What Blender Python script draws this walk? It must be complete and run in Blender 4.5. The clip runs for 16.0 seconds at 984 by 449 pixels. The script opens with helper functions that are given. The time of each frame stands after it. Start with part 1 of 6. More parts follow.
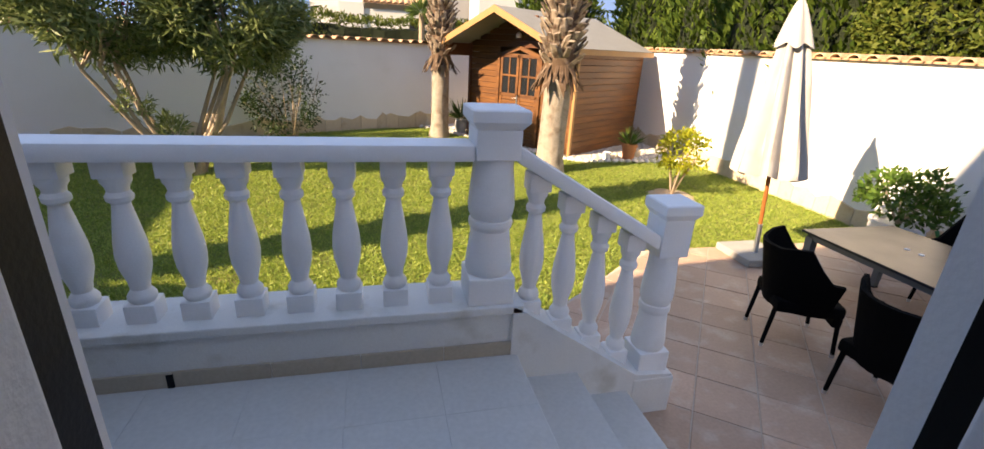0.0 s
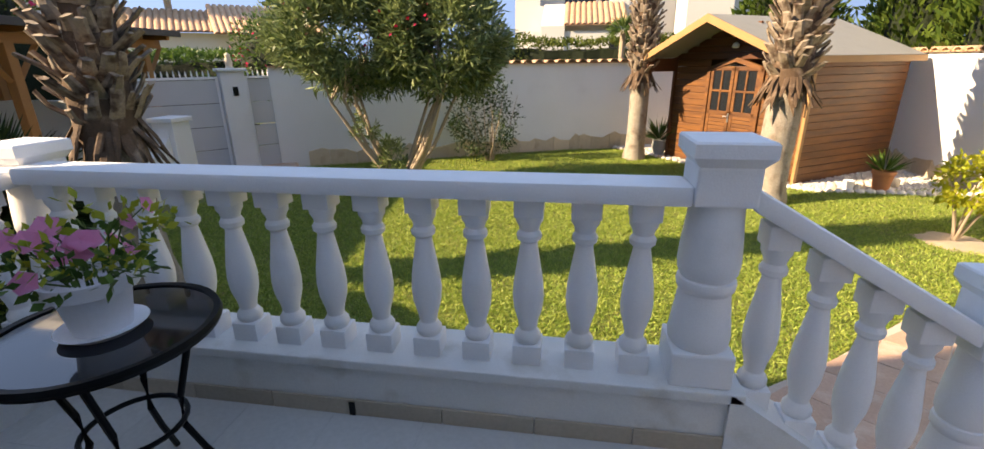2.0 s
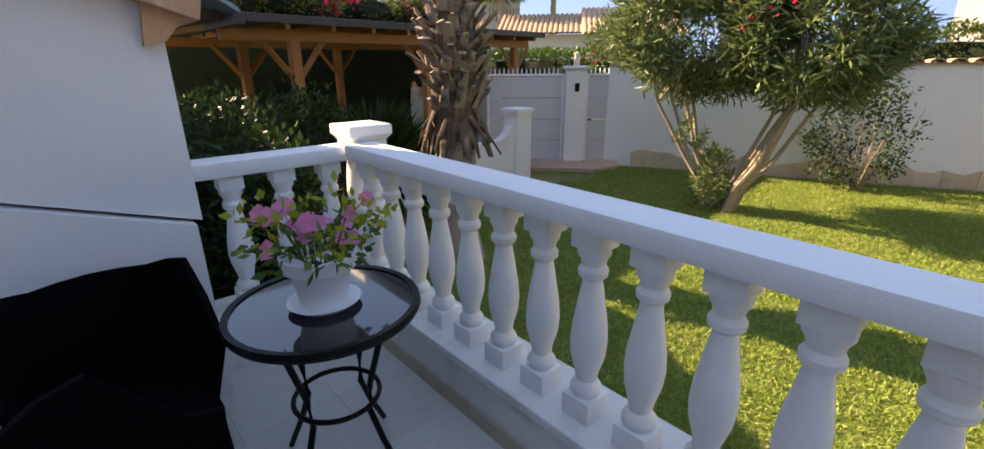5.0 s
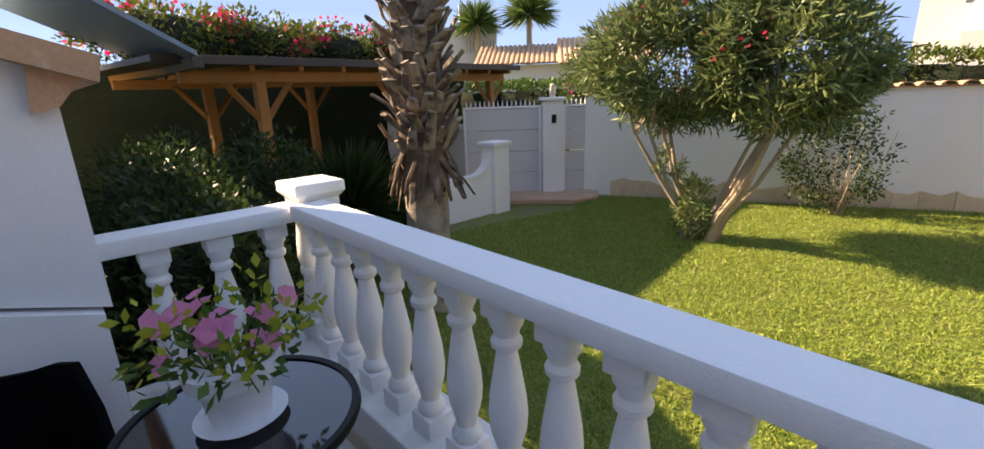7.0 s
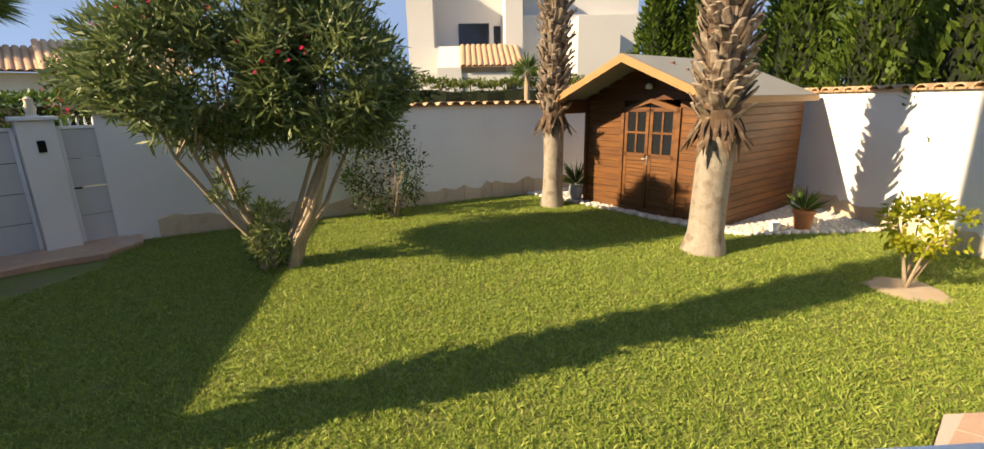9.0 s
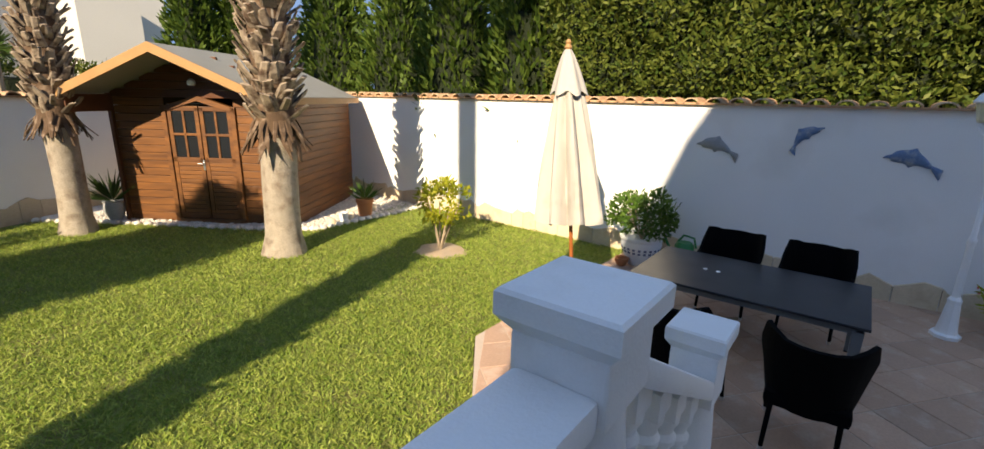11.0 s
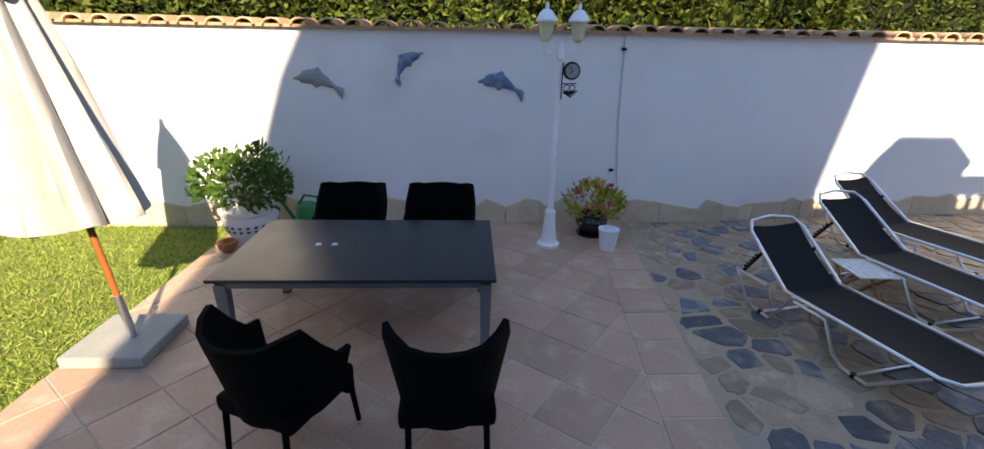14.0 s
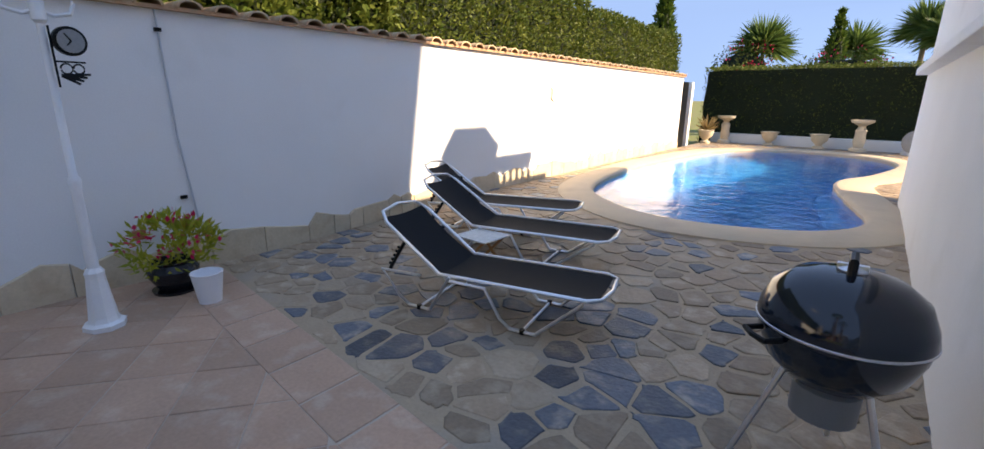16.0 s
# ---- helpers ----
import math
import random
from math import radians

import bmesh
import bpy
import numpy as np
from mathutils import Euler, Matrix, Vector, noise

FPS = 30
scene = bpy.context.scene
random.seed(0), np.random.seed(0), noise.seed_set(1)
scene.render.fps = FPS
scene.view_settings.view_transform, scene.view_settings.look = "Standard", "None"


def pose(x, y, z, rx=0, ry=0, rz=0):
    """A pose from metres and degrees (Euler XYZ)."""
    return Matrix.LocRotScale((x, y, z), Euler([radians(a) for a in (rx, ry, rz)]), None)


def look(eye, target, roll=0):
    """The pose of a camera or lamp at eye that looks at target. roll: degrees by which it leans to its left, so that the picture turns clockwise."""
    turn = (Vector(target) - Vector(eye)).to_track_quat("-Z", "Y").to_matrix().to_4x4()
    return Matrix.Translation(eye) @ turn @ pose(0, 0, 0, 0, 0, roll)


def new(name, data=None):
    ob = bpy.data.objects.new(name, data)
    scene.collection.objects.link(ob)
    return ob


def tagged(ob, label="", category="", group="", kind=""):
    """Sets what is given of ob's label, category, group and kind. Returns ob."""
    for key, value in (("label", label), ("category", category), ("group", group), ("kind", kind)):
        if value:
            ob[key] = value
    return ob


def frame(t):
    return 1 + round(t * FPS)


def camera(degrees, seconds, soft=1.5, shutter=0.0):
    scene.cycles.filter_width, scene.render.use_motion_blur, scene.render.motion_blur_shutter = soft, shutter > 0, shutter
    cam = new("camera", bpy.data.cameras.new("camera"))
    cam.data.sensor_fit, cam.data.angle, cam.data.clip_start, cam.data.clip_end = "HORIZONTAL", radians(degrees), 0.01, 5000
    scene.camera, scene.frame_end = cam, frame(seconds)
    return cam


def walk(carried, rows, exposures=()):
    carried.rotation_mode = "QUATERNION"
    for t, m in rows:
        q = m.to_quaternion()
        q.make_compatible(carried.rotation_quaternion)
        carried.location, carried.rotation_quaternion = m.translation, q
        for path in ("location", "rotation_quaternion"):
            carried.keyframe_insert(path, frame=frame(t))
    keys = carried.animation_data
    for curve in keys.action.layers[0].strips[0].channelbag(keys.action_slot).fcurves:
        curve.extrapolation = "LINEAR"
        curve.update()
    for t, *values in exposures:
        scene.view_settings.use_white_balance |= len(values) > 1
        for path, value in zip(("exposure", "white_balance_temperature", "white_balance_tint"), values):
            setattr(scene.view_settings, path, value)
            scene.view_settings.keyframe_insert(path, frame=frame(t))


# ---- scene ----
cam = camera(92.1, 16.0)
PATH = [
    (0, (0.998, 1.492, 2.147), (1.456, 3.307, 1.442), 3.2),
    (0.5, (1.055, 1.554, 2.131), (1.023, 3.404, 1.372), 3.5),
    (1, (1.081, 1.619, 2.14), (0.773, 3.437, 1.367), 1.5),
    (1.5, (1.015, 1.752, 2.148), (0.672, 3.592, 1.444), -0.1),
    (2, (0.982, 1.876, 2.149), (0.676, 3.742, 1.499), -0.7),
    (2.5, (0.993, 2.059, 2.17), (0.801, 3.964, 1.593), -0.3),
    (3, (0.951, 2.247, 2.177), (0.699, 4.148, 1.608), -0.5),
    (3.5, (0.934, 2.368, 2.154), (0.385, 4.201, 1.569), 0.5),
    (4, (1.05, 2.40, 2.143), (0.012, 3.975, 1.481), 2.0),
    (6.5, (1.02, 2.696, 2.192), (-0.504, 3.836, 1.578), -0.7),
    (7, (0.903, 2.775, 2.245), (-0.502, 4.092, 1.705), -1.9),
    (7.5, (0.808, 2.905, 2.234), (-0.352, 4.445, 1.702), -1.9),
    (8, (0.74, 3.043, 2.204), (-0.032, 4.815, 1.687), -1.8),
    (8.5, (0.721, 3.127, 2.182), (0.344, 5.026, 1.678), -0.5),
    (9, (0.667, 3.326, 2.178), (0.765, 5.259, 1.674), -1.1),
    (9.5, (0.557, 3.443, 2.255), (1.116, 5.293, 1.741), -0.3),
    (10, (0.57, 3.452, 2.239), (1.5, 5.152, 1.742), 0.6),
    (10.2, (0.568, 3.45, 2.251), (1.64, 5.065, 1.758), 0.8),
    (12.3, (1.239, 3.193, 2.17), (3.091, 3.557, 1.508), 1.8),
    (12.5, (1.324, 3.194, 2.151), (3.184, 3.441, 1.459), 1.9),
    (13, (1.628, 3.264, 2.118), (3.496, 3.294, 1.405), 2.3),
    (13.5, (1.894, 3.281, 2.101), (3.758, 3.254, 1.376), 2.2),
    (14, (2.19, 3.26, 2.084), (4.057, 3.164, 1.375), 1.2),
    (14.5, (2.416, 3.193, 2.026), (4.241, 2.75, 1.337), 1.7),
    (15, (2.674, 3.199, 1.891), (4.337, 2.256, 1.302), 1.1),
    (15.5, (2.902, 3.143, 1.693), (4.372, 1.9, 1.154), 0.5),
    (16, (3.09, 3.083, 1.562), (4.282, 1.563, 1.045), 0.7),
]


def walk_all():
    walk(cam, [(t, look(eye, target, roll)) for t, eye, target, roll in PATH], EXPOSURES)


EXPOSURES = [(0.0, 2.25, 9200, 20), (1.0, 2.45, 9400, 20), (3.0, 1.95, 9000, 14), (4.0, 2.35, 9200, 18), (6.5, 2.4, 9400, 19), (7.5, 2.2, 9400, 19), (8.5, 1.97, 9700, 16), (10.0, 1.56, 8500, 11), (12.5, 1.95, 8200, 13), (14.0, 2.05, 7900, 14), (15.0, 2.15, 8200, 15), (16.0, 2.1, 8600, 16)]
walk_all()

# ---- world and sun ----
TO_SUN = Vector((-2.66, -0.90, 1.60)).normalized()
world = bpy.data.worlds.new("sky")
scene.world = world
world.use_nodes = True
wn, wl = world.node_tree.nodes, world.node_tree.links
wn.clear()
sky = wn.new("ShaderNodeTexSky")
sky.sky_type = "NISHITA"
sky.sun_disc = False
sky.sun_elevation = math.asin(TO_SUN.z)
sky.sun_rotation = math.atan2(TO_SUN.x, TO_SUN.y)
sky.air_density, sky.dust_density, sky.ozone_density, sky.altitude = 1.0, 0.05, 2.5, 900
# thin broken cloud over the blue
coord = wn.new("ShaderNodeTexCoord")
cmap = wn.new("ShaderNodeMapping")
cmap.inputs["Scale"].default_value = (1.0, 1.0, 3.2)
cn = wn.new("ShaderNodeTexNoise")
cn.inputs["Scale"].default_value, cn.inputs["Detail"].default_value = 3.2, 7
cr = wn.new("ShaderNodeMapRange")
cr.inputs["From Min"].default_value, cr.inputs["From Max"].default_value = 0.66, 0.90
cm = wn.new("ShaderNodeMix")
cm.data_type = "RGBA"
cm.inputs["B"].default_value = (3.2, 3.3, 3.5, 1)
bg = wn.new("ShaderNodeBackground")
bg.inputs["Strength"].default_value = 0.15
wo = wn.new("ShaderNodeOutputWorld")
wl.new(coord.outputs["Generated"], cmap.inputs["Vector"])
smap = wn.new("ShaderNodeMapping")
smap.inputs["Location"].default_value = (0, 0, 0.85)
wl.new(coord.outputs["Generated"], smap.inputs["Vector"])
wl.new(smap.outputs["Vector"], sky.inputs["Vector"])
wl.new(cmap.outputs["Vector"], cn.inputs["Vector"])
wl.new(cn.outputs["Fac"], cr.inputs["Value"])
wl.new(cr.outputs["Result"], cm.inputs["Factor"])
wl.new(sky.outputs["Color"], cm.inputs["A"])
wl.new(cm.outputs["Result"], bg.inputs["Color"])
wl.new(bg.outputs["Background"], wo.inputs["Surface"])
sun_data = bpy.data.lights.new("sun", "SUN")
sun_data.energy, sun_data.angle, sun_data.color = 2.9, radians(0.55), (1.0, 0.93, 0.80)
sun = new("sun", sun_data)
sun.matrix_world = look((0, 0, 30), Vector((0, 0, 30)) - TO_SUN)


# ---- materials ----
def mat(name, col, rough=0.6, var=0.15, scale=6.0, fine=60.0, bump=0.15, metal=0.0, spec=0.4, rand=0.0, second=None, amount=0.0, patch=2.0, depth=0.01):
    """A surface with grain and stains: col varied at two scales, a second colour in patches, bump from the fine noise."""
    m = bpy.data.materials.new(name)
    m.use_nodes = True
    n, l = m.node_tree.nodes, m.node_tree.links
    b = n["Principled BSDF"]
    b.inputs["Metallic"].default_value = metal
    b.inputs["Specular IOR Level"].default_value = spec
    tc = n.new("ShaderNodeTexCoord")
    geo = n.new("ShaderNodeNewGeometry")
    src = geo.outputs["Position"] if rand == 0 else tc.outputs["Object"]
    n1, n2, n3 = (n.new("ShaderNodeTexNoise") for _ in range(3))
    for nn, s, d in ((n1, scale, 5), (n2, fine, 3), (n3, patch, 6)):
        nn.inputs["Scale"].default_value, nn.inputs["Detail"].default_value = s, d
        l.new(src, nn.inputs["Vector"])
    add = n.new("ShaderNodeMath")
    add.operation = "ADD"
    l.new(n1.outputs["Fac"], add.inputs[0])
    l.new(n2.outputs["Fac"], add.inputs[1])
    rng = n.new("ShaderNodeMapRange")
    rng.inputs["From Min"].default_value, rng.inputs["From Max"].default_value = 0.55, 1.45
    rng.inputs["To Min"].default_value, rng.inputs["To Max"].default_value = 1 - var, 1 + var
    l.new(add.outputs[0], rng.inputs["Value"])
    last = rng.outputs["Result"]
    if rand:
        oi = n.new("ShaderNodeObjectInfo")
        rr = n.new("ShaderNodeMapRange")
        rr.inputs["To Min"].default_value, rr.inputs["To Max"].default_value = 1 - rand, 1 + rand
        l.new(oi.outputs["Random"], rr.inputs["Value"])
        mu = n.new("ShaderNodeMath")
        mu.operation = "MULTIPLY"
        l.new(last, mu.inputs[0])
        l.new(rr.outputs["Result"], mu.inputs[1])
        last = mu.outputs[0]
    base = n.new("ShaderNodeRGB")
    base.outputs[0].default_value = (*col, 1)
    colour = base.outputs[0]
    if second:
        pr = n.new("ShaderNodeMapRange")
        pr.inputs["From Min"].default_value, pr.inputs["From Max"].default_value = 0.62 - amount * 0.3, 0.75 - amount * 0.2
        l.new(n3.outputs["Fac"], pr.inputs["Value"])
        mx = n.new("ShaderNodeMix")
        mx.data_type = "RGBA"
        mx.inputs["B"].default_value = (*second, 1)
        l.new(pr.outputs["Result"], mx.inputs["Factor"])
        l.new(colour, mx.inputs["A"])
        colour = mx.outputs["Result"]
    vm = n.new("ShaderNodeVectorMath")
    vm.operation = "SCALE"
    l.new(colour, vm.inputs[0])
    l.new(last, vm.inputs["Scale"])
    l.new(vm.outputs["Vector"], b.inputs["Base Color"])
    rg = n.new("ShaderNodeMapRange")
    rg.inputs["To Min"].default_value, rg.inputs["To Max"].default_value = max(0.02, rough - 0.08), min(1, rough + 0.08)
    l.new(n1.outputs["Fac"], rg.inputs["Value"])
    l.new(rg.outputs["Result"], b.inputs["Roughness"])
    if bump:
        bp = n.new("ShaderNodeBump")
        bp.inputs["Strength"].default_value, bp.inputs["Distance"].default_value = bump, depth
        l.new(add.outputs[0], bp.inputs["Height"])
        l.new(bp.outputs["Normal"], b.inputs["Normal"])
    return m


def leaf_mat(name, a, b_col, rough=0.5, through_light=0.35):
    """Leaves: colour from leaf to leaf, some light let through."""
    m = bpy.data.materials.new(name)
    m.use_nodes = True
    n, l = m.node_tree.nodes, m.node_tree.links
    b = n["Principled BSDF"]
    geo = n.new("ShaderNodeNewGeometry")
    mx = n.new("ShaderNodeMix")
    mx.data_type = "RGBA"
    mx.inputs["A"].default_value, mx.inputs["B"].default_value = (*a, 1), (*b_col, 1)
    l.new(geo.outputs["Random Per Island"], mx.inputs["Factor"])
    l.new(mx.outputs["Result"], b.inputs["Base Color"])
    b.inputs["Roughness"].default_value = rough
    b.inputs["Specular IOR Level"].default_value = 0.22
    tr = n.new("ShaderNodeBsdfTranslucent")
    l.new(mx.outputs["Result"], tr.inputs["Color"])
    ms = n.new("ShaderNodeMixShader")
    ms.inputs["Fac"].default_value = through_light
    l.new(b.outputs["BSDF"], ms.inputs[1])
    l.new(tr.outputs["BSDF"], ms.inputs[2])
    l.new(ms.outputs["Shader"], n["Material Output"].inputs["Surface"])
    return m


WHITE = mat("white_render", (0.78, 0.78, 0.775), 0.85, 0.05, 1.3, 90, 0.10, spec=0.2, second=(0.71, 0.705, 0.69), amount=0.12, patch=0.9)
WHITEPAINT = mat("white_masonry_paint", (0.80, 0.80, 0.80), 0.6, 0.04, 3, 130, 0.18, spec=0.3, second=(0.72, 0.71, 0.69), amount=0.1, patch=2.5)
WORNWHITE = mat("worn_white_plinth", (0.72, 0.71, 0.68), 0.7, 0.08, 4, 120, 0.2, spec=0.3, second=(0.55, 0.52, 0.46), amount=0.2, patch=4)
GATEGREY = mat("grey_gate_paint", (0.52, 0.54, 0.57), 0.5, 0.04, 3, 80, 0.05)
MARBLE = mat("pale_terrace_tile", (0.53, 0.515, 0.485), 0.34, 0.10, 2.5, 40, 0.05, rand=0.04, second=(0.50, 0.47, 0.42), amount=0.15, patch=3)
SKIRT = mat("beige_skirting_tile", (0.46, 0.38, 0.29), 0.5, 0.12, 5, 50, 0.1, rand=0.06)
TILE = mat("terracotta_patio_tile", (0.47, 0.295, 0.205), 0.5, 0.16, 3, 45, 0.12, rand=0.12, second=(0.52, 0.37, 0.28), amount=0.3, patch=5)
GROUT = mat("tile_grout", (0.50, 0.40, 0.32), 0.9, 0.1, 8, 70, 0.2)
STONE = mat("flagstone", (0.29, 0.205, 0.135), 0.6, 0.22, 4, 35, 0.5, rand=0.30, second=(0.40, 0.31, 0.22), amount=0.4, patch=6)
SLATE = mat("blue_slate_flagstone", (0.085, 0.098, 0.12), 0.42, 0.3, 5, 40, 0.5, rand=0.4, second=(0.24, 0.21, 0.18), amount=0.4, patch=7)
MORTAR = mat("paving_mortar", (0.40, 0.30, 0.205), 0.9, 0.14, 5, 60, 0.4, second=(0.34, 0.28, 0.22), amount=0.3, patch=2)
COPING = mat("pool_coping", (0.56, 0.44, 0.31), 0.75, 0.1, 4, 90, 0.3, second=(0.48, 0.37, 0.27), amount=0.25, patch=2)
CREAM = mat("cream_plinth_stone", (0.60, 0.49, 0.35), 0.75, 0.12, 4, 40, 0.4, rand=0.12, second=(0.50, 0.38, 0.26), amount=0.3, patch=4)
ROOFTILE = mat("clay_roof_tile", (0.50, 0.29, 0.17), 0.75, 0.16, 7, 50, 0.3, rand=0.16, second=(0.58, 0.45, 0.30), amount=0.3, patch=8)
EARTH = mat("ground_earth", (0.16, 0.15, 0.06), 0.95, 0.2, 3, 50, 0.5, second=(0.13, 0.17, 0.03), amount=0.6, patch=1.2)
LAWNSOIL = mat("lawn_thatch", (0.17, 0.20, 0.04), 0.95, 0.4, 7, 90, 0.8, second=(0.20, 0.185, 0.06), amount=0.35, patch=2.2, depth=0.03)
GRASS = leaf_mat("grass_blade", (0.135, 0.235, 0.034), (0.41, 0.455, 0.11), 0.5, 0.35)
DARKWOOD = mat("dark_red_shed_wood", (0.115, 0.040, 0.016), 0.45, 0.25, 5, 70, 0.2, rand=0.12)
PINE = mat("honey_pine_board", (0.37, 0.205, 0.085), 0.5, 0.15, 4, 60, 0.15)
PERGWOOD = mat("pergola_timber", (0.38, 0.165, 0.05), 0.55, 0.18, 4, 60, 0.15)
FELT = mat("grey_roof_felt", (0.27, 0.265, 0.24), 0.9, 0.12, 3, 150, 0.4)
BARK = mat("palm_bark", (0.34, 0.29, 0.235), 0.9, 0.3, 9, 60, 0.9, second=(0.22, 0.17, 0.13), amount=0.4, patch=5, depth=0.02)
BOOT = mat("palm_leaf_base", (0.30, 0.235, 0.175), 0.85, 0.35, 8, 50, 0.6, second=(0.10, 0.06, 0.04), amount=0.5, patch=9)
BOOTDARK = mat("palm_fibre", (0.10, 0.060, 0.036), 0.9, 0.3, 8, 50, 0.6, second=(0.24, 0.17, 0.12), amount=0.3, patch=6)
TRUNK = mat("oleander_bark", (0.36, 0.28, 0.20), 0.85, 0.25, 10, 60, 0.5)
OLEAF = leaf_mat("oleander_leaf", (0.055, 0.095, 0.028), (0.26, 0.31, 0.125), 0.38, 0.25)
HEDGELEAF = leaf_mat("hedge_leaf", (0.04, 0.075, 0.012), (0.15, 0.175, 0.035), 0.55, 0.3)
CYPLEAF = leaf_mat("cypress_leaf", (0.035, 0.075, 0.012), (0.11, 0.165, 0.028), 0.55, 0.3)
SHRUBLEAF = leaf_mat("dark_shrub_leaf", (0.014, 0.032, 0.009), (0.045, 0.080, 0.020), 0.5, 0.25)
LEMONLEAF = leaf_mat("yellow_shrub_leaf", (0.22, 0.27, 0.02), (0.46, 0.43, 0.05), 0.5, 0.4)
CITRUSLEAF = leaf_mat("citrus_leaf", (0.035, 0.085, 0.015), (0.11, 0.19, 0.035), 0.4, 0.3)
PETAL = leaf_mat("pink_petal", (0.76, 0.08, 0.30), (0.84, 0.32, 0.52), 0.5, 0.4)
RED = leaf_mat("red_flower", (0.55, 0.01, 0.06), (0.75, 0.05, 0.16), 0.5, 0.4)
PALMLEAF = leaf_mat("palm_frond", (0.05, 0.10, 0.025), (0.13, 0.19, 0.05), 0.45, 0.3)
DRYLEAF = leaf_mat("dry_leaf", (0.20, 0.13, 0.06), (0.34, 0.26, 0.12), 0.6, 0.3)
WICKER = mat("black_woven_wicker", (0.0025, 0.0025, 0.003), 0.7, 0.4, 30, 240, 0.8, depth=0.004, spec=0.05)
BLACKMETAL = mat("black_powder_coat", (0.003, 0.0035, 0.004), 0.4, 0.1, 20, 200, 0.05, spec=0.2)
GREYMETAL = mat("grey_table_frame", (0.16, 0.18, 0.20), 0.4, 0.06, 8, 120, 0.05, metal=0.3)
TABLETOP = mat("dark_glass_ceramic_top", (0.018, 0.021, 0.027), 0.32, 0.1, 4, 160, 0.02, spec=0.5)
ALU = mat("brushed_aluminium", (0.72, 0.73, 0.75), 0.32, 0.06, 10, 150, 0.04, metal=1.0)
SLING = mat("charcoal_mesh_sling", (0.013, 0.0135, 0.015), 0.8, 0.25, 14, 300, 0.3, depth=0.003, spec=0.15)
FABRIC = mat("cream_umbrella_cloth", (0.43, 0.405, 0.37), 0.9, 0.09, 5, 200, 0.15, second=(0.37, 0.34, 0.30), amount=0.15, patch=3)
POLEWOOD = mat("varnished_pole_wood", (0.30, 0.095, 0.028), 0.35, 0.15, 6, 60, 0.05)
CONCRETE = mat("grey_concrete", (0.34, 0.33, 0.30), 0.85, 0.12, 6, 90, 0.3)
POTWHITE = mat("white_ceramic", (0.76, 0.77, 0.80), 0.35, 0.04, 4, 60, 0.03)
POTBLUE = mat("blue_ceramic_band", (0.06, 0.09, 0.20), 0.35, 0.2, 20, 60, 0.03)
POTBLACK = mat("glazed_black_pot", (0.012, 0.012, 0.016), 0.15, 0.1, 5, 60, 0.02)
CLAY = mat("terracotta_pot", (0.42, 0.17, 0.075), 0.8, 0.12, 7, 60, 0.15)
LAMPWHITE = mat("white_cast_metal", (0.78, 0.79, 0.80), 0.45, 0.05, 6, 80, 0.08)
LAMPGLASS = mat("frosted_lamp_glass", (0.62, 0.58, 0.40), 0.3, 0.06, 6, 60, 0.02)
GREENPLASTIC = mat("green_plastic", (0.02, 0.20, 0.06), 0.4, 0.1, 6, 60, 0.03)
GREYRELIEF = mat("grey_ceramic_relief", (0.27, 0.28, 0.29), 0.5, 0.15, 9, 50, 0.2)
BLUERELIEF = mat("blue_ceramic_relief", (0.11, 0.19, 0.33), 0.45, 0.25, 9, 50, 0.2, second=(0.33, 0.35, 0.37), amount=0.5, patch=9)
ENAMEL = mat("glossy_grill_enamel", (0.006, 0.012, 0.022), 0.09, 0.05, 5, 60, 0.0, spec=0.6)
STATUE = mat("cast_stone", (0.62, 0.52, 0.38), 0.8, 0.12, 7, 60, 0.3)
GRAVEL = mat("white_gravel", (0.66, 0.61, 0.55), 0.8, 0.18, 25, 90, 0.6, rand=0.15)
POOLTILE = mat("pool_mosaic", (0.005, 0.25, 0.58), 0.35, 0.25, 5, 50, 0.05, second=(0.004, 0.13, 0.42), amount=0.4, patch=1.2)
PALESTONE = mat("pale_brown_flagstone", (0.37, 0.28, 0.195), 0.65, 0.2, 4, 35, 0.5, rand=0.2, second=(0.33, 0.23, 0.15), amount=0.4, patch=6)
TABLEGLASS = mat("black_table_glass", (0.004, 0.005, 0.008), 0.05, 0.05, 4, 50, 0.0, spec=1.0)
TABLEGLASS.node_tree.nodes["Principled BSDF"].inputs["Coat Weight"].default_value = 0.4
TABLEGLASS.node_tree.nodes["Principled BSDF"].inputs["Coat IOR"].default_value = 1.5
DARKGLASS = mat("dark_window_glass", (0.015, 0.017, 0.02), 0.08, 0.05, 4, 50, 0.0, spec=0.6)
BLUEROOF = mat("blue_grey_awning", (0.16, 0.25, 0.33), 0.5, 0.08, 3, 60, 0.05)
CANOPYDARK = mat("dark_roof_membrane", (0.045, 0.042, 0.042), 0.5, 0.2, 4, 60, 0.1)
YELLOW = mat("yellow_awning_cloth", (0.60, 0.40, 0.06), 0.8, 0.08, 4, 90, 0.05)
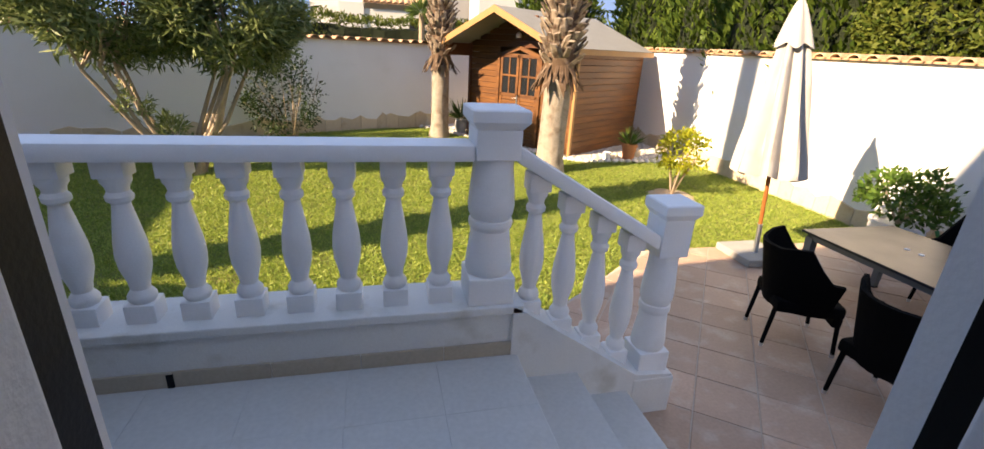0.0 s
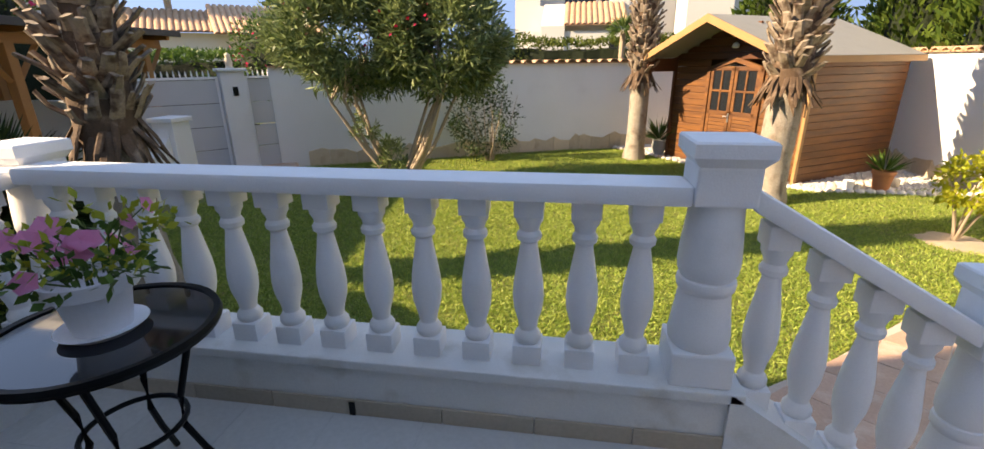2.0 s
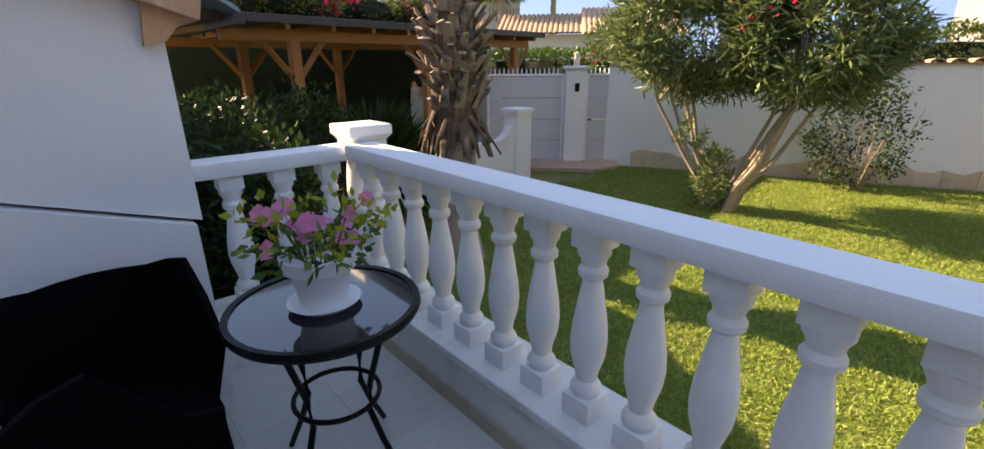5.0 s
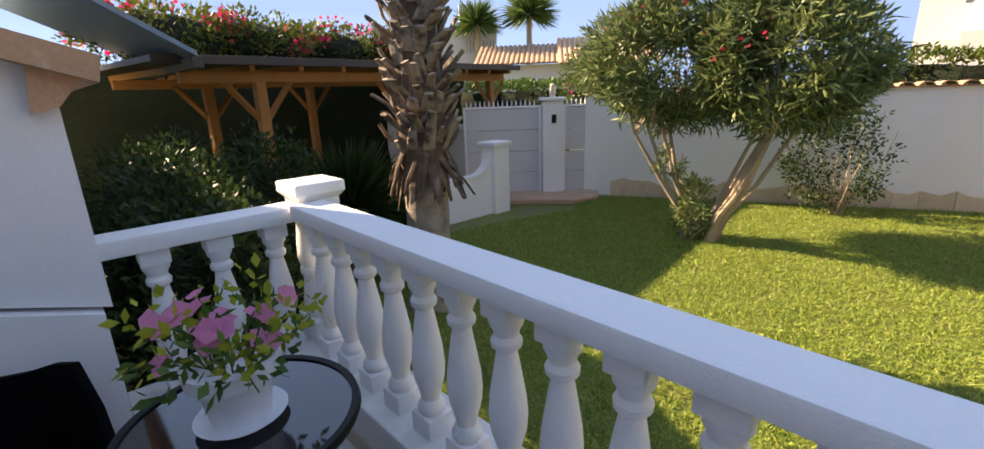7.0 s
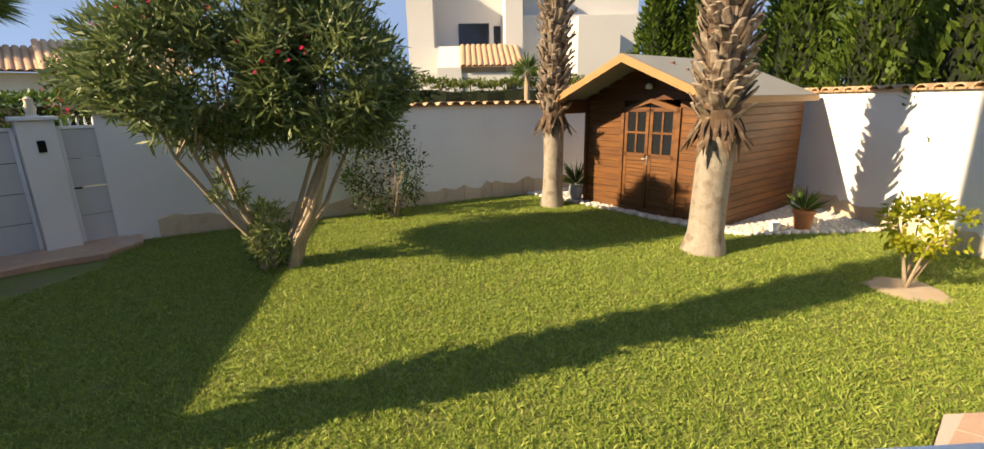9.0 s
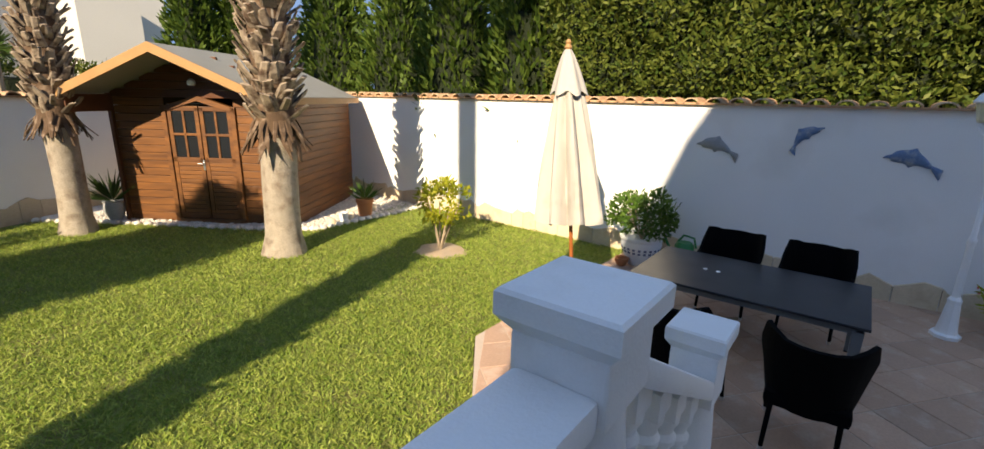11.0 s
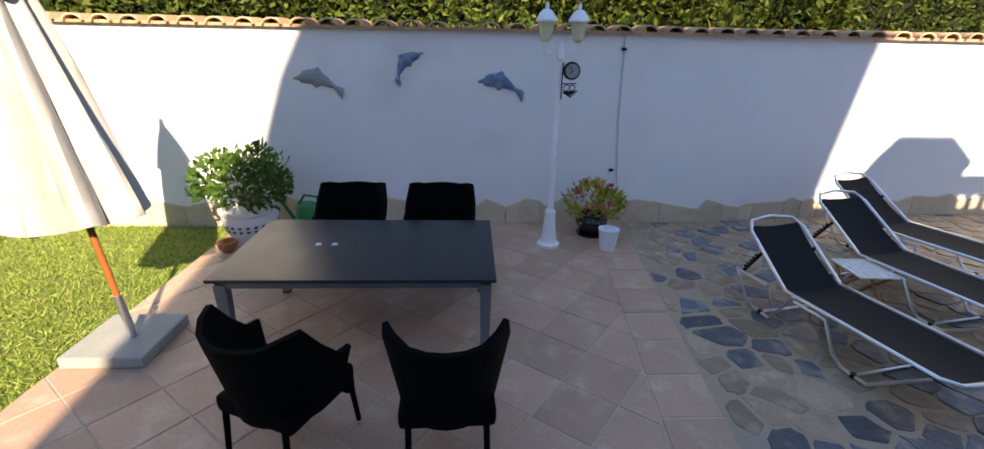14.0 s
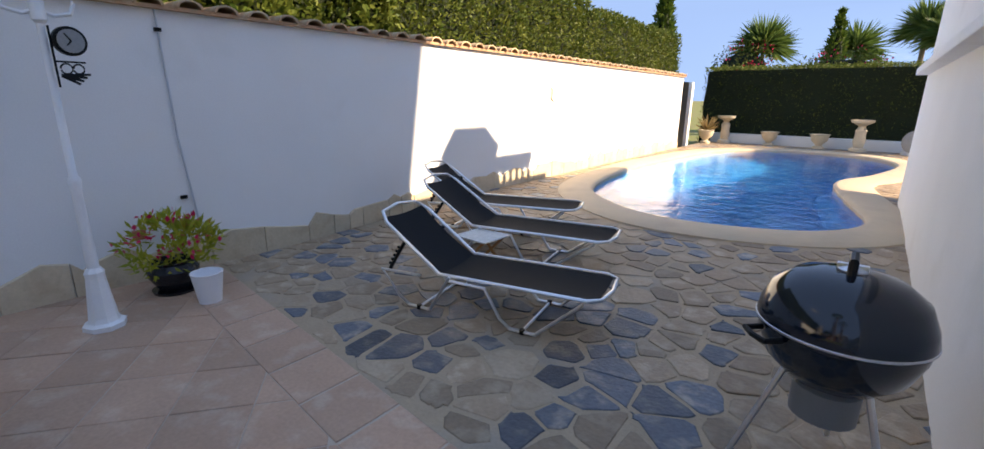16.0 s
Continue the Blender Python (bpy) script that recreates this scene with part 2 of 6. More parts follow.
FARWHITE = mat("far_house_render", (0.58, 0.56, 0.53), 0.85, 0.05, 0.6, 20, 0.1)
FLOORWOOD = mat("indoor_floor", (0.30, 0.25, 0.20), 0.4, 0.1, 4, 50, 0.05)
PAPER = mat("pale_print", (0.70, 0.68, 0.64), 0.8, 0.2, 25, 60, 0.02)


def wood_mat(name, col, dark):
    """Stained boards: long grain in the object's x, tone from board to board."""
    m = bpy.data.materials.new(name)
    m.use_nodes = True
    n, l = m.node_tree.nodes, m.node_tree.links
    b = n["Principled BSDF"]
    tc, oi = n.new("ShaderNodeTexCoord"), n.new("ShaderNodeObjectInfo")
    mp = n.new("ShaderNodeMapping")
    mp.inputs["Scale"].default_value = (0.9, 9, 9)
    l.new(tc.outputs["Object"], mp.inputs["Vector"])
    of = n.new("ShaderNodeVectorMath")
    of.operation = "ADD"
    sc = n.new("ShaderNodeVectorMath")
    sc.operation = "SCALE"
    sc.inputs[0].default_value = (7, 13, 5)
    l.new(oi.outputs["Random"], sc.inputs["Scale"])
    l.new(mp.outputs["Vector"], of.inputs[0])
    l.new(sc.outputs["Vector"], of.inputs[1])
    g, w = n.new("ShaderNodeTexNoise"), n.new("ShaderNodeTexNoise")
    g.inputs["Scale"].default_value, g.inputs["Detail"].default_value = 4, 8
    w.inputs["Scale"].default_value = 1.2
    l.new(of.outputs["Vector"], g.inputs["Vector"])
    l.new(of.outputs["Vector"], w.inputs["Vector"])
    ad = n.new("ShaderNodeMath")
    ad.operation = "MULTIPLY_ADD"
    ad.inputs[1].default_value = 0.5
    l.new(g.outputs["Fac"], ad.inputs[0])
    l.new(w.outputs["Fac"], ad.inputs[2])
    r = n.new("ShaderNodeMapRange")
    r.inputs["From Min"].default_value, r.inputs["From Max"].default_value = 0.5, 0.98
    l.new(ad.outputs[0], r.inputs["Value"])
    mx = n.new("ShaderNodeMix")
    mx.data_type = "RGBA"
    mx.inputs["A"].default_value, mx.inputs["B"].default_value = (*dark, 1), (*col, 1)
    l.new(r.outputs["Result"], mx.inputs["Factor"])
    l.new(mx.outputs["Result"], b.inputs["Base Color"])
    b.inputs["Roughness"].default_value = 0.5
    bp = n.new("ShaderNodeBump")
    bp.inputs["Strength"].default_value, bp.inputs["Distance"].default_value = 0.25, 0.01
    l.new(g.outputs["Fac"], bp.inputs["Height"])
    l.new(bp.outputs["Normal"], b.inputs["Normal"])
    return m


SHEDWOOD = wood_mat("stained_shed_board", (0.20, 0.075, 0.018), (0.075, 0.026, 0.008))


def water_mat():
    m = bpy.data.materials.new("pool_water")
    m.use_nodes = True
    n, l = m.node_tree.nodes, m.node_tree.links
    b = n["Principled BSDF"]
    b.inputs["Base Color"].default_value = (0.62, 0.93, 1.0, 1)
    b.inputs["Transmission Weight"].default_value = 1.0
    b.inputs["Roughness"].default_value, b.inputs["IOR"].default_value = 0.02, 1.33
    tc = n.new("ShaderNodeTexCoord")
    g = n.new("ShaderNodeTexNoise")
    g.inputs["Scale"].default_value, g.inputs["Detail"].default_value = 4.5, 4
    g.inputs["Distortion"].default_value = 0.8
    l.new(tc.outputs["Object"], g.inputs["Vector"])
    bp = n.new("ShaderNodeBump")
    bp.inputs["Strength"].default_value, bp.inputs["Distance"].default_value = 0.22, 0.08
    l.new(g.outputs["Fac"], bp.inputs["Height"])
    l.new(bp.outputs["Normal"], b.inputs["Normal"])
    return m


WATER = water_mat()


# ---- building helpers ----
def link_mesh(name, bm, material, parent=None, label="", smooth=False):
    me = bpy.data.meshes.new(name)
    bmesh.ops.recalc_face_normals(bm, faces=bm.faces)
    if smooth:
        for f in bm.faces:
            f.smooth = True
    bm.to_mesh(me)
    bm.free()
    me.materials.append(material)
    ob = new(name, me)
    if smooth:
        me.set_sharp_from_angle(angle=radians(38))
    ob.parent = parent
    if label:
        ob["label"] = label
    return ob


def part(name, bm, material, parent, label="", smooth=False):
    return link_mesh(name, bm, material, parent, label, smooth)


def thing(name, label, category, group="", m=None, kind=""):
    ob = new(name)
    ob.empty_display_size = 0.1
    if m is not None:
        ob.matrix_basis = m
    return tagged(ob, label, category, group, kind)


def B():
    return bmesh.new()


def box(bm, x0, x1, y0, y1, z0, z1, bevel=0.0):
    t = bmesh.new()
    bmesh.ops.create_cube(t, size=1)
    for v in t.verts:
        v.co = Vector((x0 + (v.co.x + 0.5) * (x1 - x0), y0 + (v.co.y + 0.5) * (y1 - y0), z0 + (v.co.z + 0.5) * (z1 - z0)))
    if bevel:
        bmesh.ops.bevel(t, geom=t.edges[:], offset=bevel, segments=2, affect="EDGES", profile=0.6)
    return join(bm, t)


def join(bm, t, m=None):
    """Adds all of t to bm, moved by m, and frees t."""
    made = [bm.verts.new(m @ v.co if m is not None else v.co) for v in t.verts]
    t.verts.index_update()
    for f in t.faces:
        bm.faces.new([made[v.index] for v in f.verts])
    t.free()
    return bm


def lathe(bm, profile, n=16, at=(0, 0, 0), square=0):
    """A turned body from (radius, z) pairs, closed at both ends."""
    rings = []
    for r, z in profile:
        rings.append([bm.verts.new((at[0] + r * math.cos(2 * math.pi * i / n), at[1] + r * math.sin(2 * math.pi * i / n), at[2] + z)) for i in range(n)])
    for a, b in zip(rings, rings[1:]):
        for i in range(n):
            bm.faces.new((a[i], a[(i + 1) % n], b[(i + 1) % n], b[i]))
    bm.faces.new(rings[0][::-1])
    bm.faces.new(rings[-1])
    return bm


def tube(bm, pts, r, n=8, r1=None):
    """A round bar along the points, tapering from r to r1."""
    pts = [Vector(p) for p in pts]
    rings = []
    for i, p in enumerate(pts):
        d = (pts[min(i + 1, len(pts) - 1)] - pts[max(i - 1, 0)]).normalized()
        u = d.cross(Vector((0, 0, 1)))
        u = u.normalized() if u.length > 0.01 else Vector((1, 0, 0))
        w = d.cross(u)
        rr = r + ((r1 if r1 is not None else r) - r) * i / max(1, len(pts) - 1)
        rings.append([bm.verts.new(p + rr * (math.cos(2 * math.pi * k / n) * u + math.sin(2 * math.pi * k / n) * w)) for k in range(n)])
    for a, b in zip(rings, rings[1:]):
        for k in range(n):
            bm.faces.new((a[k], a[(k + 1) % n], b[(k + 1) % n], b[k]))
    bm.faces.new(rings[0][::-1])
    bm.faces.new(rings[-1])
    return bm


def prism(bm, poly, z0, z1, inset=0.0, drop=0.0):
    """An upright prism over a plan polygon; with inset its top edge is chamfered."""
    c = sum((Vector((*p[:2], 0)) for p in poly), Vector()) / len(poly)
    lo = [bm.verts.new((p[0], p[1], z0)) for p in poly]
    mid = [bm.verts.new((p[0], p[1], z1 - drop)) for p in poly] if inset else None
    hi = []
    for p in poly:
        v = Vector((p[0], p[1], 0))
        d = c - v
        v = v + d * min(0.45, inset / max(d.length, 1e-6))
        hi.append(bm.verts.new((v.x, v.y, z1)))
    loops = [lo, mid, hi] if mid else [lo, hi]
    n = len(poly)
    for a, b in zip(loops, loops[1:]):
        for i in range(n):
            bm.faces.new((a[i], a[(i + 1) % n], b[(i + 1) % n], b[i]))
    bm.faces.new(hi)
    bm.faces.new(lo[::-1])
    return bm


def sheet_with_hole(outer, hole, z):
    """A flat sheet with a hole, filled with triangles."""
    bm = bmesh.new()
    edges = []
    for loop in (outer, hole):
        vs = [bm.verts.new((p[0], p[1], z)) for p in loop]
        edges += [bm.edges.new((vs[i], vs[(i + 1) % len(vs)])) for i in range(len(vs))]
    bmesh.ops.triangle_fill(bm, use_beauty=True, use_dissolve=False, edges=edges, normal=(0, 0, 1))
    return bm


def clip_poly(poly, a, b):
    """The part of a plan polygon to the left of the line from a to b."""
    out = []
    side = [(b[0] - a[0]) * (p[1] - a[1]) - (b[1] - a[1]) * (p[0] - a[0]) for p in poly]
    for i, p in enumerate(poly):
        j = (i + 1) % len(poly)
        q = poly[j]
        if side[i] >= 0:
            out.append(p)
        if (side[i] >= 0) != (side[j] >= 0):
            k = side[i] / (side[i] - side[j])
            out.append((p[0] + k * (q[0] - p[0]), p[1] + k * (q[1] - p[1])))
    return out


def area(poly):
    return 0.5 * sum(poly[i][0] * poly[(i + 1) % len(poly)][1] - poly[(i + 1) % len(poly)][0] * poly[i][1] for i in range(len(poly)))


def inside(p, poly):
    hit = False
    for i in range(len(poly)):
        (x0, y0), (x1, y1) = poly[i], poly[(i + 1) % len(poly)]
        if (y0 > p[1]) != (y1 > p[1]) and p[0] < x0 + (p[1] - y0) / (y1 - y0) * (x1 - x0):
            hit = not hit
    return hit


def blades(name, base, tip, width, material, parent=None, label="", bend=0.0):
    """Many leaves at once: each a narrow diamond from base to tip (arrays of n x 3)."""
    base, tip = np.asarray(base, float), np.asarray(tip, float)
    n = len(base)
    d = tip - base
    rnd = np.random.normal(size=(n, 3))
    side = np.cross(d, rnd)
    side /= np.linalg.norm(side, axis=1, keepdims=True) + 1e-9
    w = np.broadcast_to(np.asarray(width, float).reshape(-1, 1), (n, 1))
    mid = base + 0.5 * d
    mid[:, 2] += bend * np.linalg.norm(d, axis=1)
    verts = np.stack([base, mid + side * w / 2, tip, mid - side * w / 2], 1).reshape(-1, 3)
    me = bpy.data.meshes.new(name)
    me.vertices.add(4 * n)
    me.vertices.foreach_set("co", verts.astype(np.float32).ravel())
    me.loops.add(4 * n)
    me.loops.foreach_set("vertex_index", np.arange(4 * n, dtype=np.int32))
    me.polygons.add(n)
    me.polygons.foreach_set("loop_start", np.arange(0, 4 * n, 4, dtype=np.int32))
    me.update(calc_edges=True)
    me.validate()
    me.materials.append(material)
    ob = new(name, me)
    ob.parent = parent
    if label:
        ob["label"] = label
    return ob


def unit(n):
    v = np.random.normal(size=(n, 3))
    return v / np.linalg.norm(v, axis=1, keepdims=True)


def lump(rng_seed, centre, radii, n, length, width, material, parent, name="foliage", up=0.3, clumps=40, label=""):
    """A crown of leaves gathered in clumps over an uneven ellipsoid."""
    np.random.seed(rng_seed)
    c = unit(clumps) * np.random.uniform(0.55, 1.0, (clumps, 1)) ** 0.5
    pick = np.random.randint(0, clumps, n)
    off = unit(n) * (np.random.uniform(0, 1, (n, 1)) ** 0.4) * 0.30
    p = (c[pick] + off) * np.array(radii) + np.array(centre)
    d = unit(n) * 0.9 + off * 1.6 + c[pick] * 0.5 + np.array([0, 0, up])
    d /= np.linalg.norm(d, axis=1, keepdims=True)
    ln = np.random.uniform(0.6, 1.2, (n, 1)) * length
    return blades(name, p, p + d * ln, width * np.random.uniform(0.7, 1.2, n), material, parent, label)


# ---- plan ----
LAWN_Z = -0.08
TERR = 0.54
WALL_X = 7.81
FAR_A, FAR_D = Vector((-5.0, 11.87, 0)), Vector((0.911, 0.412, 0)).normalized()
POOL_Z = 0.12


def smooth_loop(pts, per=6):
    """A closed Catmull-Rom loop through the points."""
    out, n = [], len(pts)
    for i in range(n):
        p0, p1, p2, p3 = (Vector(pts[(i + k) % n]) for k in (-1, 0, 1, 2))
        for s in range(per):
            t = s / per
            v = 0.5 * (2 * p1 + (p2 - p0) * t + (2 * p0 - 5 * p1 + 4 * p2 - p3) * t * t + (3 * p1 - p0 - 3 * p2 + p3) * t**3)
            out.append((v.x, v.y))
    return out


def grow(loop, d):
    """The loop moved outwards by d."""
    out, n = [], len(loop)
    for i in range(n):
        a, b = Vector(loop[i - 1]), Vector(loop[(i + 1) % n])
        t = (b - a).normalized()
        out.append((loop[i][0] + t.y * d, loop[i][1] - t.x * d))
    return out


POOL = smooth_loop([(2.95, -4.2), (3.45, -3.2), (4.6, -2.75), (5.6, -3.0), (6.6, -4.1), (7.0, -6.4), (6.95, -9.0), (6.5, -12.0), (5.0, -13.6), (3.3, -13.3), (2.5, -11.6), (2.9, -9.2), (3.45, -7.6), (3.25, -5.9)])
if area(POOL) < 0:
    POOL.reverse()
COPE = grow(POOL, 0.55)

# ---- ground and surfaces ----
far = 900
ground = link_mesh("ground", sheet_with_hole([(-far, -far), (far, -far), (far, far), (-far, far)], grow(POOL, 0.1), -0.11), EARTH)
tagged(ground, "flat earth and grass ground around the garden", "ground", kind="structure")

PATIO = [(2.0, 1.98), (7.8, 1.33), (7.8, 6.0), (3.95, 6.03), (3.03, 5.3), (2.0, 4.6)]
bm = B()
prism(bm, PATIO, -0.2, -0.006)
patio = tagged(link_mesh("pavement", bm, GROUT), "terracotta tiled patio with pale joints", "patio", kind="structure")


def deck_z(y):
    return 0.0 if y > 0.5 else min(POOL_Z, (0.5 - y) * 0.04)


bm = B()
hole = grow(POOL, 0.28)
gs = 0.25
grid = {}
for i in range(38):
    for j in range(69):
        xa, ya = -1.7 + i * gs, -15.5 + j * gs
        if inside((xa + gs / 2, ya + gs / 2), hole):
            continue
        q = []
        for u, v in ((0, 0), (1, 0), (1, 1), (0, 1)):
            key = (i + u, j + v)
            if key not in grid:
                xx = min(-1.7 + key[0] * gs, 7.8)
                yy = min(-15.5 + key[1] * gs, 1.985 - 0.112 * max(0.0, xx - 2.0))
                grid[key] = bm.verts.new((xx, yy, deck_z(yy) - 0.003))
            q.append(grid[key])
        bm.faces.new(q)
paving = tagged(link_mesh("pavement_stone", bm, MORTAR), "crazy paving of brown and blue slate flagstones in mortar", "paving", kind="structure")

# lawn: thatch sheet and blades
LAWN = [(-5.35, 11.55), (-4.7, 10.2), (-5.2, 8.4), (-5.6, 6.5), (-5.4, 3.95), (2.3, 3.95), (3.03, 5.3), (3.95, 6.05), (7.79, 6.02), (7.79, 11.3), (6.2, 10.75), (4.9, 10.9), (3.6, 12.9), (2.4, 14.7), (1.2, 14.6)]
bm = B()
vs = [bm.verts.new((x, y, LAWN_Z)) for x, y in LAWN]
bm.faces.new(vs)
bmesh.ops.triangulate(bm, faces=bm.faces[:])
lawn = tagged(link_mesh("lawn", bm, LAWNSOIL), "mown green lawn with dry straw patches", "lawn", kind="structure")
np.random.seed(4)
pts = np.random.uniform((-5.6, 3.95), (7.8, 14.7), (760000, 2))
x, y = pts.T
keep = np.zeros(len(pts), bool)
for i in range(len(LAWN)):
    (x0, y0), (x1, y1) = LAWN[i], LAWN[(i + 1) % len(LAWN)]
    cross = (y0 > y) != (y1 > y)
    keep ^= cross & (x < x0 + (y - y0) / (y1 - y0 + 1e-12) * (x1 - x0))
near = np.exp(-((np.hypot(x - 0.7, y - 3.4)) / 7.0) ** 2)
keep &= np.random.uniform(size=len(pts)) < 0.35 + 0.6 * near
tuft = 0.5 + 0.5 * np.sin(x * 31 + 3 * np.sin(y * 17)) * np.sin(y * 29 + 3 * np.sin(x * 13))
keep &= np.random.uniform(size=len(pts)) < 0.45 + 0.75 * tuft
keep &= np.hypot(x - 5.83, y - 8.32) > 0.38
pts = pts[keep]
n = len(pts)
base = np.c_[pts, np.full(n, LAWN_Z - 0.002)]
lean = np.random.normal(0, 0.030, (n, 2))
grass = blades("grass", base, base + np.c_[lean, np.random.uniform(0.016, 0.052, n)], np.random.uniform(0.006, 0.013, n), GRASS)
tagged(grass, "short green and straw coloured grass blades", "grass", kind="stuff")

# ---- terrace, steps and house ----
bm = B()
box(bm, -1.95, 1.72, 1.82, 3.98, -0.12, TERR - 0.006)
terrace = tagged(link_mesh("terrace", bm, WORNWHITE), "raised white terrace in front of the house", "terrace", kind="structure")
for i in range(8):
    for j in range(-1, 5):
        x0, y0 = -1.90 + i * 0.452, 1.862 + j * 0.452
        bm = B()
        box(bm, 0.0005, 0.4515, 0.0005 if j >= 0 else 0.406, min(0.4515, 3.97 - y0), 0, 0.022, 0.0008)
        t = part("tile", bm, MARBLE, terrace)
        t.location = (x0, y0, TERR - 0.022)
for k, (a, b) in enumerate(((1.72, 2.07), (2.07, 2.42))):
    bm = B()
    box(bm, a - 0.05, b, 2.02, 3.62, -0.1, TERR - 0.18 * (k + 1) - 0.02)
    step = tagged(link_mesh("step", bm, WHITE), "terrace step with pale stone tread", "step", kind="structure")
    bm = B()
    box(bm, a, b + 0.03, 2.02, 3.62, TERR - 0.18 * (k + 1) - 0.02, TERR - 0.18 * (k + 1) + 0.012, 0.006)
    part("tread", bm, MARBLE, step)


def wall_block(name, label, x0, x1, y0, y1, z0, z1, material=WHITE, cat="wall"):
    bm = B()
    box(bm, x0, x1, y0, y1, z0, z1)
    return tagged(link_mesh(name, bm, material), label, cat, kind="structure")


wall_block("wall_front_west", "white rendered house wall beside the terrace door", -1.41, 0.735, 1.77, 1.92, 0, 3.1)
wall_block("wall_front_east", "white rendered house wall beside the terrace door", 1.745, 2.62, 1.77, 1.92, 0, 3.1)
wall_block("wall_pier", "white rendered corner pier of the house", 2.15, 2.62, 1.92, 2.0, 0, 3.1)
wall_block("wall_front_lintel", "white rendered lintel above the terrace door", 0.735, 1.745, 1.77, 1.92, 2.72, 3.1)
wall_block("wall_east", "white rendered side wall of the house", 2.34, 2.62, -6.0, 1.77, 0, 3.1)
wall_block("wall_back", "plain white room wall", -1.41, 2.37, -6.28, -6.0, 0, 3.1)
wall_block("wall_room_west", "plain white room wall", -1.69, -1.41, -6.28, 2.0, 0, 3.1)
wall_block("ceiling", "plain white ceiling of the room", -1.7, 2.65, -6.28, 2.0, 3.1, 3.3, WHITE, "ceiling")
wall_block("floor", "brown indoor floor behind the terrace door", -1.41, 2.34, -6.0, 1.77, 0.3, TERR + 0.004, FLOORWOOD, "floor")
bm = B()
box(bm, 2.37, 2.75, -6.0, 1.1, 1.93, 2.02, 0.01)
tagged(link_mesh("trim", bm, WHITEPAINT), "white stone ledge along the house wall", "ledge", kind="structure")
# wing with a sloping cap beside the terrace, and the tall shadow-casting block behind it


def sloped(name, label, x0, x1, prof, material, cat="wall"):
    """A wall with a sloping top: a profile in y and z drawn out along x."""
    bm = B()
    f, b = [bm.verts.new((x0, y, z)) for y, z in prof], [bm.verts.new((x1, y, z)) for y, z in prof]
    for i in range(len(prof)):
        k = (i + 1) % len(prof)
        bm.faces.new((f[i], f[k], b[k], b[i]))
    bm.faces.new(f)
    bm.faces.new(b[::-1])
    return tagged(link_mesh(name, bm, material), label, cat, kind="structure")


sloped("wall_wing", "white rendered wing wall at the terrace end", -2.9, -1.38, [(-1.0, 0), (2.83, 0), (2.83, 1.455), (-1.0, 2.72)], WHITE)
sloped("wall_wing_upper", "white rendered wing wall at the terrace end", -2.9, -1.42, [(-1.0, 2.73), (2.86, 1.465), (2.86, 2.365), (-1.0, 3.63)], WHITE)
sloped("trim_eave", "weathered clay capping on the sloping white wing", -3.0, -1.30, [(-1.0, 3.63), (2.98, 2.32), (3.0, 2.41), (-1.0, 3.73)], ROOFTILE, "capping")
sloped("trim_corbel", "rounded clay corbel under the wing capping", -2.9, -1.36, [(2.78, 2.22), (2.86, 2.24), (2.94, 2.34), (2.80, 2.385)], ROOFTILE, "corbel")
# Height and corner fitted to the house shadow on the patio.
wall_block("wall_tower", "tall white rendered block sized to cast the house shadow", -4.35, -2.92, -5.2, 2.74, 0, 5.0)
wall_block("wall_house_low", "low white rendered house block", -8.5, -4.35, -5.2, 2.70, 0, 3.2)
# Unseen roof volume, shaped so its shadow edges fall right on the garden wall.
bm = B()
lo = [(-4.4, -4.5), (-2.86, -4.5), (-2.86, 2.78), (-4.4, 2.78)]
hi = [(-4.1, -5.15), (-3.0, -5.15), (-3.0, 1.35), (-4.1, 1.35)]
vl, vh = [bm.verts.new((*p, 5.0)) for p in lo], [bm.verts.new((*p, 8.9)) for p in hi]
for i in range(4):
    bm.faces.new((vl[i], vl[(i + 1) % 4], vh[(i + 1) % 4], vh[i]))
bm.faces.new(vh)
bm.faces.new(vl[::-1])
tagged(link_mesh("roof", bm, ROOFTILE), "unseen steep roof volume added to cast the house shadow", "roof", kind="structure")

# Unseen block, placed and sized to cast the hump in the garden wall shadow.
chim = thing("chimney", "unseen chimney-like block on the house roof, casting the wall shadow hump", "chimney", kind="structure")
bm = B()
box(bm, 0.85, 1.45, -5.15, -4.0, 3.3, 4.55)
part("stack", bm, WHITE, chim)
bm = B()
prism(bm, [(0.78, -5.22), (1.52, -5.22), (1.52, -3.93), (0.78, -3.93)], 4.55, 5.02, 0.42, 0.40)
part("cowl", bm, ROOFTILE, chim)
# Unseen too: added for the low broken shadow beside the hump.
roof_rail = thing("balustrade", "unseen balustrade on the house roof, added for its shadow on the wall", "balustrade")
bm = B()
box(bm, 1.0, 1.25, -6.28, -5.2, 4.45, 4.6, 0.01)
part("rail", bm, WHITEPAINT, roof_rail)
bm = B()
box(bm, 1.0, 1.25, -6.28, -5.2, 3.3, 3.75)
part("parapet", bm, WHITE, roof_rail)
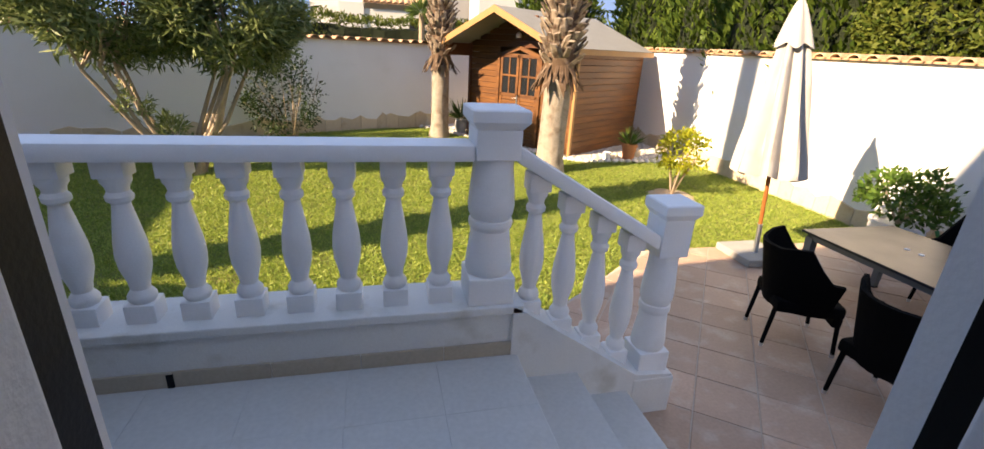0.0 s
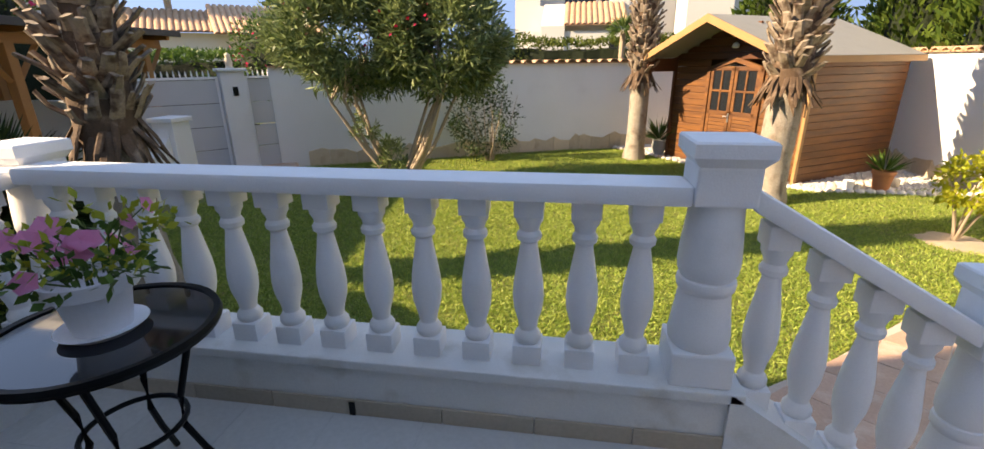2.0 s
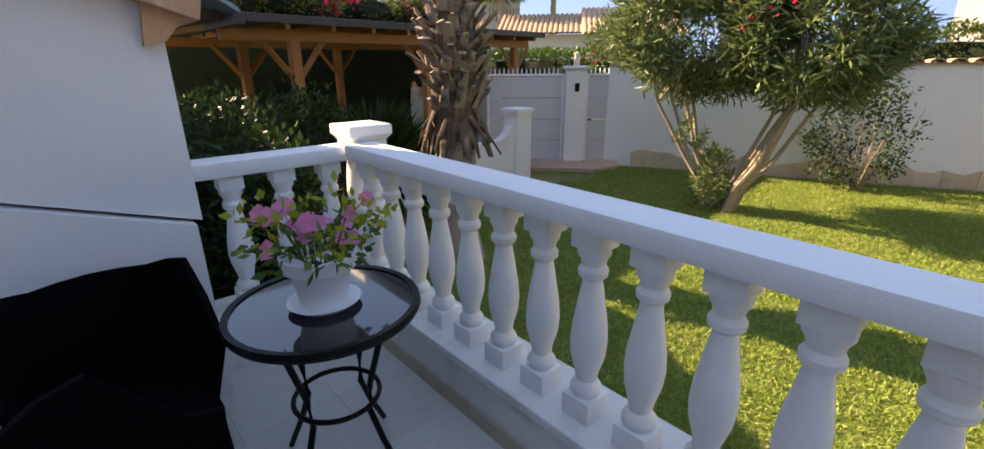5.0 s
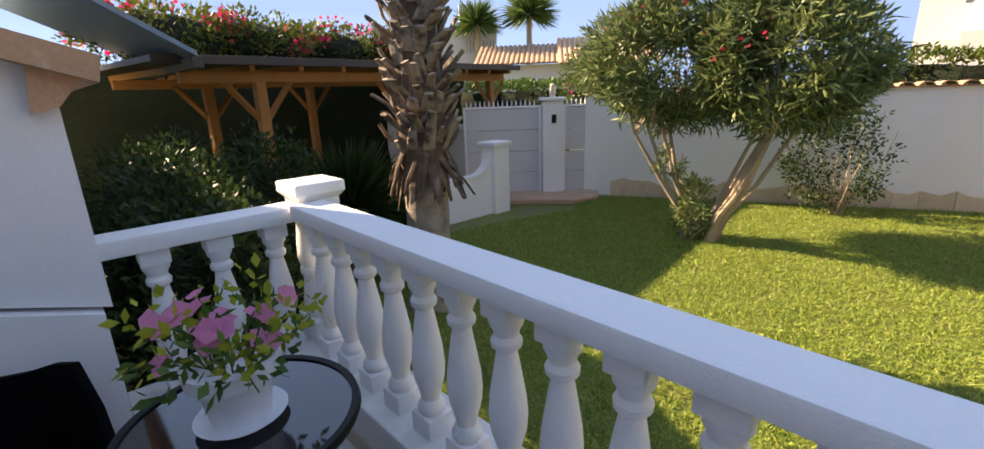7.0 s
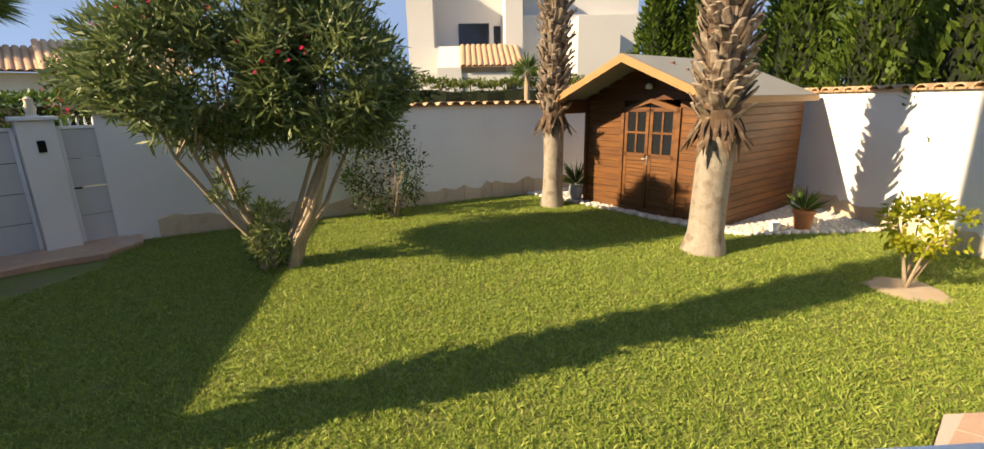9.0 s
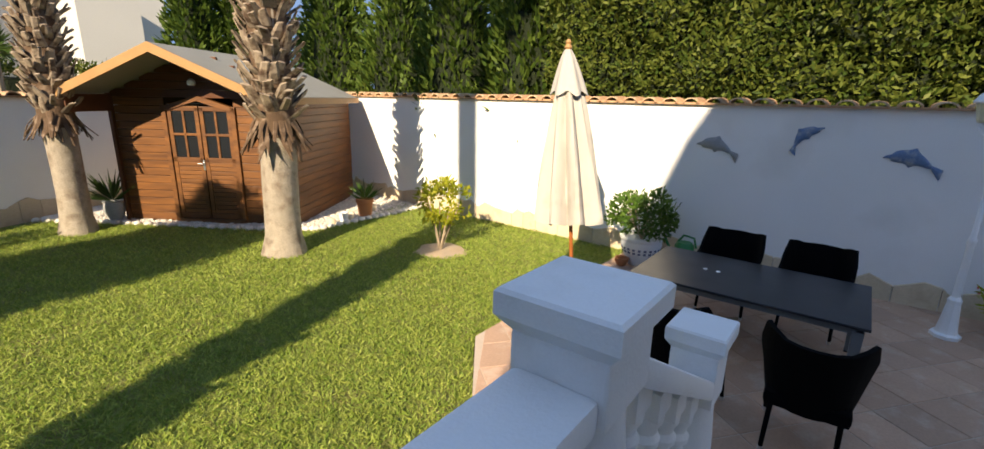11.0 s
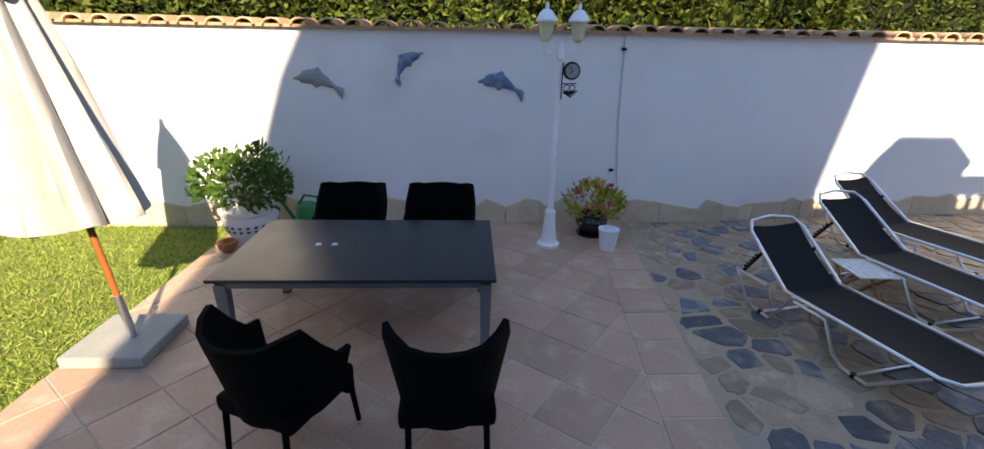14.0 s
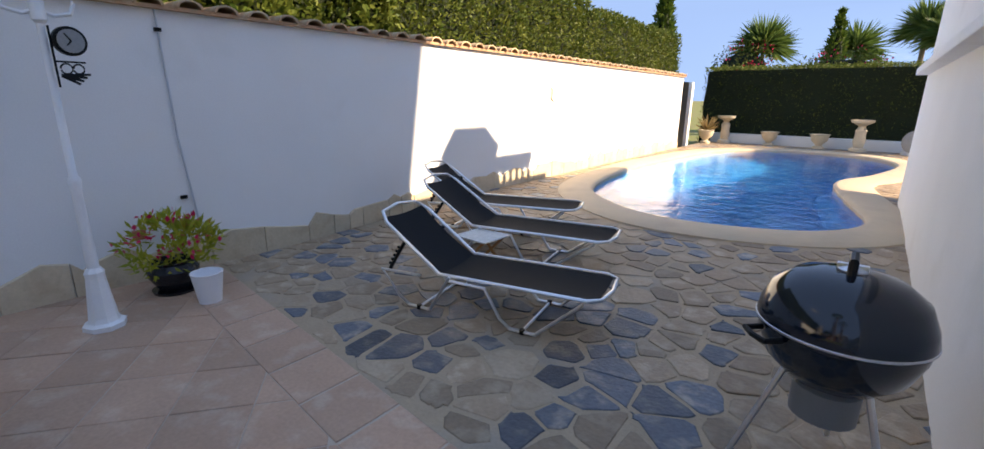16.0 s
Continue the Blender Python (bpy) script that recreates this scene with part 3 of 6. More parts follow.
for i in range(6):
    bm = B()
    lathe(bm, [(0.06, 0), (0.05, 0.1), (0.065, 0.3), (0.045, 0.6), (0.06, 0.71)], 10, (1.125, -6.2 + i * 0.18, 3.745))
    part("baluster", bm, WHITEPAINT, roof_rail)

# door frame of the terrace door
door = thing("door_1", "white framed glass terrace door standing open", "door", kind="structure")
bm = B()
box(bm, 0.735, 1.745, 1.77, 1.92, TERR - 0.24, TERR + 0.002)
part("threshold", bm, MARBLE, door, "pale stone threshold")
for x0, x1 in ((0.61, 0.827), (1.545, 1.76)):
    bm = B()
    box(bm, x0, x1, 1.62, 1.736, TERR, 2.72, 0.004)
    part("door_frame", bm, WHITEPAINT, door)
    bm = B()
    box(bm, x0 + 0.003, x1 - 0.003, 1.736, 1.768, TERR, 2.72)
    part("shutter_track", bm, BLACKMETAL, door, "dark rubber edged shutter track")
bm = B()
box(bm, 0.827, 1.545, 1.62, 1.768, 2.64, 2.72, 0.004)
part("door_frame", bm, WHITEPAINT, door)
bm = B()
box(bm, 0.57, 0.61, 0.80, 1.61, TERR + 0.02, 2.62, 0.006)
leaf = part("door_leaf", bm, WHITEPAINT, door, "white door leaf swung inwards")
bm = B()
box(bm, 0.608, 0.616, 0.8, 1.4, TERR + 0.15, 2.5)
part("pane", bm, DARKGLASS, leaf)

# ---- balustrades ----
BAL_H = 0.79


def baluster_bm(h=BAL_H, s=1.0):
    bm = B()
    box(bm, -0.064 * s, 0.064 * s, -0.064 * s, 0.064 * s, 0, 0.10, 0.008)
    k = h / 0.79
    prof = [(0.052, 0.10), (0.060, 0.115), (0.060, 0.135), (0.040, 0.165), (0.045, 0.20), (0.064, 0.27), (0.069, 0.33), (0.064, 0.40), (0.048, 0.50), (0.037, 0.565), (0.036, 0.58), (0.052, 0.595), (0.054, 0.615), (0.042, 0.635), (0.046, 0.655), (0.058, 0.675), (0.06, 0.70)]
    lathe(bm, [(r * s, z * k) for r, z in prof], 16)
    box(bm, -0.06 * s, 0.06 * s, -0.06 * s, 0.06 * s, 0.70 * k, h, 0.006)
    return bm


def shared(bm, name, material):
    me = bpy.data.meshes.new(name)
    bmesh.ops.recalc_face_normals(bm, faces=bm.faces)
    for f in bm.faces:
        f.smooth = True
    bm.to_mesh(me)
    bm.free()
    me.materials.append(material)
    me.set_sharp_from_angle(angle=radians(35))
    return me


def place(name, me, parent, loc, rz=0.0, scale=(1, 1, 1)):
    ob = new(name, me)
    ob.parent = parent
    ob.location, ob.rotation_euler, ob.scale = loc, (0, 0, rz), scale
    return ob


def newel(parent, at, h, s, k=1.0):
    """A turned newel: square foot, full belly, square block and flared cap."""
    bm = B()
    prof = [(0.112, 0.15), (0.124, 0.17), (0.126, 0.20), (0.120, 0.25), (0.108, 0.34), (0.103, 0.395), (0.113, 0.41), (0.117, 0.43), (0.113, 0.45), (0.103, 0.455), (0.117, 0.485), (0.121, 0.52), (0.116, 0.60), (0.105, 0.70), (0.102, 0.79)]
    lathe(bm, [(r, z * s) for r, z in prof], 24)
    post = place("newel_post", shared(bm, "newel_post", WHITEPAINT), parent, at, 0.0, (k, k, 1))
    bm = B()
    box(bm, -0.125, 0.125, -0.125, 0.125, 0, 0.155 * s, 0.012)
    part("foot", bm, WHITEPAINT, post)
    bm = B()
    box(bm, -0.112, 0.112, -0.112, 0.112, 0.765 * s, h - 0.095, 0.008)
    part("block", bm, WHITEPAINT, post)
    bm = B()
    vs = []
    for w, z in ((0.106, h - 0.10), (0.136, h - 0.062), (0.139, h - 0.058), (0.139, h - 0.008), (0.131, h)):
        vs.append([bm.verts.new((a * w, b * w, z)) for a, b in ((-1, -1), (1, -1), (1, 1), (-1, 1))])
    for a, b in zip(vs, vs[1:]):
        for q in range(4):
            bm.faces.new((a[q], a[(q + 1) % 4], b[(q + 1) % 4], b[q]))
    bm.faces.new(vs[0][::-1])
    bm.faces.new(vs[-1])
    part("cap", bm, WHITEPAINT, post)


BAL_ME = shared(baluster_bm(), "baluster", WHITEPAINT)
NEW_Y, LEDGE = 3.76, 0.85
NEWEL, LOWPOST, CORNER = (1.56, NEW_Y), (2.625, 3.745), (-1.72, 3.84)
bal = thing("balustrade", "white painted turned stone balustrade round the terrace", "balustrade")
bm = B()
box(bm, -1.86, 1.72, NEW_Y - 0.13, NEW_Y + 0.17, TERR - 0.1, LEDGE - 0.05)
part("parapet", bm, WORNWHITE, bal)
bm = B()
box(bm, -1.88, 1.74, NEW_Y - 0.15, NEW_Y + 0.19, LEDGE - 0.05, LEDGE, 0.008)
part("ledge", bm, WORNWHITE, bal, "worn white ledge under the balusters")
for i in range(8):
    bm = B()
    box(bm, -1.70 + i * 0.43, -1.274 + i * 0.43, NEW_Y - 0.145, NEW_Y - 0.132, TERR, TERR + 0.085, 0.002)
    part("skirting_tile", bm, SKIRT, bal)
bm = B()
box(bm, -1.70 + 3 * 0.43 + 0.40, -1.70 + 3 * 0.43 + 0.428, NEW_Y - 0.149, NEW_Y - 0.13, TERR, TERR + 0.075)
part("drain_slot", bm, BLACKMETAL, bal, "dark drain slot in the skirting")
bm = B()
box(bm, -1.60, 1.45, NEW_Y - 0.10, NEW_Y + 0.10, 1.622, 1.705, 0.02)
part("rail", bm, WHITEPAINT, bal, smooth=True)
NB = 13
for i in range(NB):
    place("baluster", BAL_ME, bal, (1.296 - i * 0.232, NEW_Y, LEDGE - 0.005))
newel(bal, (*NEWEL, LEDGE), 1.875 - LEDGE, 1.02)
newel(bal, (*CORNER, LEDGE), 1.80 - LEDGE, 1.0)
# short side towards the wing
bm = B()
box(bm, -1.88, -1.58, 2.82, CORNER[1], TERR - 0.1, LEDGE - 0.05)
part("parapet", bm, WORNWHITE, bal)
bm = B()
box(bm, -1.89, -1.57, 2.84, CORNER[1] - 0.1, LEDGE - 0.05, LEDGE - 0.002, 0.008)
part("ledge", bm, WORNWHITE, bal)
bm = B()
box(bm, -1.82, -1.62, 2.84, CORNER[1] - 0.11, 1.60, 1.685, 0.02)
part("rail", bm, WHITEPAINT, bal, smooth=True)
for i in range(3):
    place("baluster", BAL_ME, bal, (-1.72, 3.60 - i * 0.27, LEDGE - 0.005), 0, (1, 1, 0.97))
# stair flight: sloping kerb, rail and balusters
slope = (1.40 - 1.875) / (LOWPOST[0] - NEWEL[0])
bm = B()
poly = [(1.68, LEDGE), (1.68, -0.05), (2.75, -0.05), (2.75, 0.28), (2.50, 0.30)]
f = [bm.verts.new((x, 3.61, z)) for x, z in poly]
b = [bm.verts.new((x, 3.84, z)) for x, z in poly]
for i in range(5):
    bm.faces.new((f[i], f[(i + 1) % 5], b[(i + 1) % 5], b[i]))
bm.faces.new(f[::-1])
bm.faces.new(b)
part("stair_kerb", bm, WORNWHITE, bal)
rl = B()
t = bmesh.new()
box(t, 0, 1, -0.095, 0.095, 0, 0.085, 0.018)
for v in t.verts:
    xx = 1.66 + v.co.x * (LOWPOST[0] - 0.10 - 1.66)
    v.co = Vector((xx, 3.745 + v.co.y, 1.62 - 0.585 * (xx - 1.66) + v.co.z))
join(rl, t)
part("stair_rail", rl, WHITEPAINT, bal, smooth=True)
for i in range(4):
    xx = 1.80 + i * 0.20
    base_z = LEDGE - 0.67 * (xx - 1.68) - 0.05
    place("baluster", BAL_ME, bal, (xx, 3.745, base_z), 0, (0.97, 0.97, (1.635 - 0.585 * (xx - 1.66) - base_z) / BAL_H))
newel(bal, (*LOWPOST, 0.26), 1.385 - 0.26, 1.05, 0.82)
bm = B()
box(bm, LOWPOST[0] - 0.14, LOWPOST[0] + 0.14, LOWPOST[1] - 0.14, LOWPOST[1] + 0.14, -0.02, 0.262, 0.01)
part("post_foot", bm, WORNWHITE, bal)

# ---- garden walls ----
wall_r = wall_block("wall_east_garden", "white rendered garden boundary wall", WALL_X, WALL_X + 0.2, -12.2, 18.0, -0.3, 2.22)
far_len = 14.2
far_wall = thing("wall_north_garden", "white rendered garden boundary wall", "wall", m=Matrix.Translation(FAR_A) @ Matrix.Rotation(math.atan2(FAR_D.y, FAR_D.x), 4, "Z"), kind="structure")
bm = B()
box(bm, -0.5, far_len, 0, 0.2, -0.3, 2.08)
part("wall", bm, WHITE, far_wall)


def tile_bm():
    """A barrel roof tile: a half pipe with thickness."""
    bm = B()
    n, L = 8, 0.30
    rows = []
    for yy, r in ((-0.17, 0.098), (0.17, 0.085)):
        for rr in (r, r - 0.018):
            rows.append([bm.verts.new((rr * math.cos(math.pi * i / n), yy, rr * math.sin(math.pi * i / n) * 0.8)) for i in range(n + 1)])
    a, ai, b, bi = rows
    for i in range(n):
        bm.faces.new((a[i], a[i + 1], b[i + 1], b[i]))
        bm.faces.new((ai[i], bi[i], bi[i + 1], ai[i + 1]))
        bm.faces.new((a[i], ai[i], ai[i + 1], a[i + 1]))
        bm.faces.new((b[i], b[i + 1], bi[i + 1], bi[i]))
    for i in (0, n):
        bm.faces.new((a[i], b[i], bi[i], ai[i]))
    return bm


TILE_ME = shared(tile_bm(), "coping_tile", ROOFTILE)
random.seed(7)
bm = B()
box(bm, WALL_X - 0.06, WALL_X + 0.26, -12.2, 18.0, 2.22, 2.25)
part("coping_bed", bm, ROOFTILE, wall_r)
for i in range(104):
    o = place("coping_tile", TILE_ME, wall_r, (WALL_X + 0.08, -12.05 + i * 0.29, 2.245 + random.uniform(-0.006, 0.006)), math.pi / 2 + random.uniform(-0.04, 0.04), (1.25, 1.05, 1))
bm = B()
box(bm, -0.5, far_len, -0.06, 0.26, 2.08, 2.11)
part("coping_bed", bm, ROOFTILE, far_wall)
for i in range(49):
    place("coping_tile", TILE_ME, far_wall, (0.15 + i * 0.29, 0.08, 2.105 + random.uniform(-0.006, 0.006)), random.uniform(-0.04, 0.04), (1.25, 1.05, 1))


def plinth(parent, length, z0, step, height, to_world, seed):
    """Cream stones set on edge along the foot of a wall, with a ragged top."""
    random.seed(seed)
    s, h0 = 0.0, height
    while s < length:
        w = random.uniform(0.45, 1.5) * step
        h1 = height * random.uniform(0.80, 1.18)
        hm = height * random.uniform(0.85, 1.3)
        bm = B()
        pts = [(0.002, 0), (w - 0.002, 0), (w - 0.002, h1), (w * random.uniform(0.35, 0.65), hm), (0.002, h0)]
        th = random.uniform(0.016, 0.022)
        lo = [bm.verts.new(to_world(s + p, 0.0, q + z0)) for p, q in pts]
        hi = [bm.verts.new(to_world(s + p + (0.003 if p < w / 2 else -0.003), th, q + z0 - (0.008 if q > 0 else 0))) for p, q in pts]
        for i in range(5):
            bm.faces.new((lo[i], lo[(i + 1) % 5], hi[(i + 1) % 5], hi[i]))
        bm.faces.new(hi)
        bm.faces.new(lo[::-1])
        part("plinth_stone", bm, CREAM, parent)
        s, h0 = s + w, h1


plinth(wall_r, 30.0, -0.10, 0.36, 0.33, lambda s, d, z: (WALL_X - 0.002 - d, 17.8 - s, z + (max(0.0, deck_z(17.8 - s)) if 17.8 - s < 0.5 else 0.0)), 3)
plinth(far_wall, far_len - 0.2, -0.12, 0.42, 0.36, lambda s, d, z: (0.1 + s, -0.002 - d, z), 5)

# ---- patio tiles, laid diagonally, with a straight border by the paving ----
random.seed(11)
border = [(2.0, 1.98), (7.8, 1.33), (7.8, 1.72), (2.0, 2.37)]
inner = [(2.0, 2.37), (7.8, 1.72), (7.8, 6.0), (3.95, 6.03), (3.03, 5.3), (2.0, 4.6)]


def lay(poly, region):
    for i in range(len(region)):
        poly = clip_poly(poly, region[i], region[(i + 1) % len(region)])
        if len(poly) < 3:
            return None
    return poly if area(poly) > 0.004 else None


def piece(name, poly, material, parent, z, th, inset, drop=0.006):
    bm = B()
    prism(bm, poly, z - th, z + random.uniform(-0.002, 0.002), inset, drop)
    return part(name, bm, material, parent)


S = 0.40
ca = math.cos(radians(52))
sa = math.sin(radians(52))
for i in range(-12, 26):
    for j in range(-20, 14):
        sq = [((i + a) * S, (j + b) * S) for a, b in ((0.010, 0.010), (0.990, 0.010), (0.990, 0.990), (0.010, 0.990))]
        q = lay([(3.0 + u * ca - v * sa, 3.0 + u * sa + v * ca) for u, v in sq], inner)
        if q:
            piece("patio_tile", q, TILE, patio, 0.0, 0.02, 0.006, 0.003)
for i in range(15):
    a, b = i / 14.5 + 0.0015, min(1, (i + 1) / 14.5) - 0.0015
    if b > a:
        q = [(2.0 + 5.8 * a, 1.985 - 0.65 * a), (2.0 + 5.8 * b, 1.985 - 0.65 * b), (2.0 + 5.8 * b, 2.365 - 0.65 * b), (2.0 + 5.8 * a, 2.365 - 0.65 * a)]
        piece("patio_tile", q, TILE, patio, 0.0, 0.02, 0.006, 0.003)

# ---- crazy paving ----
random.seed(23)
cells = []
sx = 0.225
for i in range(44):
    for j in range(77):
        cells.append((-1.5 + (i + 0.5 * (j % 2) + random.uniform(-0.46, 0.46)) * sx, -15.4 + (j + random.uniform(-0.46, 0.46)) * sx))
cells = [c for c in cells if random.random() > 0.12]
cope_in = grow(POOL, 0.53)
zone = [(-1.5, -15.4), (7.79, -15.4), (7.79, 1.325), (2.0, 1.97), (-1.5, 1.97)]
stones_far = []
count = 0
for c in cells:
    if inside(c, cope_in) or not inside(c, zone):
        continue
    poly = [(c[0] - 0.42, c[1] - 0.42), (c[0] + 0.42, c[1] - 0.42), (c[0] + 0.42, c[1] + 0.42), (c[0] - 0.42, c[1] + 0.42)]
    for d in cells:
        if d is not c and abs(d[0] - c[0]) < 0.85 and abs(d[1] - c[1]) < 0.85:
            mx, my = (c[0] + d[0]) / 2, (c[1] + d[1]) / 2
            nx, ny = d[0] - c[0], d[1] - c[1]
            poly = clip_poly(poly, (mx, my), (mx - ny, my + nx))
            if len(poly) < 3:
                break
    if len(poly) >= 3:
        poly = lay(poly, zone)
    if not poly or area(poly) < 0.012:
        continue
    cx, cy = sum(p[0] for p in poly) / len(poly), sum(p[1] for p in poly) / len(poly)
    k = random.uniform(0.76, 0.95)
    soft = []
    for a in range(len(poly)):
        p, q, r = poly[a - 1], poly[a], poly[(a + 1) % len(poly)]
        soft += [(q[0] + 0.13 * (p[0] - q[0]), q[1] + 0.13 * (p[1] - q[1])), (q[0] + 0.13 * (r[0] - q[0]), q[1] + 0.13 * (r[1] - q[1]))]
    poly = [(cx + k * (p[0] - cx) + random.uniform(-0.016, 0.016), cy + k * (p[1] - cy) + random.uniform(-0.014, 0.014)) for p in soft]
    if inside((cx, cy), cope_in):
        continue
    blue = random.random() < (0.32 if cy > -1.0 else 0.2)
    if cy > -3.2 and cx > 2.6 and count < 300:
        piece("flagstone", poly, SLATE if blue else random.choice((STONE, STONE, PALESTONE)), paving, deck_z(cy) + 0.003, 0.03, 0.008, 0.004)
        count += 1
    elif cx > 1.0:
        stones_far.append((poly, cy, blue))
for flag, m_ in ((True, SLATE), (False, STONE)):
    bm = B()
    for poly, cy, blue in stones_far:
        if blue == flag:
            prism(bm, poly, deck_z(cy) - 0.02, deck_z(cy) + 0.006, 0.012, 0.005)
    tagged(part("flagstones", bm, m_, paving), kind="stuff")

# ---- pool ----
pool = thing("pool", "kidney shaped swimming pool with blue mosaic and sandy coping", "swimming pool", kind="structure")
bm = B()
rings = []
for lp, z in ((POOL, 0.08), (POOL, -1.0), (grow(POOL, -0.25), -1.35)):
    rings.append([bm.verts.new((p[0], p[1], z)) for p in lp])
n = len(POOL)
for a, b in zip(rings, rings[1:]):
    for i in range(n):
        bm.faces.new((a[i], a[(i + 1) % n], b[(i + 1) % n], b[i]))
bm.faces.new(rings[-1])
part("basin", bm, POOLTILE, pool)
bm = B()
prof = [(0.0, 0.02), (-0.02, POOL_Z + 0.005), (0.0, POOL_Z + 0.03), (0.05, POOL_Z + 0.045), (0.5, POOL_Z + 0.035), (0.56, POOL_Z + 0.01), (0.57, -0.1)]
rings = []
for d, z in prof:
    rings.append([bm.verts.new((p[0], p[1], z)) for p in grow(POOL, d)])
for a, b in zip(rings, rings[1:]):
    for i in range(n):
        bm.faces.new((a[i], a[(i + 1) % n], b[(i + 1) % n], b[i]))
part("coping", bm, COPING, pool, "sandy rounded coping round the water", smooth=True)
bm = B()
bm.faces.new([bm.verts.new((p[0], p[1], POOL_Z - 0.06)) for p in grow(POOL, 0.004)])
w = part("water", bm, WATER, pool, "clear blue rippled water")
w.visible_shadow = False


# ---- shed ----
# Near-black colour stands in for the shade deep between leaves.
SHADE_CORE = mat("foliage_shade_core", (0.009, 0.016, 0.004), 0.95, 0.4, 6, 30, 0.6, depth=0.05)
SHED = Matrix.Translation((4.22, 12.49, LAWN_Z)) @ Matrix.Rotation(math.atan2(-0.83, 0.56), 4, "Z")
shed = thing("garden_shed", "brown stained timber garden shed with grey felt roof", "shed", m=SHED)
SW, SD, EAVE, RIDGE = 1.58, 2.85, 2.27, 2.95


def board_row(parent, x0, x1, y0, y1, z0, z1, along="x", step=0.135, material=None, name="board"):
    """Level boards one above the other, each with a chamfer."""
    z = z0
    while z < z1 - 0.01:
        top = min(z1, z + step - 0.006)
        bm = B()
        box(bm, x0, x1, y0, y1, z, top, 0.006)
        o = part(name, bm, material or SHEDWOOD, parent)
        z += step


board_row(shed, -SW, -0.62, 0.0, 0.05, 0.05, EAVE - 0.05)
board_row(shed, 0.62, SW, 0.0, 0.05, 0.05, EAVE - 0.05)
# Gable boards take the darker wood, putting the overhang's shade into their colour.
z = EAVE - 0.05
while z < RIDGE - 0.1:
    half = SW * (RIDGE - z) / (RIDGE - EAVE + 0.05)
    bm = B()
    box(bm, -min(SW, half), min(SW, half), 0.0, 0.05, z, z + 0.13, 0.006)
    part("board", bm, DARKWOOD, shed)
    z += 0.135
for sx_ in (-SW, SW - 0.05):
    z = 0.05
    while z < EAVE - 0.02:
        bm = B()
        box(bm, -SD / 2, SD / 2, -0.025, 0.025, 0, 0.129, 0.006)
        o = part("board", bm, SHEDWOOD, shed)
        o.location, o.rotation_euler = (sx_ + 0.025, SD / 2 + 0.02, z), (0, 0, math.pi / 2)
        z += 0.135
bm = B()
box(bm, -SW + 0.03, SW - 0.03, SD - 0.03, SD + 0.02, 0, EAVE)
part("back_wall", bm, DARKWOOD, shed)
for px in (-SW - 0.03, SW - 0.03):
    bm = B()
    box(bm, px, px + 0.06, -0.06, 0.02, 0, EAVE, 0.006)
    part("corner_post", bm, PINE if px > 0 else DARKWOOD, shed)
# roof of two slopes, overhanging the front
for s in (-1, 1):
    bm = B()
    x1 = s * (SW + 0.17)
    zed = EAVE - (RIDGE - EAVE) / SW * 0.17
    quad = [(0, -0.92, RIDGE), (x1, -0.92, zed), (x1, SD + 0.15, zed), (0, SD + 0.15, RIDGE)]
    lo = [bm.verts.new((x, y, z + 0.02)) for x, y, z in quad]
    hi = [bm.verts.new((x, y, z + 0.07)) for x, y, z in quad]
    for i in range(4):
        bm.faces.new((lo[i], lo[(i + 1) % 4], hi[(i + 1) % 4], hi[i]))
    bm.faces.new(hi)
    bm.faces.new(lo[::-1])
    part("roof_slope", bm, FELT, shed, "grey mineral felt roof slope")
    bm = B()
    quad = [(0, RIDGE + 0.075), (x1, zed + 0.075), (x1, zed - 0.06), (0, RIDGE - 0.07)]
    f = [bm.verts.new((x, -0.96, z)) for x, z in quad]
    b = [bm.verts.new((x, -0.925, z)) for x, z in quad]
    for i in range(4):
        bm.faces.new((f[i], f[(i + 1) % 4], b[(i + 1) % 4], b[i]))
    bm.faces.new(f)
    bm.faces.new(b[::-1])
    part("bargeboard", bm, PINE, shed, "honey coloured pine bargeboard")
    bm = B()
    box(bm, min(x1, x1 + s * 0.03), max(x1, x1 + s * 0.03), -0.92, SD + 0.15, zed - 0.05, zed + 0.06, 0.004)
    part("fascia", bm, PINE, shed)
    bm = B()
    box(bm, s * SW - 0.04, s * SW + 0.04, -0.88, 0.0, EAVE - 0.30, EAVE - 0.02, 0.01)
    part("bracket", bm, DARKWOOD, shed)
# double door with four panes a leaf and an arched head
bm = B()
for x0, x1, z0, z1 in ((-0.66, -0.58, 0.05, 2.08), (0.58, 0.66, 0.05, 2.08), (-0.66, 0.66, 0.02, 0.09)):
    box(bm, x0, x1, -0.045, 0.03, z0, z1, 0.006)
n = 10
top = [(-0.66 + 1.32 * i / n, 2.06 + 0.20 * (1 - abs(2 * i / n - 1))) for i in range(n + 1)]
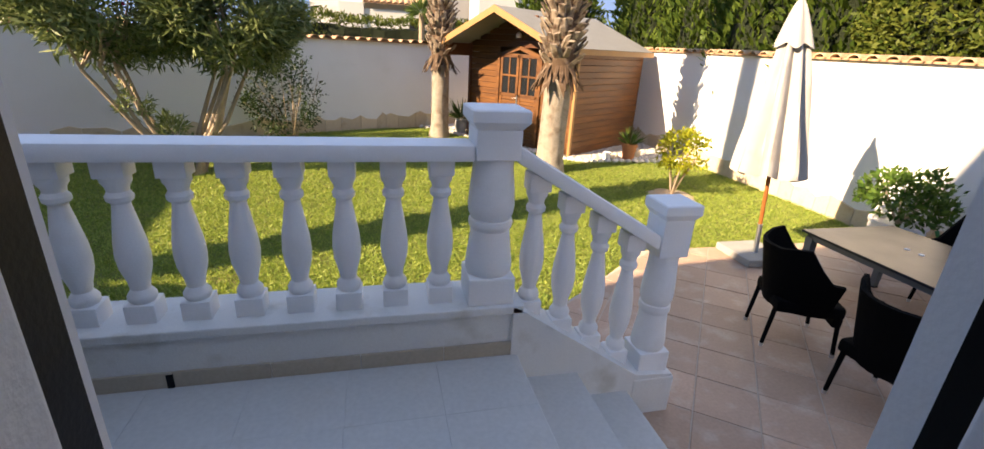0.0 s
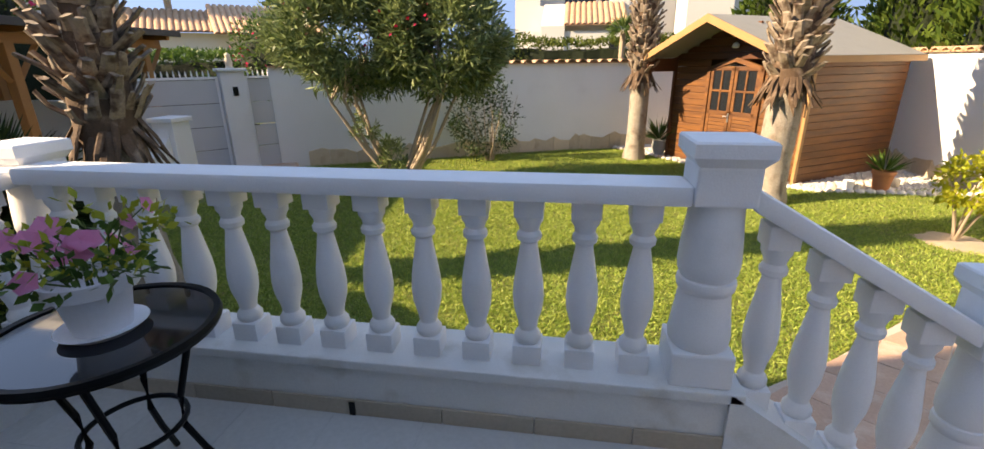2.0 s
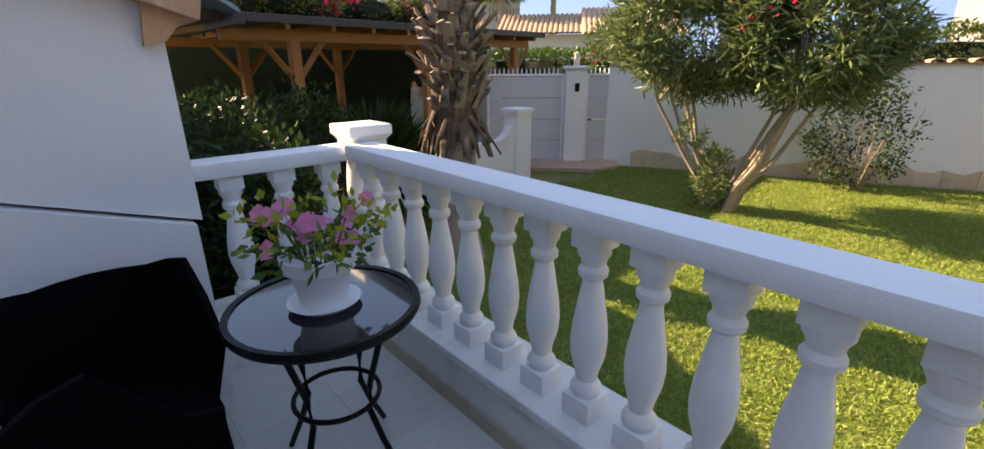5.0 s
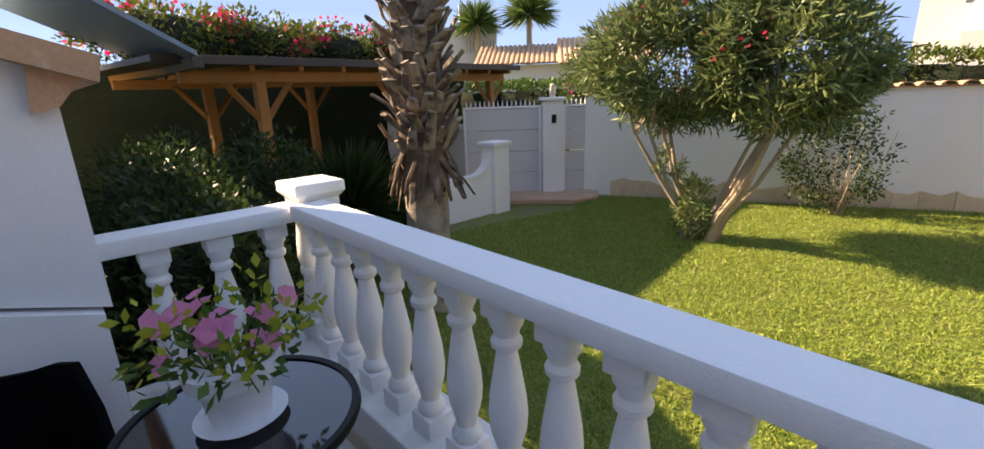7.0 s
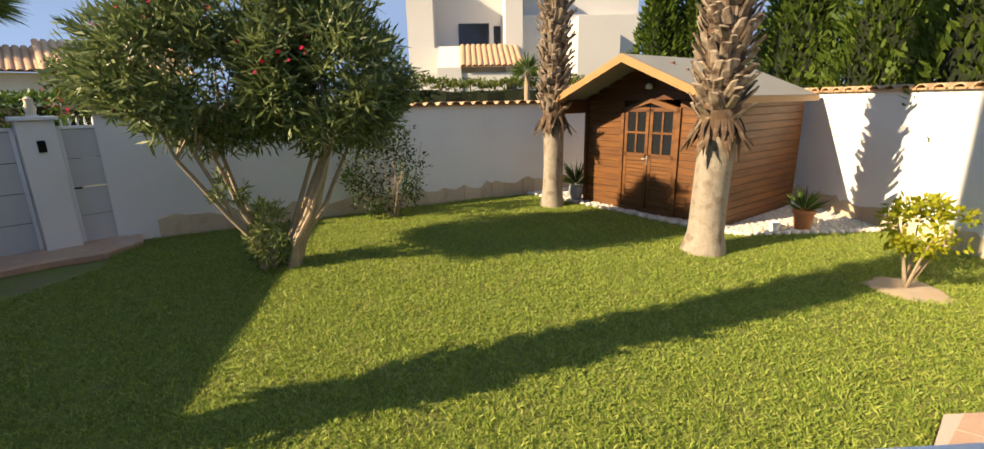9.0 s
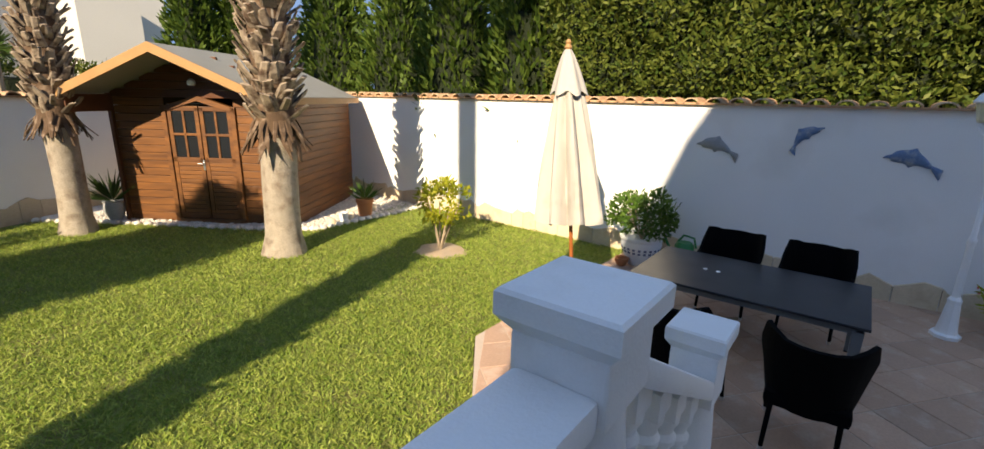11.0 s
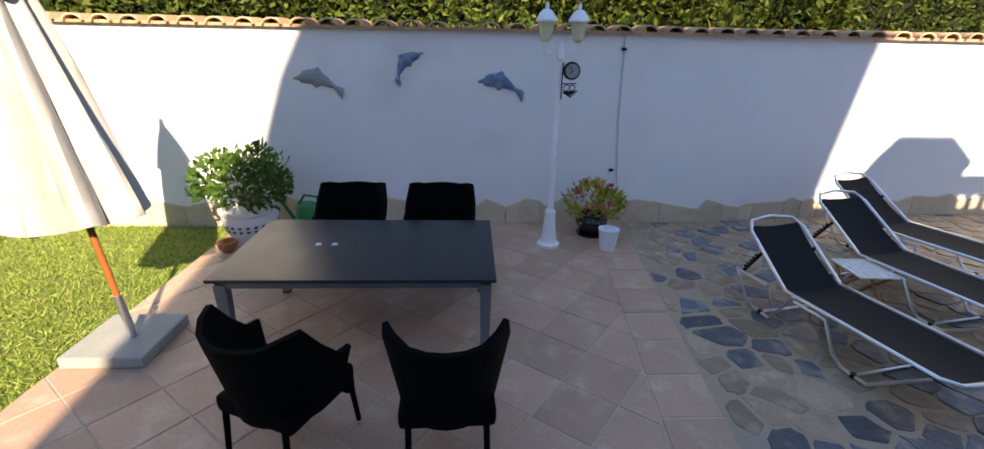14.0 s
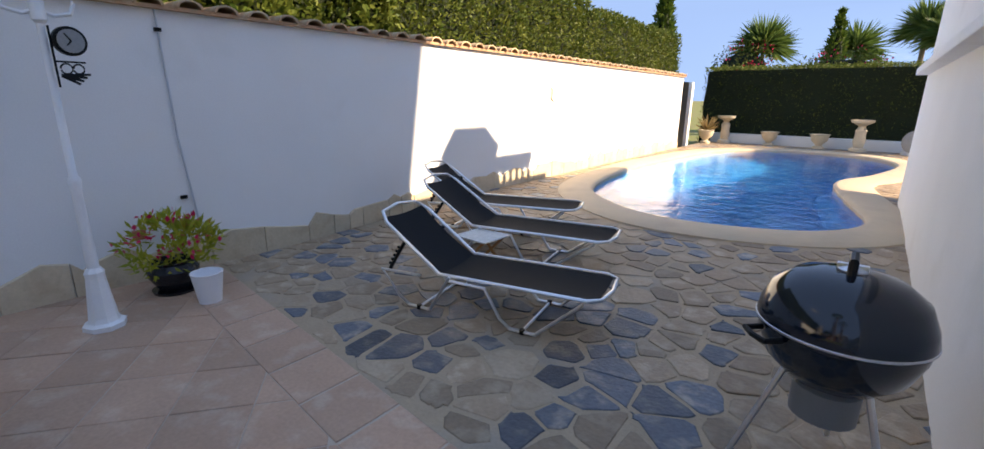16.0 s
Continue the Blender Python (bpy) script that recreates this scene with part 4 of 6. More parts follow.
for (xa, za), (xb, zb) in zip(top, top[1:]):
    q = [bm.verts.new(p) for p in ((xa, -0.045, za - 0.09), (xb, -0.045, zb - 0.09), (xb, -0.045, zb), (xa, -0.045, za), (xa, 0.03, za - 0.09), (xb, 0.03, zb - 0.09), (xb, 0.03, zb), (xa, 0.03, za))]
    for idx in ((0, 1, 2, 3), (7, 6, 5, 4), (0, 4, 5, 1), (3, 2, 6, 7)):
        bm.faces.new([q[k] for k in idx])
part("door_frame", bm, SHEDWOOD, shed)
for s in (-1, 1):
    c = s * 0.29
    bm = B()
    for x0, x1, z0, z1 in ((c - 0.28, c - 0.21, 0.10, 2.06), (c + 0.21, c + 0.28, 0.10, 2.06), (c - 0.28, c + 0.28, 0.10, 0.2), (c - 0.28, c + 0.28, 1.12, 1.20), (c - 0.28, c + 0.28, 2.0, 2.08), (c - 0.02, c + 0.02, 1.17, 2.03), (c - 0.22, c + 0.22, 1.58, 1.62)):
        box(bm, x0, x1, -0.02, 0.02, z0, z1, 0.004)
    dr = part("door", bm, SHEDWOOD, shed, "brown shed door leaf with four panes")
    for k in range(12):
        bm = B()
        box(bm, c - 0.21, c + 0.21, -0.012, 0.01, 0.205 + k * 0.0765, 0.275 + k * 0.0765, 0.006)
        part("slat", bm, SHEDWOOD, dr)
    for px in (c - 0.115, c + 0.115):
        for pz in (1.39, 1.81):
            bm = B()
            box(bm, px - 0.098, px + 0.098, 0.0, 0.008, pz - 0.185, pz + 0.185)
            part("pane", bm, DARKGLASS, dr)
bm = B()
box(bm, -0.03, 0.01, -0.035, -0.02, 0.98, 1.16, 0.004)
tube(bm, [(-0.01, -0.03, 1.10), (-0.01, -0.07, 1.10), (-0.10, -0.07, 1.10)], 0.009)
part("handle", bm, ALU, shed, "steel lever handle")
bm = B()
lathe(bm, [(0.05, 0), (0.07, 0.03), (0.06, 0.08), (0.02, 0.11)], 12, (0, -0.1, 2.42))
part("lamp", bm, LAMPWHITE, shed, "small round porch lamp", smooth=True)
bm = B()
box(bm, -SW, SW, 0.05, SD, 0.0, 0.05)
part("floor_frame", bm, DARKWOOD, shed)

# ---- palms ----


def palm(at, r, height, boots_from, lean, seed, ring=11, label="tall palm trunk clad in ragged cut leaf bases"):
    rnd = random.Random(seed)
    p = thing("palm_tree", label, "palm", "palms on the lawn", Matrix.Translation(at))
    bm = B()
    n = 18
    rings = []
    for i in range(26):
        z = -0.1 + (height + 0.1) * i / 25
        k = 1.0 + 0.42 * math.exp(-((z + 0.1) / 0.16)) - 0.10 * z / height
        ring_v = []
        for a in range(n):
            th = 2 * math.pi * a / n
            rr = r * k * (1 + 0.05 * math.sin(3 * th + z * 2.1) + rnd.uniform(-0.02, 0.02))
            ring_v.append(bm.verts.new((lean[0] * z + rr * math.cos(th), lean[1] * z + rr * math.sin(th), z)))
        rings.append(ring_v)
    for a, b in zip(rings, rings[1:]):
        for i in range(n):
            bm.faces.new((a[i], a[(i + 1) % n], b[(i + 1) % n], b[i]))
    bm.faces.new(rings[-1])
    part("trunk", bm, BARK, p, "grey fibrous trunk", smooth=True)
    # Brown fibre sleeve; its dark colour also gives the gaps between bases their shade.
    up, down, sleeve = B(), B(), B()
    lathe(sleeve, [(r * 1.0, boots_from - 0.12), (r * 1.10, boots_from), (r * 1.02, boots_from + 1.2), (r * 0.95, height * 0.98)], 16)
    for v in sleeve.verts:
        v.co.xy += Vector((lean[0], lean[1])) * v.co.z
    part("fibre_sleeve", sleeve, BOOTDARK, p, "fibre sleeve darkening the shaded gaps between the leaf bases", smooth=True)
    z, row = boots_from, 0
    while z < min(height, 6.0):
        hang = row < 2
        count = ring * 2 if hang else ring
        for k in range(count):
            th = 2 * math.pi * (k + 0.5 * (row % 2)) / count + rnd.uniform(-0.15, 0.15)
            zz = z + rnd.uniform(-0.07, 0.07)
            o = Vector((lean[0] * zz + r * math.cos(th), lean[1] * zz + r * math.sin(th), zz))
            out, side = Vector((math.cos(th), math.sin(th), 0)), Vector((-math.sin(th), math.cos(th), 0))
            if hang:
                w = r * rnd.uniform(0.10, 0.24)
                L = r * rnd.uniform(1.0, 2.1)
                d = (out * rnd.uniform(0.2, 0.75) + Vector((0, 0, -1)) + side * rnd.uniform(-0.35, 0.35)).normalized()
                tipw = w * rnd.uniform(0.1, 0.5)
            else:
                w = r * rnd.uniform(0.22, 0.36)
                L = r * rnd.uniform(0.75, 1.35)
                d = (out * rnd.uniform(0.45, 1.25) + Vector((0, 0, 1)) + side * rnd.uniform(-0.45, 0.45)).normalized()
                tipw = w * rnd.uniform(0.55, 0.95)
            nrm = side.cross(d).normalized()
            if nrm.dot(out) < 0:
                nrm.negate()
            th_ = w * 0.30
            bmx = down if hang else up
            cut = rnd.uniform(-0.35, 0.35) * w
            rows_ = []
            for f_, ww, lift in ((0.0, w, 0.0), (0.55, w * 0.85, rnd.uniform(0.0, 0.05) * L), (1.0, tipw, rnd.uniform(-0.12, 0.10) * L)):
                c_ = o + d * L * f_ + nrm * lift
                rows_.append([bmx.verts.new(c_ + side * a * ww + nrm * b * th_ + d * (cut * a * f_)) for a, b in ((-1, 0.1), (0, -0.8), (1, 0.1), (0.55, 0.9), (-0.55, 0.9))])
            for ra, rb in zip(rows_, rows_[1:]):
                for q in range(5):
                    bmx.faces.new((ra[q], ra[(q + 1) % 5], rb[(q + 1) % 5], rb[q]))
            bmx.faces.new(rows_[-1])
        z += r * (0.40 if hang else 0.52)
        row += 1
    tagged(part("boot_cladding", up, BOOT, p, "pale cut leaf bases pointing up"), kind="stuff")
    tagged(part("dead_skirt", down, BOOTDARK, p, "brown dead bases hanging down"), kind="stuff")
    np.random.seed(seed)
    base, tip = [], []
    top = Vector((lean[0] * height, lean[1] * height, height))
    for f in range(34):
        a, e = rnd.uniform(0, 6.28), rnd.uniform(-0.3, 1.2)
        d = Vector((math.cos(a) * math.cos(e), math.sin(a) * math.cos(e), math.sin(e)))
        stalk = top + d * 0.9
        side = d.cross(Vector((0, 0, 1))).normalized()
        for k in range(26):
            w_ = (k - 12.5) / 12.5 * 1.25
            base.append(stalk)
            tip.append(stalk + (d * math.cos(w_) + side * math.sin(w_)) * 0.75 + Vector((0, 0, -0.25 * abs(w_))))
    blades("fronds", base, tip, np.full(len(base), 0.05), PALMLEAF, p, "green fan fronds")
    return p


palm((2.52, 13.5, LAWN_Z), 0.21, 9.0, 1.85, (0.006, 0.0), 31)
palm((4.21, 10.0, LAWN_Z), 0.25, 9.4, 1.85, (0.012, 0.0), 32)
palm((-3.22, 5.70, LAWN_Z), 0.235, 11.6, 1.62, (-0.006, 0.006), 33, 11)

# ---- oleander and other shrubs ----
ole = thing("oleander", "large multi-stemmed oleander with grey-green leaves and red flowers", "shrub", m=Matrix.Translation((-2.03, 10.0, LAWN_Z)))
rnd = random.Random(5)
stems = []
for i in range(11):
    bm = B()
    a = 2 * math.pi * i / 11 + rnd.uniform(-0.2, 0.2)
    side = -1 if math.cos(a) < 0 else 1
    e = Vector((side * rnd.uniform(0.5, 1.0), math.sin(a) * 0.55, rnd.uniform(1.5, 1.9)))
    m_ = Vector((e.x * 0.55 + rnd.uniform(-0.08, 0.08), e.y * 0.5, 0.8))
    tube(bm, [(side * rnd.uniform(0.08, 0.22), math.sin(a) * 0.14, -0.02), tuple(m_ * 0.55), tuple(m_), tuple(e)], rnd.uniform(0.045, 0.065), 7, 0.025)
    stems.append(e)
    for k in range(3):
        q = e + Vector((rnd.uniform(-0.5, 0.5), rnd.uniform(-0.5, 0.5), rnd.uniform(0.4, 1.0)))
        tube(bm, [tuple(e), tuple((e + q) / 2 + Vector((0.04, 0, 0.05))), tuple(q)], 0.022, 5, 0.008)
    part("stem", bm, TRUNK, ole, smooth=True)
lump(51, (-0.70, 0.0, 2.70), (1.30, 1.15, 0.90), 15000, 0.20, 0.034, OLEAF, ole, up=0.25, clumps=75)
lump(52, (0.85, 0.05, 2.62), (0.95, 1.0, 0.90), 11000, 0.20, 0.034, OLEAF, ole, up=0.25, clumps=60)
lump(53, (0.1, 0.1, 3.4), (1.25, 0.9, 0.7), 8000, 0.20, 0.034, OLEAF, ole, up=0.4, clumps=40)
lump(54, (-0.1, 0.0, 0.45), (0.30, 0.28, 0.45), 1200, 0.14, 0.026, OLEAF, ole, clumps=26)
lump(58, (-0.5, -0.2, 1.2), (0.25, 0.2, 0.3), 300, 0.12, 0.026, OLEAF, ole, clumps=10)
lump(55, (-0.4, -0.2, 2.9), (1.5, 1.0, 0.8), 120, 0.07, 0.06, RED, ole, "blossom", clumps=14, label="small red flower heads")

bush = thing("wall_shrub", "thin sprawling shrub against the white wall", "shrub", m=Matrix.Translation((-0.85, 12.9, LAWN_Z)))
bm = B()
for i in range(16):
    e = Vector((rnd.uniform(-1.3, 0.7), rnd.uniform(-0.4, 0.3), rnd.uniform(0.7, 2.0)))
    tube(bm, [(rnd.uniform(-0.1, 0.1), 0, 0), tuple(e * 0.5 + Vector((rnd.uniform(-0.2, 0.2), 0, 0.1))), tuple(e)], 0.014, 5, 0.004)
part("stem", bm, TRUNK, bush)
lump(56, (-0.1, -0.1, 1.05), (0.75, 0.35, 0.95), 2600, 0.09, 0.04, SHRUBLEAF, bush, clumps=60)

lem = thing("yellow_shrub", "small yellow-green leaved shrub in a bare earth ring", "shrub", m=Matrix.Translation((5.83, 8.32, LAWN_Z)))
bm = B()
lathe(bm, [(0.40, 0), (0.36, 0.010), (0.18, 0.022), (0.02, 0.028)], 22)
for v in bm.verts:
    v.co.xy *= 1 + 0.35 * noise.noise(Vector((v.co.x * 4, v.co.y * 4, 3.1)))
part("soil_ring", bm, MORTAR, lem, "pale stony soil ring")
bm = B()
for i in range(6):
    a = i * 1.05
    e = Vector((0.28 * math.cos(a) + 0.1, 0.28 * math.sin(a), 0.62 + 0.1 * (i % 3)))
    tube(bm, [(0, 0, 0), tuple(e * 0.45 + Vector((0, 0, 0.05))), tuple(e)], 0.022, 6, 0.007)
part("stem", bm, TRUNK, lem)
lump(57, (0.12, 0, 0.78), (0.40, 0.40, 0.30), 900, 0.10, 0.045, LEMONLEAF, lem, clumps=26)

# ---- gravel bed by the shed ----
bed = tagged(new("gravel"), "white stone gravel bed edged along the lawn", "gravel", kind="stuff")
bm = B()
random.seed(61)
BEDP = [(7.8, 10.75), (7.0, 10.7), (6.2, 10.75), (5.3, 10.75), (4.9, 11.0), (4.2, 12.0), (3.5, 13.1), (2.9, 14.0), (2.2, 14.9), (2.6, 15.6), (7.8, 17.4)]
prism(bm, BEDP, -0.11, LAWN_Z + 0.015)
base_ob = part("bed", bm, GRAVEL, bed)
bm = B()
for i in range(2300):
    for _ in range(12):
        x_, y_ = random.uniform(2.0, 7.8), random.uniform(10.6, 14.8)
        lx = (x_ - 4.32) * 0.56 + (y_ - 12.45) * -0.83
        ly = (x_ - 4.32) * 0.83 + (y_ - 12.45) * 0.56
        if inside((x_, y_), BEDP) and not (-1.5 < lx < 1.5 and ly > 0.02):
            break
    else:
        continue
    s = random.uniform(0.014, 0.032)
    t = bmesh.new()
    bmesh.ops.create_icosphere(t, subdivisions=1, radius=s)
    for v in t.verts:
        v.co *= random.uniform(0.75, 1.2)
        v.co.z *= 0.7
    join(bm, t, Matrix.Translation((x_, y_, LAWN_Z + 0.02 + s * 0.3)))
part("pebbles", bm, GRAVEL, bed)
for i in range(44):
    u = i / 43 * (len(BEDP) - 3)
    k = int(min(u, len(BEDP) - 4))
    a, b = BEDP[k], BEDP[k + 1]
    f = u - k
    t = bmesh.new()
    bmesh.ops.create_icosphere(t, subdivisions=2, radius=0.07)
    for v in t.verts:
        v.co *= 1 + 0.25 * noise.noise(v.co * 14 + Vector((i, 0, 0)))
        v.co.z *= 0.75
    bm = B()
    join(bm, t)
    o = part("edging_stone", bm, GRAVEL, bed, smooth=True)
    o.location = (a[0] + f * (b[0] - a[0]), a[1] + f * (b[1] - a[1]) - 0.03, LAWN_Z + 0.02)

# ---- hedges and trees beyond the walls ----


def hedge(name, label, x0, x1, y0, y1, z0, z1, n, leaf, size, faces, seed, rough=0.12, category="hedge", group=""):
    """A clipped hedge: a near-black core for the inner shade and leaves over the seen faces."""
    h = thing(name, label, category, group)
    bm = B()
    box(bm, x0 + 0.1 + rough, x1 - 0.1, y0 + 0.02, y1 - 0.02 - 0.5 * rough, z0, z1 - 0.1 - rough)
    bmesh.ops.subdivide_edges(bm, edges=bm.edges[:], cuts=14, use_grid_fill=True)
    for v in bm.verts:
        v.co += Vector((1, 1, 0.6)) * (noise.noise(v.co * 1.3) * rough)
    part("core", bm, SHADE_CORE, h)
    np.random.seed(seed)
    per = {"x-": (y1 - y0) * (z1 - z0), "y+": (x1 - x0) * (z1 - z0), "y-": (x1 - x0) * (z1 - z0), "z+": (x1 - x0) * (y1 - y0)}
    total = sum(per[f] for f in faces)
    bs, ts = [], []
    for f in faces:
        k = int(n * per[f] / total)
        u, v = np.random.uniform(size=(2, k))
        if f == "x-":
            p, nr = np.c_[np.full(k, x0 + 0.06), y0 + u * (y1 - y0), z0 + v * (z1 - z0)], (-1, 0, 0)
        elif f == "y+":
            p, nr = np.c_[x0 + u * (x1 - x0), np.full(k, y1 - 0.06), z0 + v * (z1 - z0)], (0, 1, 0)
        elif f == "y-":
            p, nr = np.c_[x0 + u * (x1 - x0), np.full(k, y0 + 0.06), z0 + v * (z1 - z0)], (0, -1, 0)
        else:
            p, nr = np.c_[x0 + u * (x1 - x0), y0 + v * (y1 - y0), np.full(k, z1 - 0.06)], (0, 0, 1)
        bump = np.array([noise.noise(Vector(q) * 1.3) + 0.6 * noise.noise(Vector(q) * 4.1) for q in p])
        p = p + np.array(nr) * (bump * rough + np.random.uniform(-0.12, 0.02, k))[:, None]
        d = unit(k) + np.array(nr) * 0.8 + np.array([0, 0, 0.35])
        d /= np.linalg.norm(d, axis=1, keepdims=True)
        bs.append(p)
        ts.append(p + d * size * np.random.uniform(0.6, 1.3, (k, 1)))
    bs, ts = np.concatenate(bs), np.concatenate(ts)
    blades("foliage", bs, ts, np.full(len(bs), size * 0.42), leaf, h)
    return h


hedge("hedge", "tall shaggy green conifer hedge behind the garden wall", 8.35, 9.8, -1.3, 8.2, 0, 4.6, 62000, HEDGELEAF, 0.12, ("x-", "z+", "y-"), 71, 0.3, group="hedges behind the wall")
hedge("hedge", "clipped green conifer hedge behind the garden wall", 8.3, 9.6, -7.0, -1.25, 0, 3.65, 26000, HEDGELEAF, 0.09, ("x-", "z+"), 72, 0.12, group="hedges behind the wall")
hedge("hedge", "clipped green conifer hedge behind the garden wall", 8.3, 9.6, -13.2, -7.05, 0, 3.55, 24000, HEDGELEAF, 0.09, ("x-", "z+", "y-"), 73, 0.12, group="hedges behind the wall")
hedge("hedge", "dense dark green clipped hedge behind the pool", -3.5, 8.3, -17.3, -16.1, 0, 2.75, 22000, HEDGELEAF, 0.08, ("y+", "z+"), 74, 0.06)
hedge("hedge", "low bright green hedge along the far wall", -1.6, 4.6, 16.6, 17.6, 0, 2.75, 8000, HEDGELEAF, 0.12, ("y-", "z+"), 75, 0.2)
hedge("hedge", "green hedge behind the white gate", -12.5, -7.9, 13.4, 14.6, 0, 2.5, 7000, CITRUSLEAF, 0.12, ("y-", "z+"), 76, 0.2)


def conifer(at, height, r, seed, n=6000, leaf=CYPLEAF, label="dense green cypress tree"):
    t = thing("cypress_tree", label, "tree", "cypresses beyond the wall", Matrix.Translation(at))
    bm = B()
    tube(bm, [(0, 0, 0), (0, 0, height * 0.9)], 0.14, 8, 0.03)
    part("trunk", bm, TRUNK, t)
    np.random.seed(seed)
    z = height * (0.04 + 0.96 * np.random.uniform(0, 1, n) ** 0.85)
    a = np.random.uniform(0, 2 * np.pi, n)
    prof = r * np.clip(1.15 * (1 - (z / height) ** 2.2), 0.03, 1)
    lob = 1 + 0.22 * np.sin(a * 5 + z * 1.7) + 0.12 * np.sin(a * 9 - z * 4)
    rr = prof * lob * np.random.uniform(0.72, 1.05, n)
    p = np.c_[rr * np.cos(a), rr * np.sin(a), z]
    d = np.c_[np.cos(a) * 0.7, np.sin(a) * 0.7, np.full(n, 0.8)] + 0.55 * unit(n)
    d /= np.linalg.norm(d, axis=1, keepdims=True)
    blades("crown", p, p + d * np.random.uniform(0.12, 0.3, (n, 1)), np.full(n, 0.075), leaf, t)
    # Dark core paints the shade inside the crown.
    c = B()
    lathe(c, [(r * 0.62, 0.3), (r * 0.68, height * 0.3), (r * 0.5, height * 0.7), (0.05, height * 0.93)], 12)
    part("core", c, SHADE_CORE, t)
    return t


for i, (x_, y_, h_, r_) in enumerate(((6.6, 18.3, 6.2, 0.75), (7.7, 18.0, 6.4, 0.8), (9.0, 15.2, 6.0, 1.15), (9.3, 13.0, 5.6, 1.15), (9.2, 10.9, 5.8, 1.1), (9.25, 9.0, 5.4, 1.1), (9.9, 16.9, 6.3, 1.0))):
    conifer((x_, y_, 0), h_, r_, 80 + i)
conifer((9.3, -14.2, 0), 5.2, 0.5, 95, 2500)
conifer((5.0, -24.0, 0), 5.4, 0.5, 96, 2000)


def fan(at, height, r, seed, leaf=PALMLEAF, n=26, per=22, stem=0.09, name="yucca", label="spiky green yucca above the hedge"):
    t = thing(name, label, "palm" if name != "yucca" else "plant", m=Matrix.Translation(at))
    bm = B()
    tube(bm, [(0, 0, 0), (0.03, 0, height)], stem, 8, stem * 0.8)
    part("trunk", bm, TRUNK, t)
    np.random.seed(seed)
    d = unit(n * per)
    d[:, 2] = np.abs(d[:, 2]) * 1.1 - 0.25
    d /= np.linalg.norm(d, axis=1, keepdims=True)
    b = np.tile([0.03, 0, height], (n * per, 1)) + d * 0.08
    e = b + d * r * np.random.uniform(0.7, 1.05, (n * per, 1))
    e[:, 2] -= 0.18 * r * (1 - d[:, 2])
    blades("crown", b, e, np.full(n * per, 0.05 * r + 0.01), leaf, t, bend=0.06)
    return t


fan((1.6, -18.6, 0), 3.6, 1.1, 101)
fan((2.2, -19.2, 0), 3.9, 1.1, 102)
fan((6.9, -18.6, 0), 3.5, 1.3, 103, name="far_palm", label="palm crown showing above the pool hedge")
fan((4.4, -27.0, 0), 3.9, 1.6, 104, name="far_palm", label="palm crown showing above the pool hedge")
fan((-20.0, 26.0, 0), 6.6, 2.0, 105, stem=0.2, name="far_palm", label="fan palm beyond the neighbouring houses")
fan((-22.5, 24.0, 0), 6.2, 1.8, 106, stem=0.2, name="far_palm", label="fan palm beyond the neighbouring houses")
fan((2.3, 16.3, 0), 2.9, 0.5, 107, n=10)


def mound(name, label, at, radii, n, leaf, size, seed, flower=None, cat="shrub", core=True):
    t = thing(name, label, cat, m=Matrix.Translation(at))
    # Dark core gives the shrub its inner shade by colour.
    if core:
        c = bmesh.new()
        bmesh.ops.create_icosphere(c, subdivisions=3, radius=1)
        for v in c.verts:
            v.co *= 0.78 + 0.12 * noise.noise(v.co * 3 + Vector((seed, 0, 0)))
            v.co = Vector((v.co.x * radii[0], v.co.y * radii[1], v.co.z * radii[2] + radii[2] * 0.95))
        part("core", c, SHADE_CORE, t)
    lump(seed, (0, 0, radii[2]), radii, n, size, size * 0.4, leaf, t, clumps=110)
    if flower:
        lump(seed + 300, (0, 0, radii[2] * 1.15), (radii[0] * 1.05, radii[1] * 1.05, radii[2]), flower, size * 0.7, size * 0.6, RED, t, "blossom", clumps=16, label="red flower clusters")
    return t


mound("bougainvillea", "bougainvillea with bright red flowers over the hedge", (7.4, -17.8, 1.6), (1.1, 0.6, 1.0), 2200, HEDGELEAF, 0.12, 111, 220)
mound("bougainvillea", "bougainvillea with bright red flowers over the hedge", (4.3, -18.2, 1.6), (1.6, 0.5, 0.8), 2200, HEDGELEAF, 0.12, 112, 160)
mound("shrub", "yellow-green shrub at the end of the pool hedge", (0.2, -15.3, 1.7), (1.0, 0.7, 0.9), 2200, LEMONLEAF, 0.14, 113)
mound("bougainvillea", "flowering shrub with red blossoms beside the gate", (-6.6, 13.7, 1.2), (1.0, 0.8, 1.0), 3500, CITRUSLEAF, 0.12, 114, 70)
for i, (x_, y_, z_) in enumerate(((-8.5, 4.6, 2.72), (-8.8, 6.0, 2.70), (-9.3, 7.6, 2.70), (-9.5, 9.2, 2.70))):
    mound("bougainvillea", "bougainvillea with magenta flowers over the pergola roof", (x_, y_, z_), (0.8, 1.1, 0.5), 2200, HEDGELEAF, 0.13, 120 + i, (420, 300, 120, 100)[i])
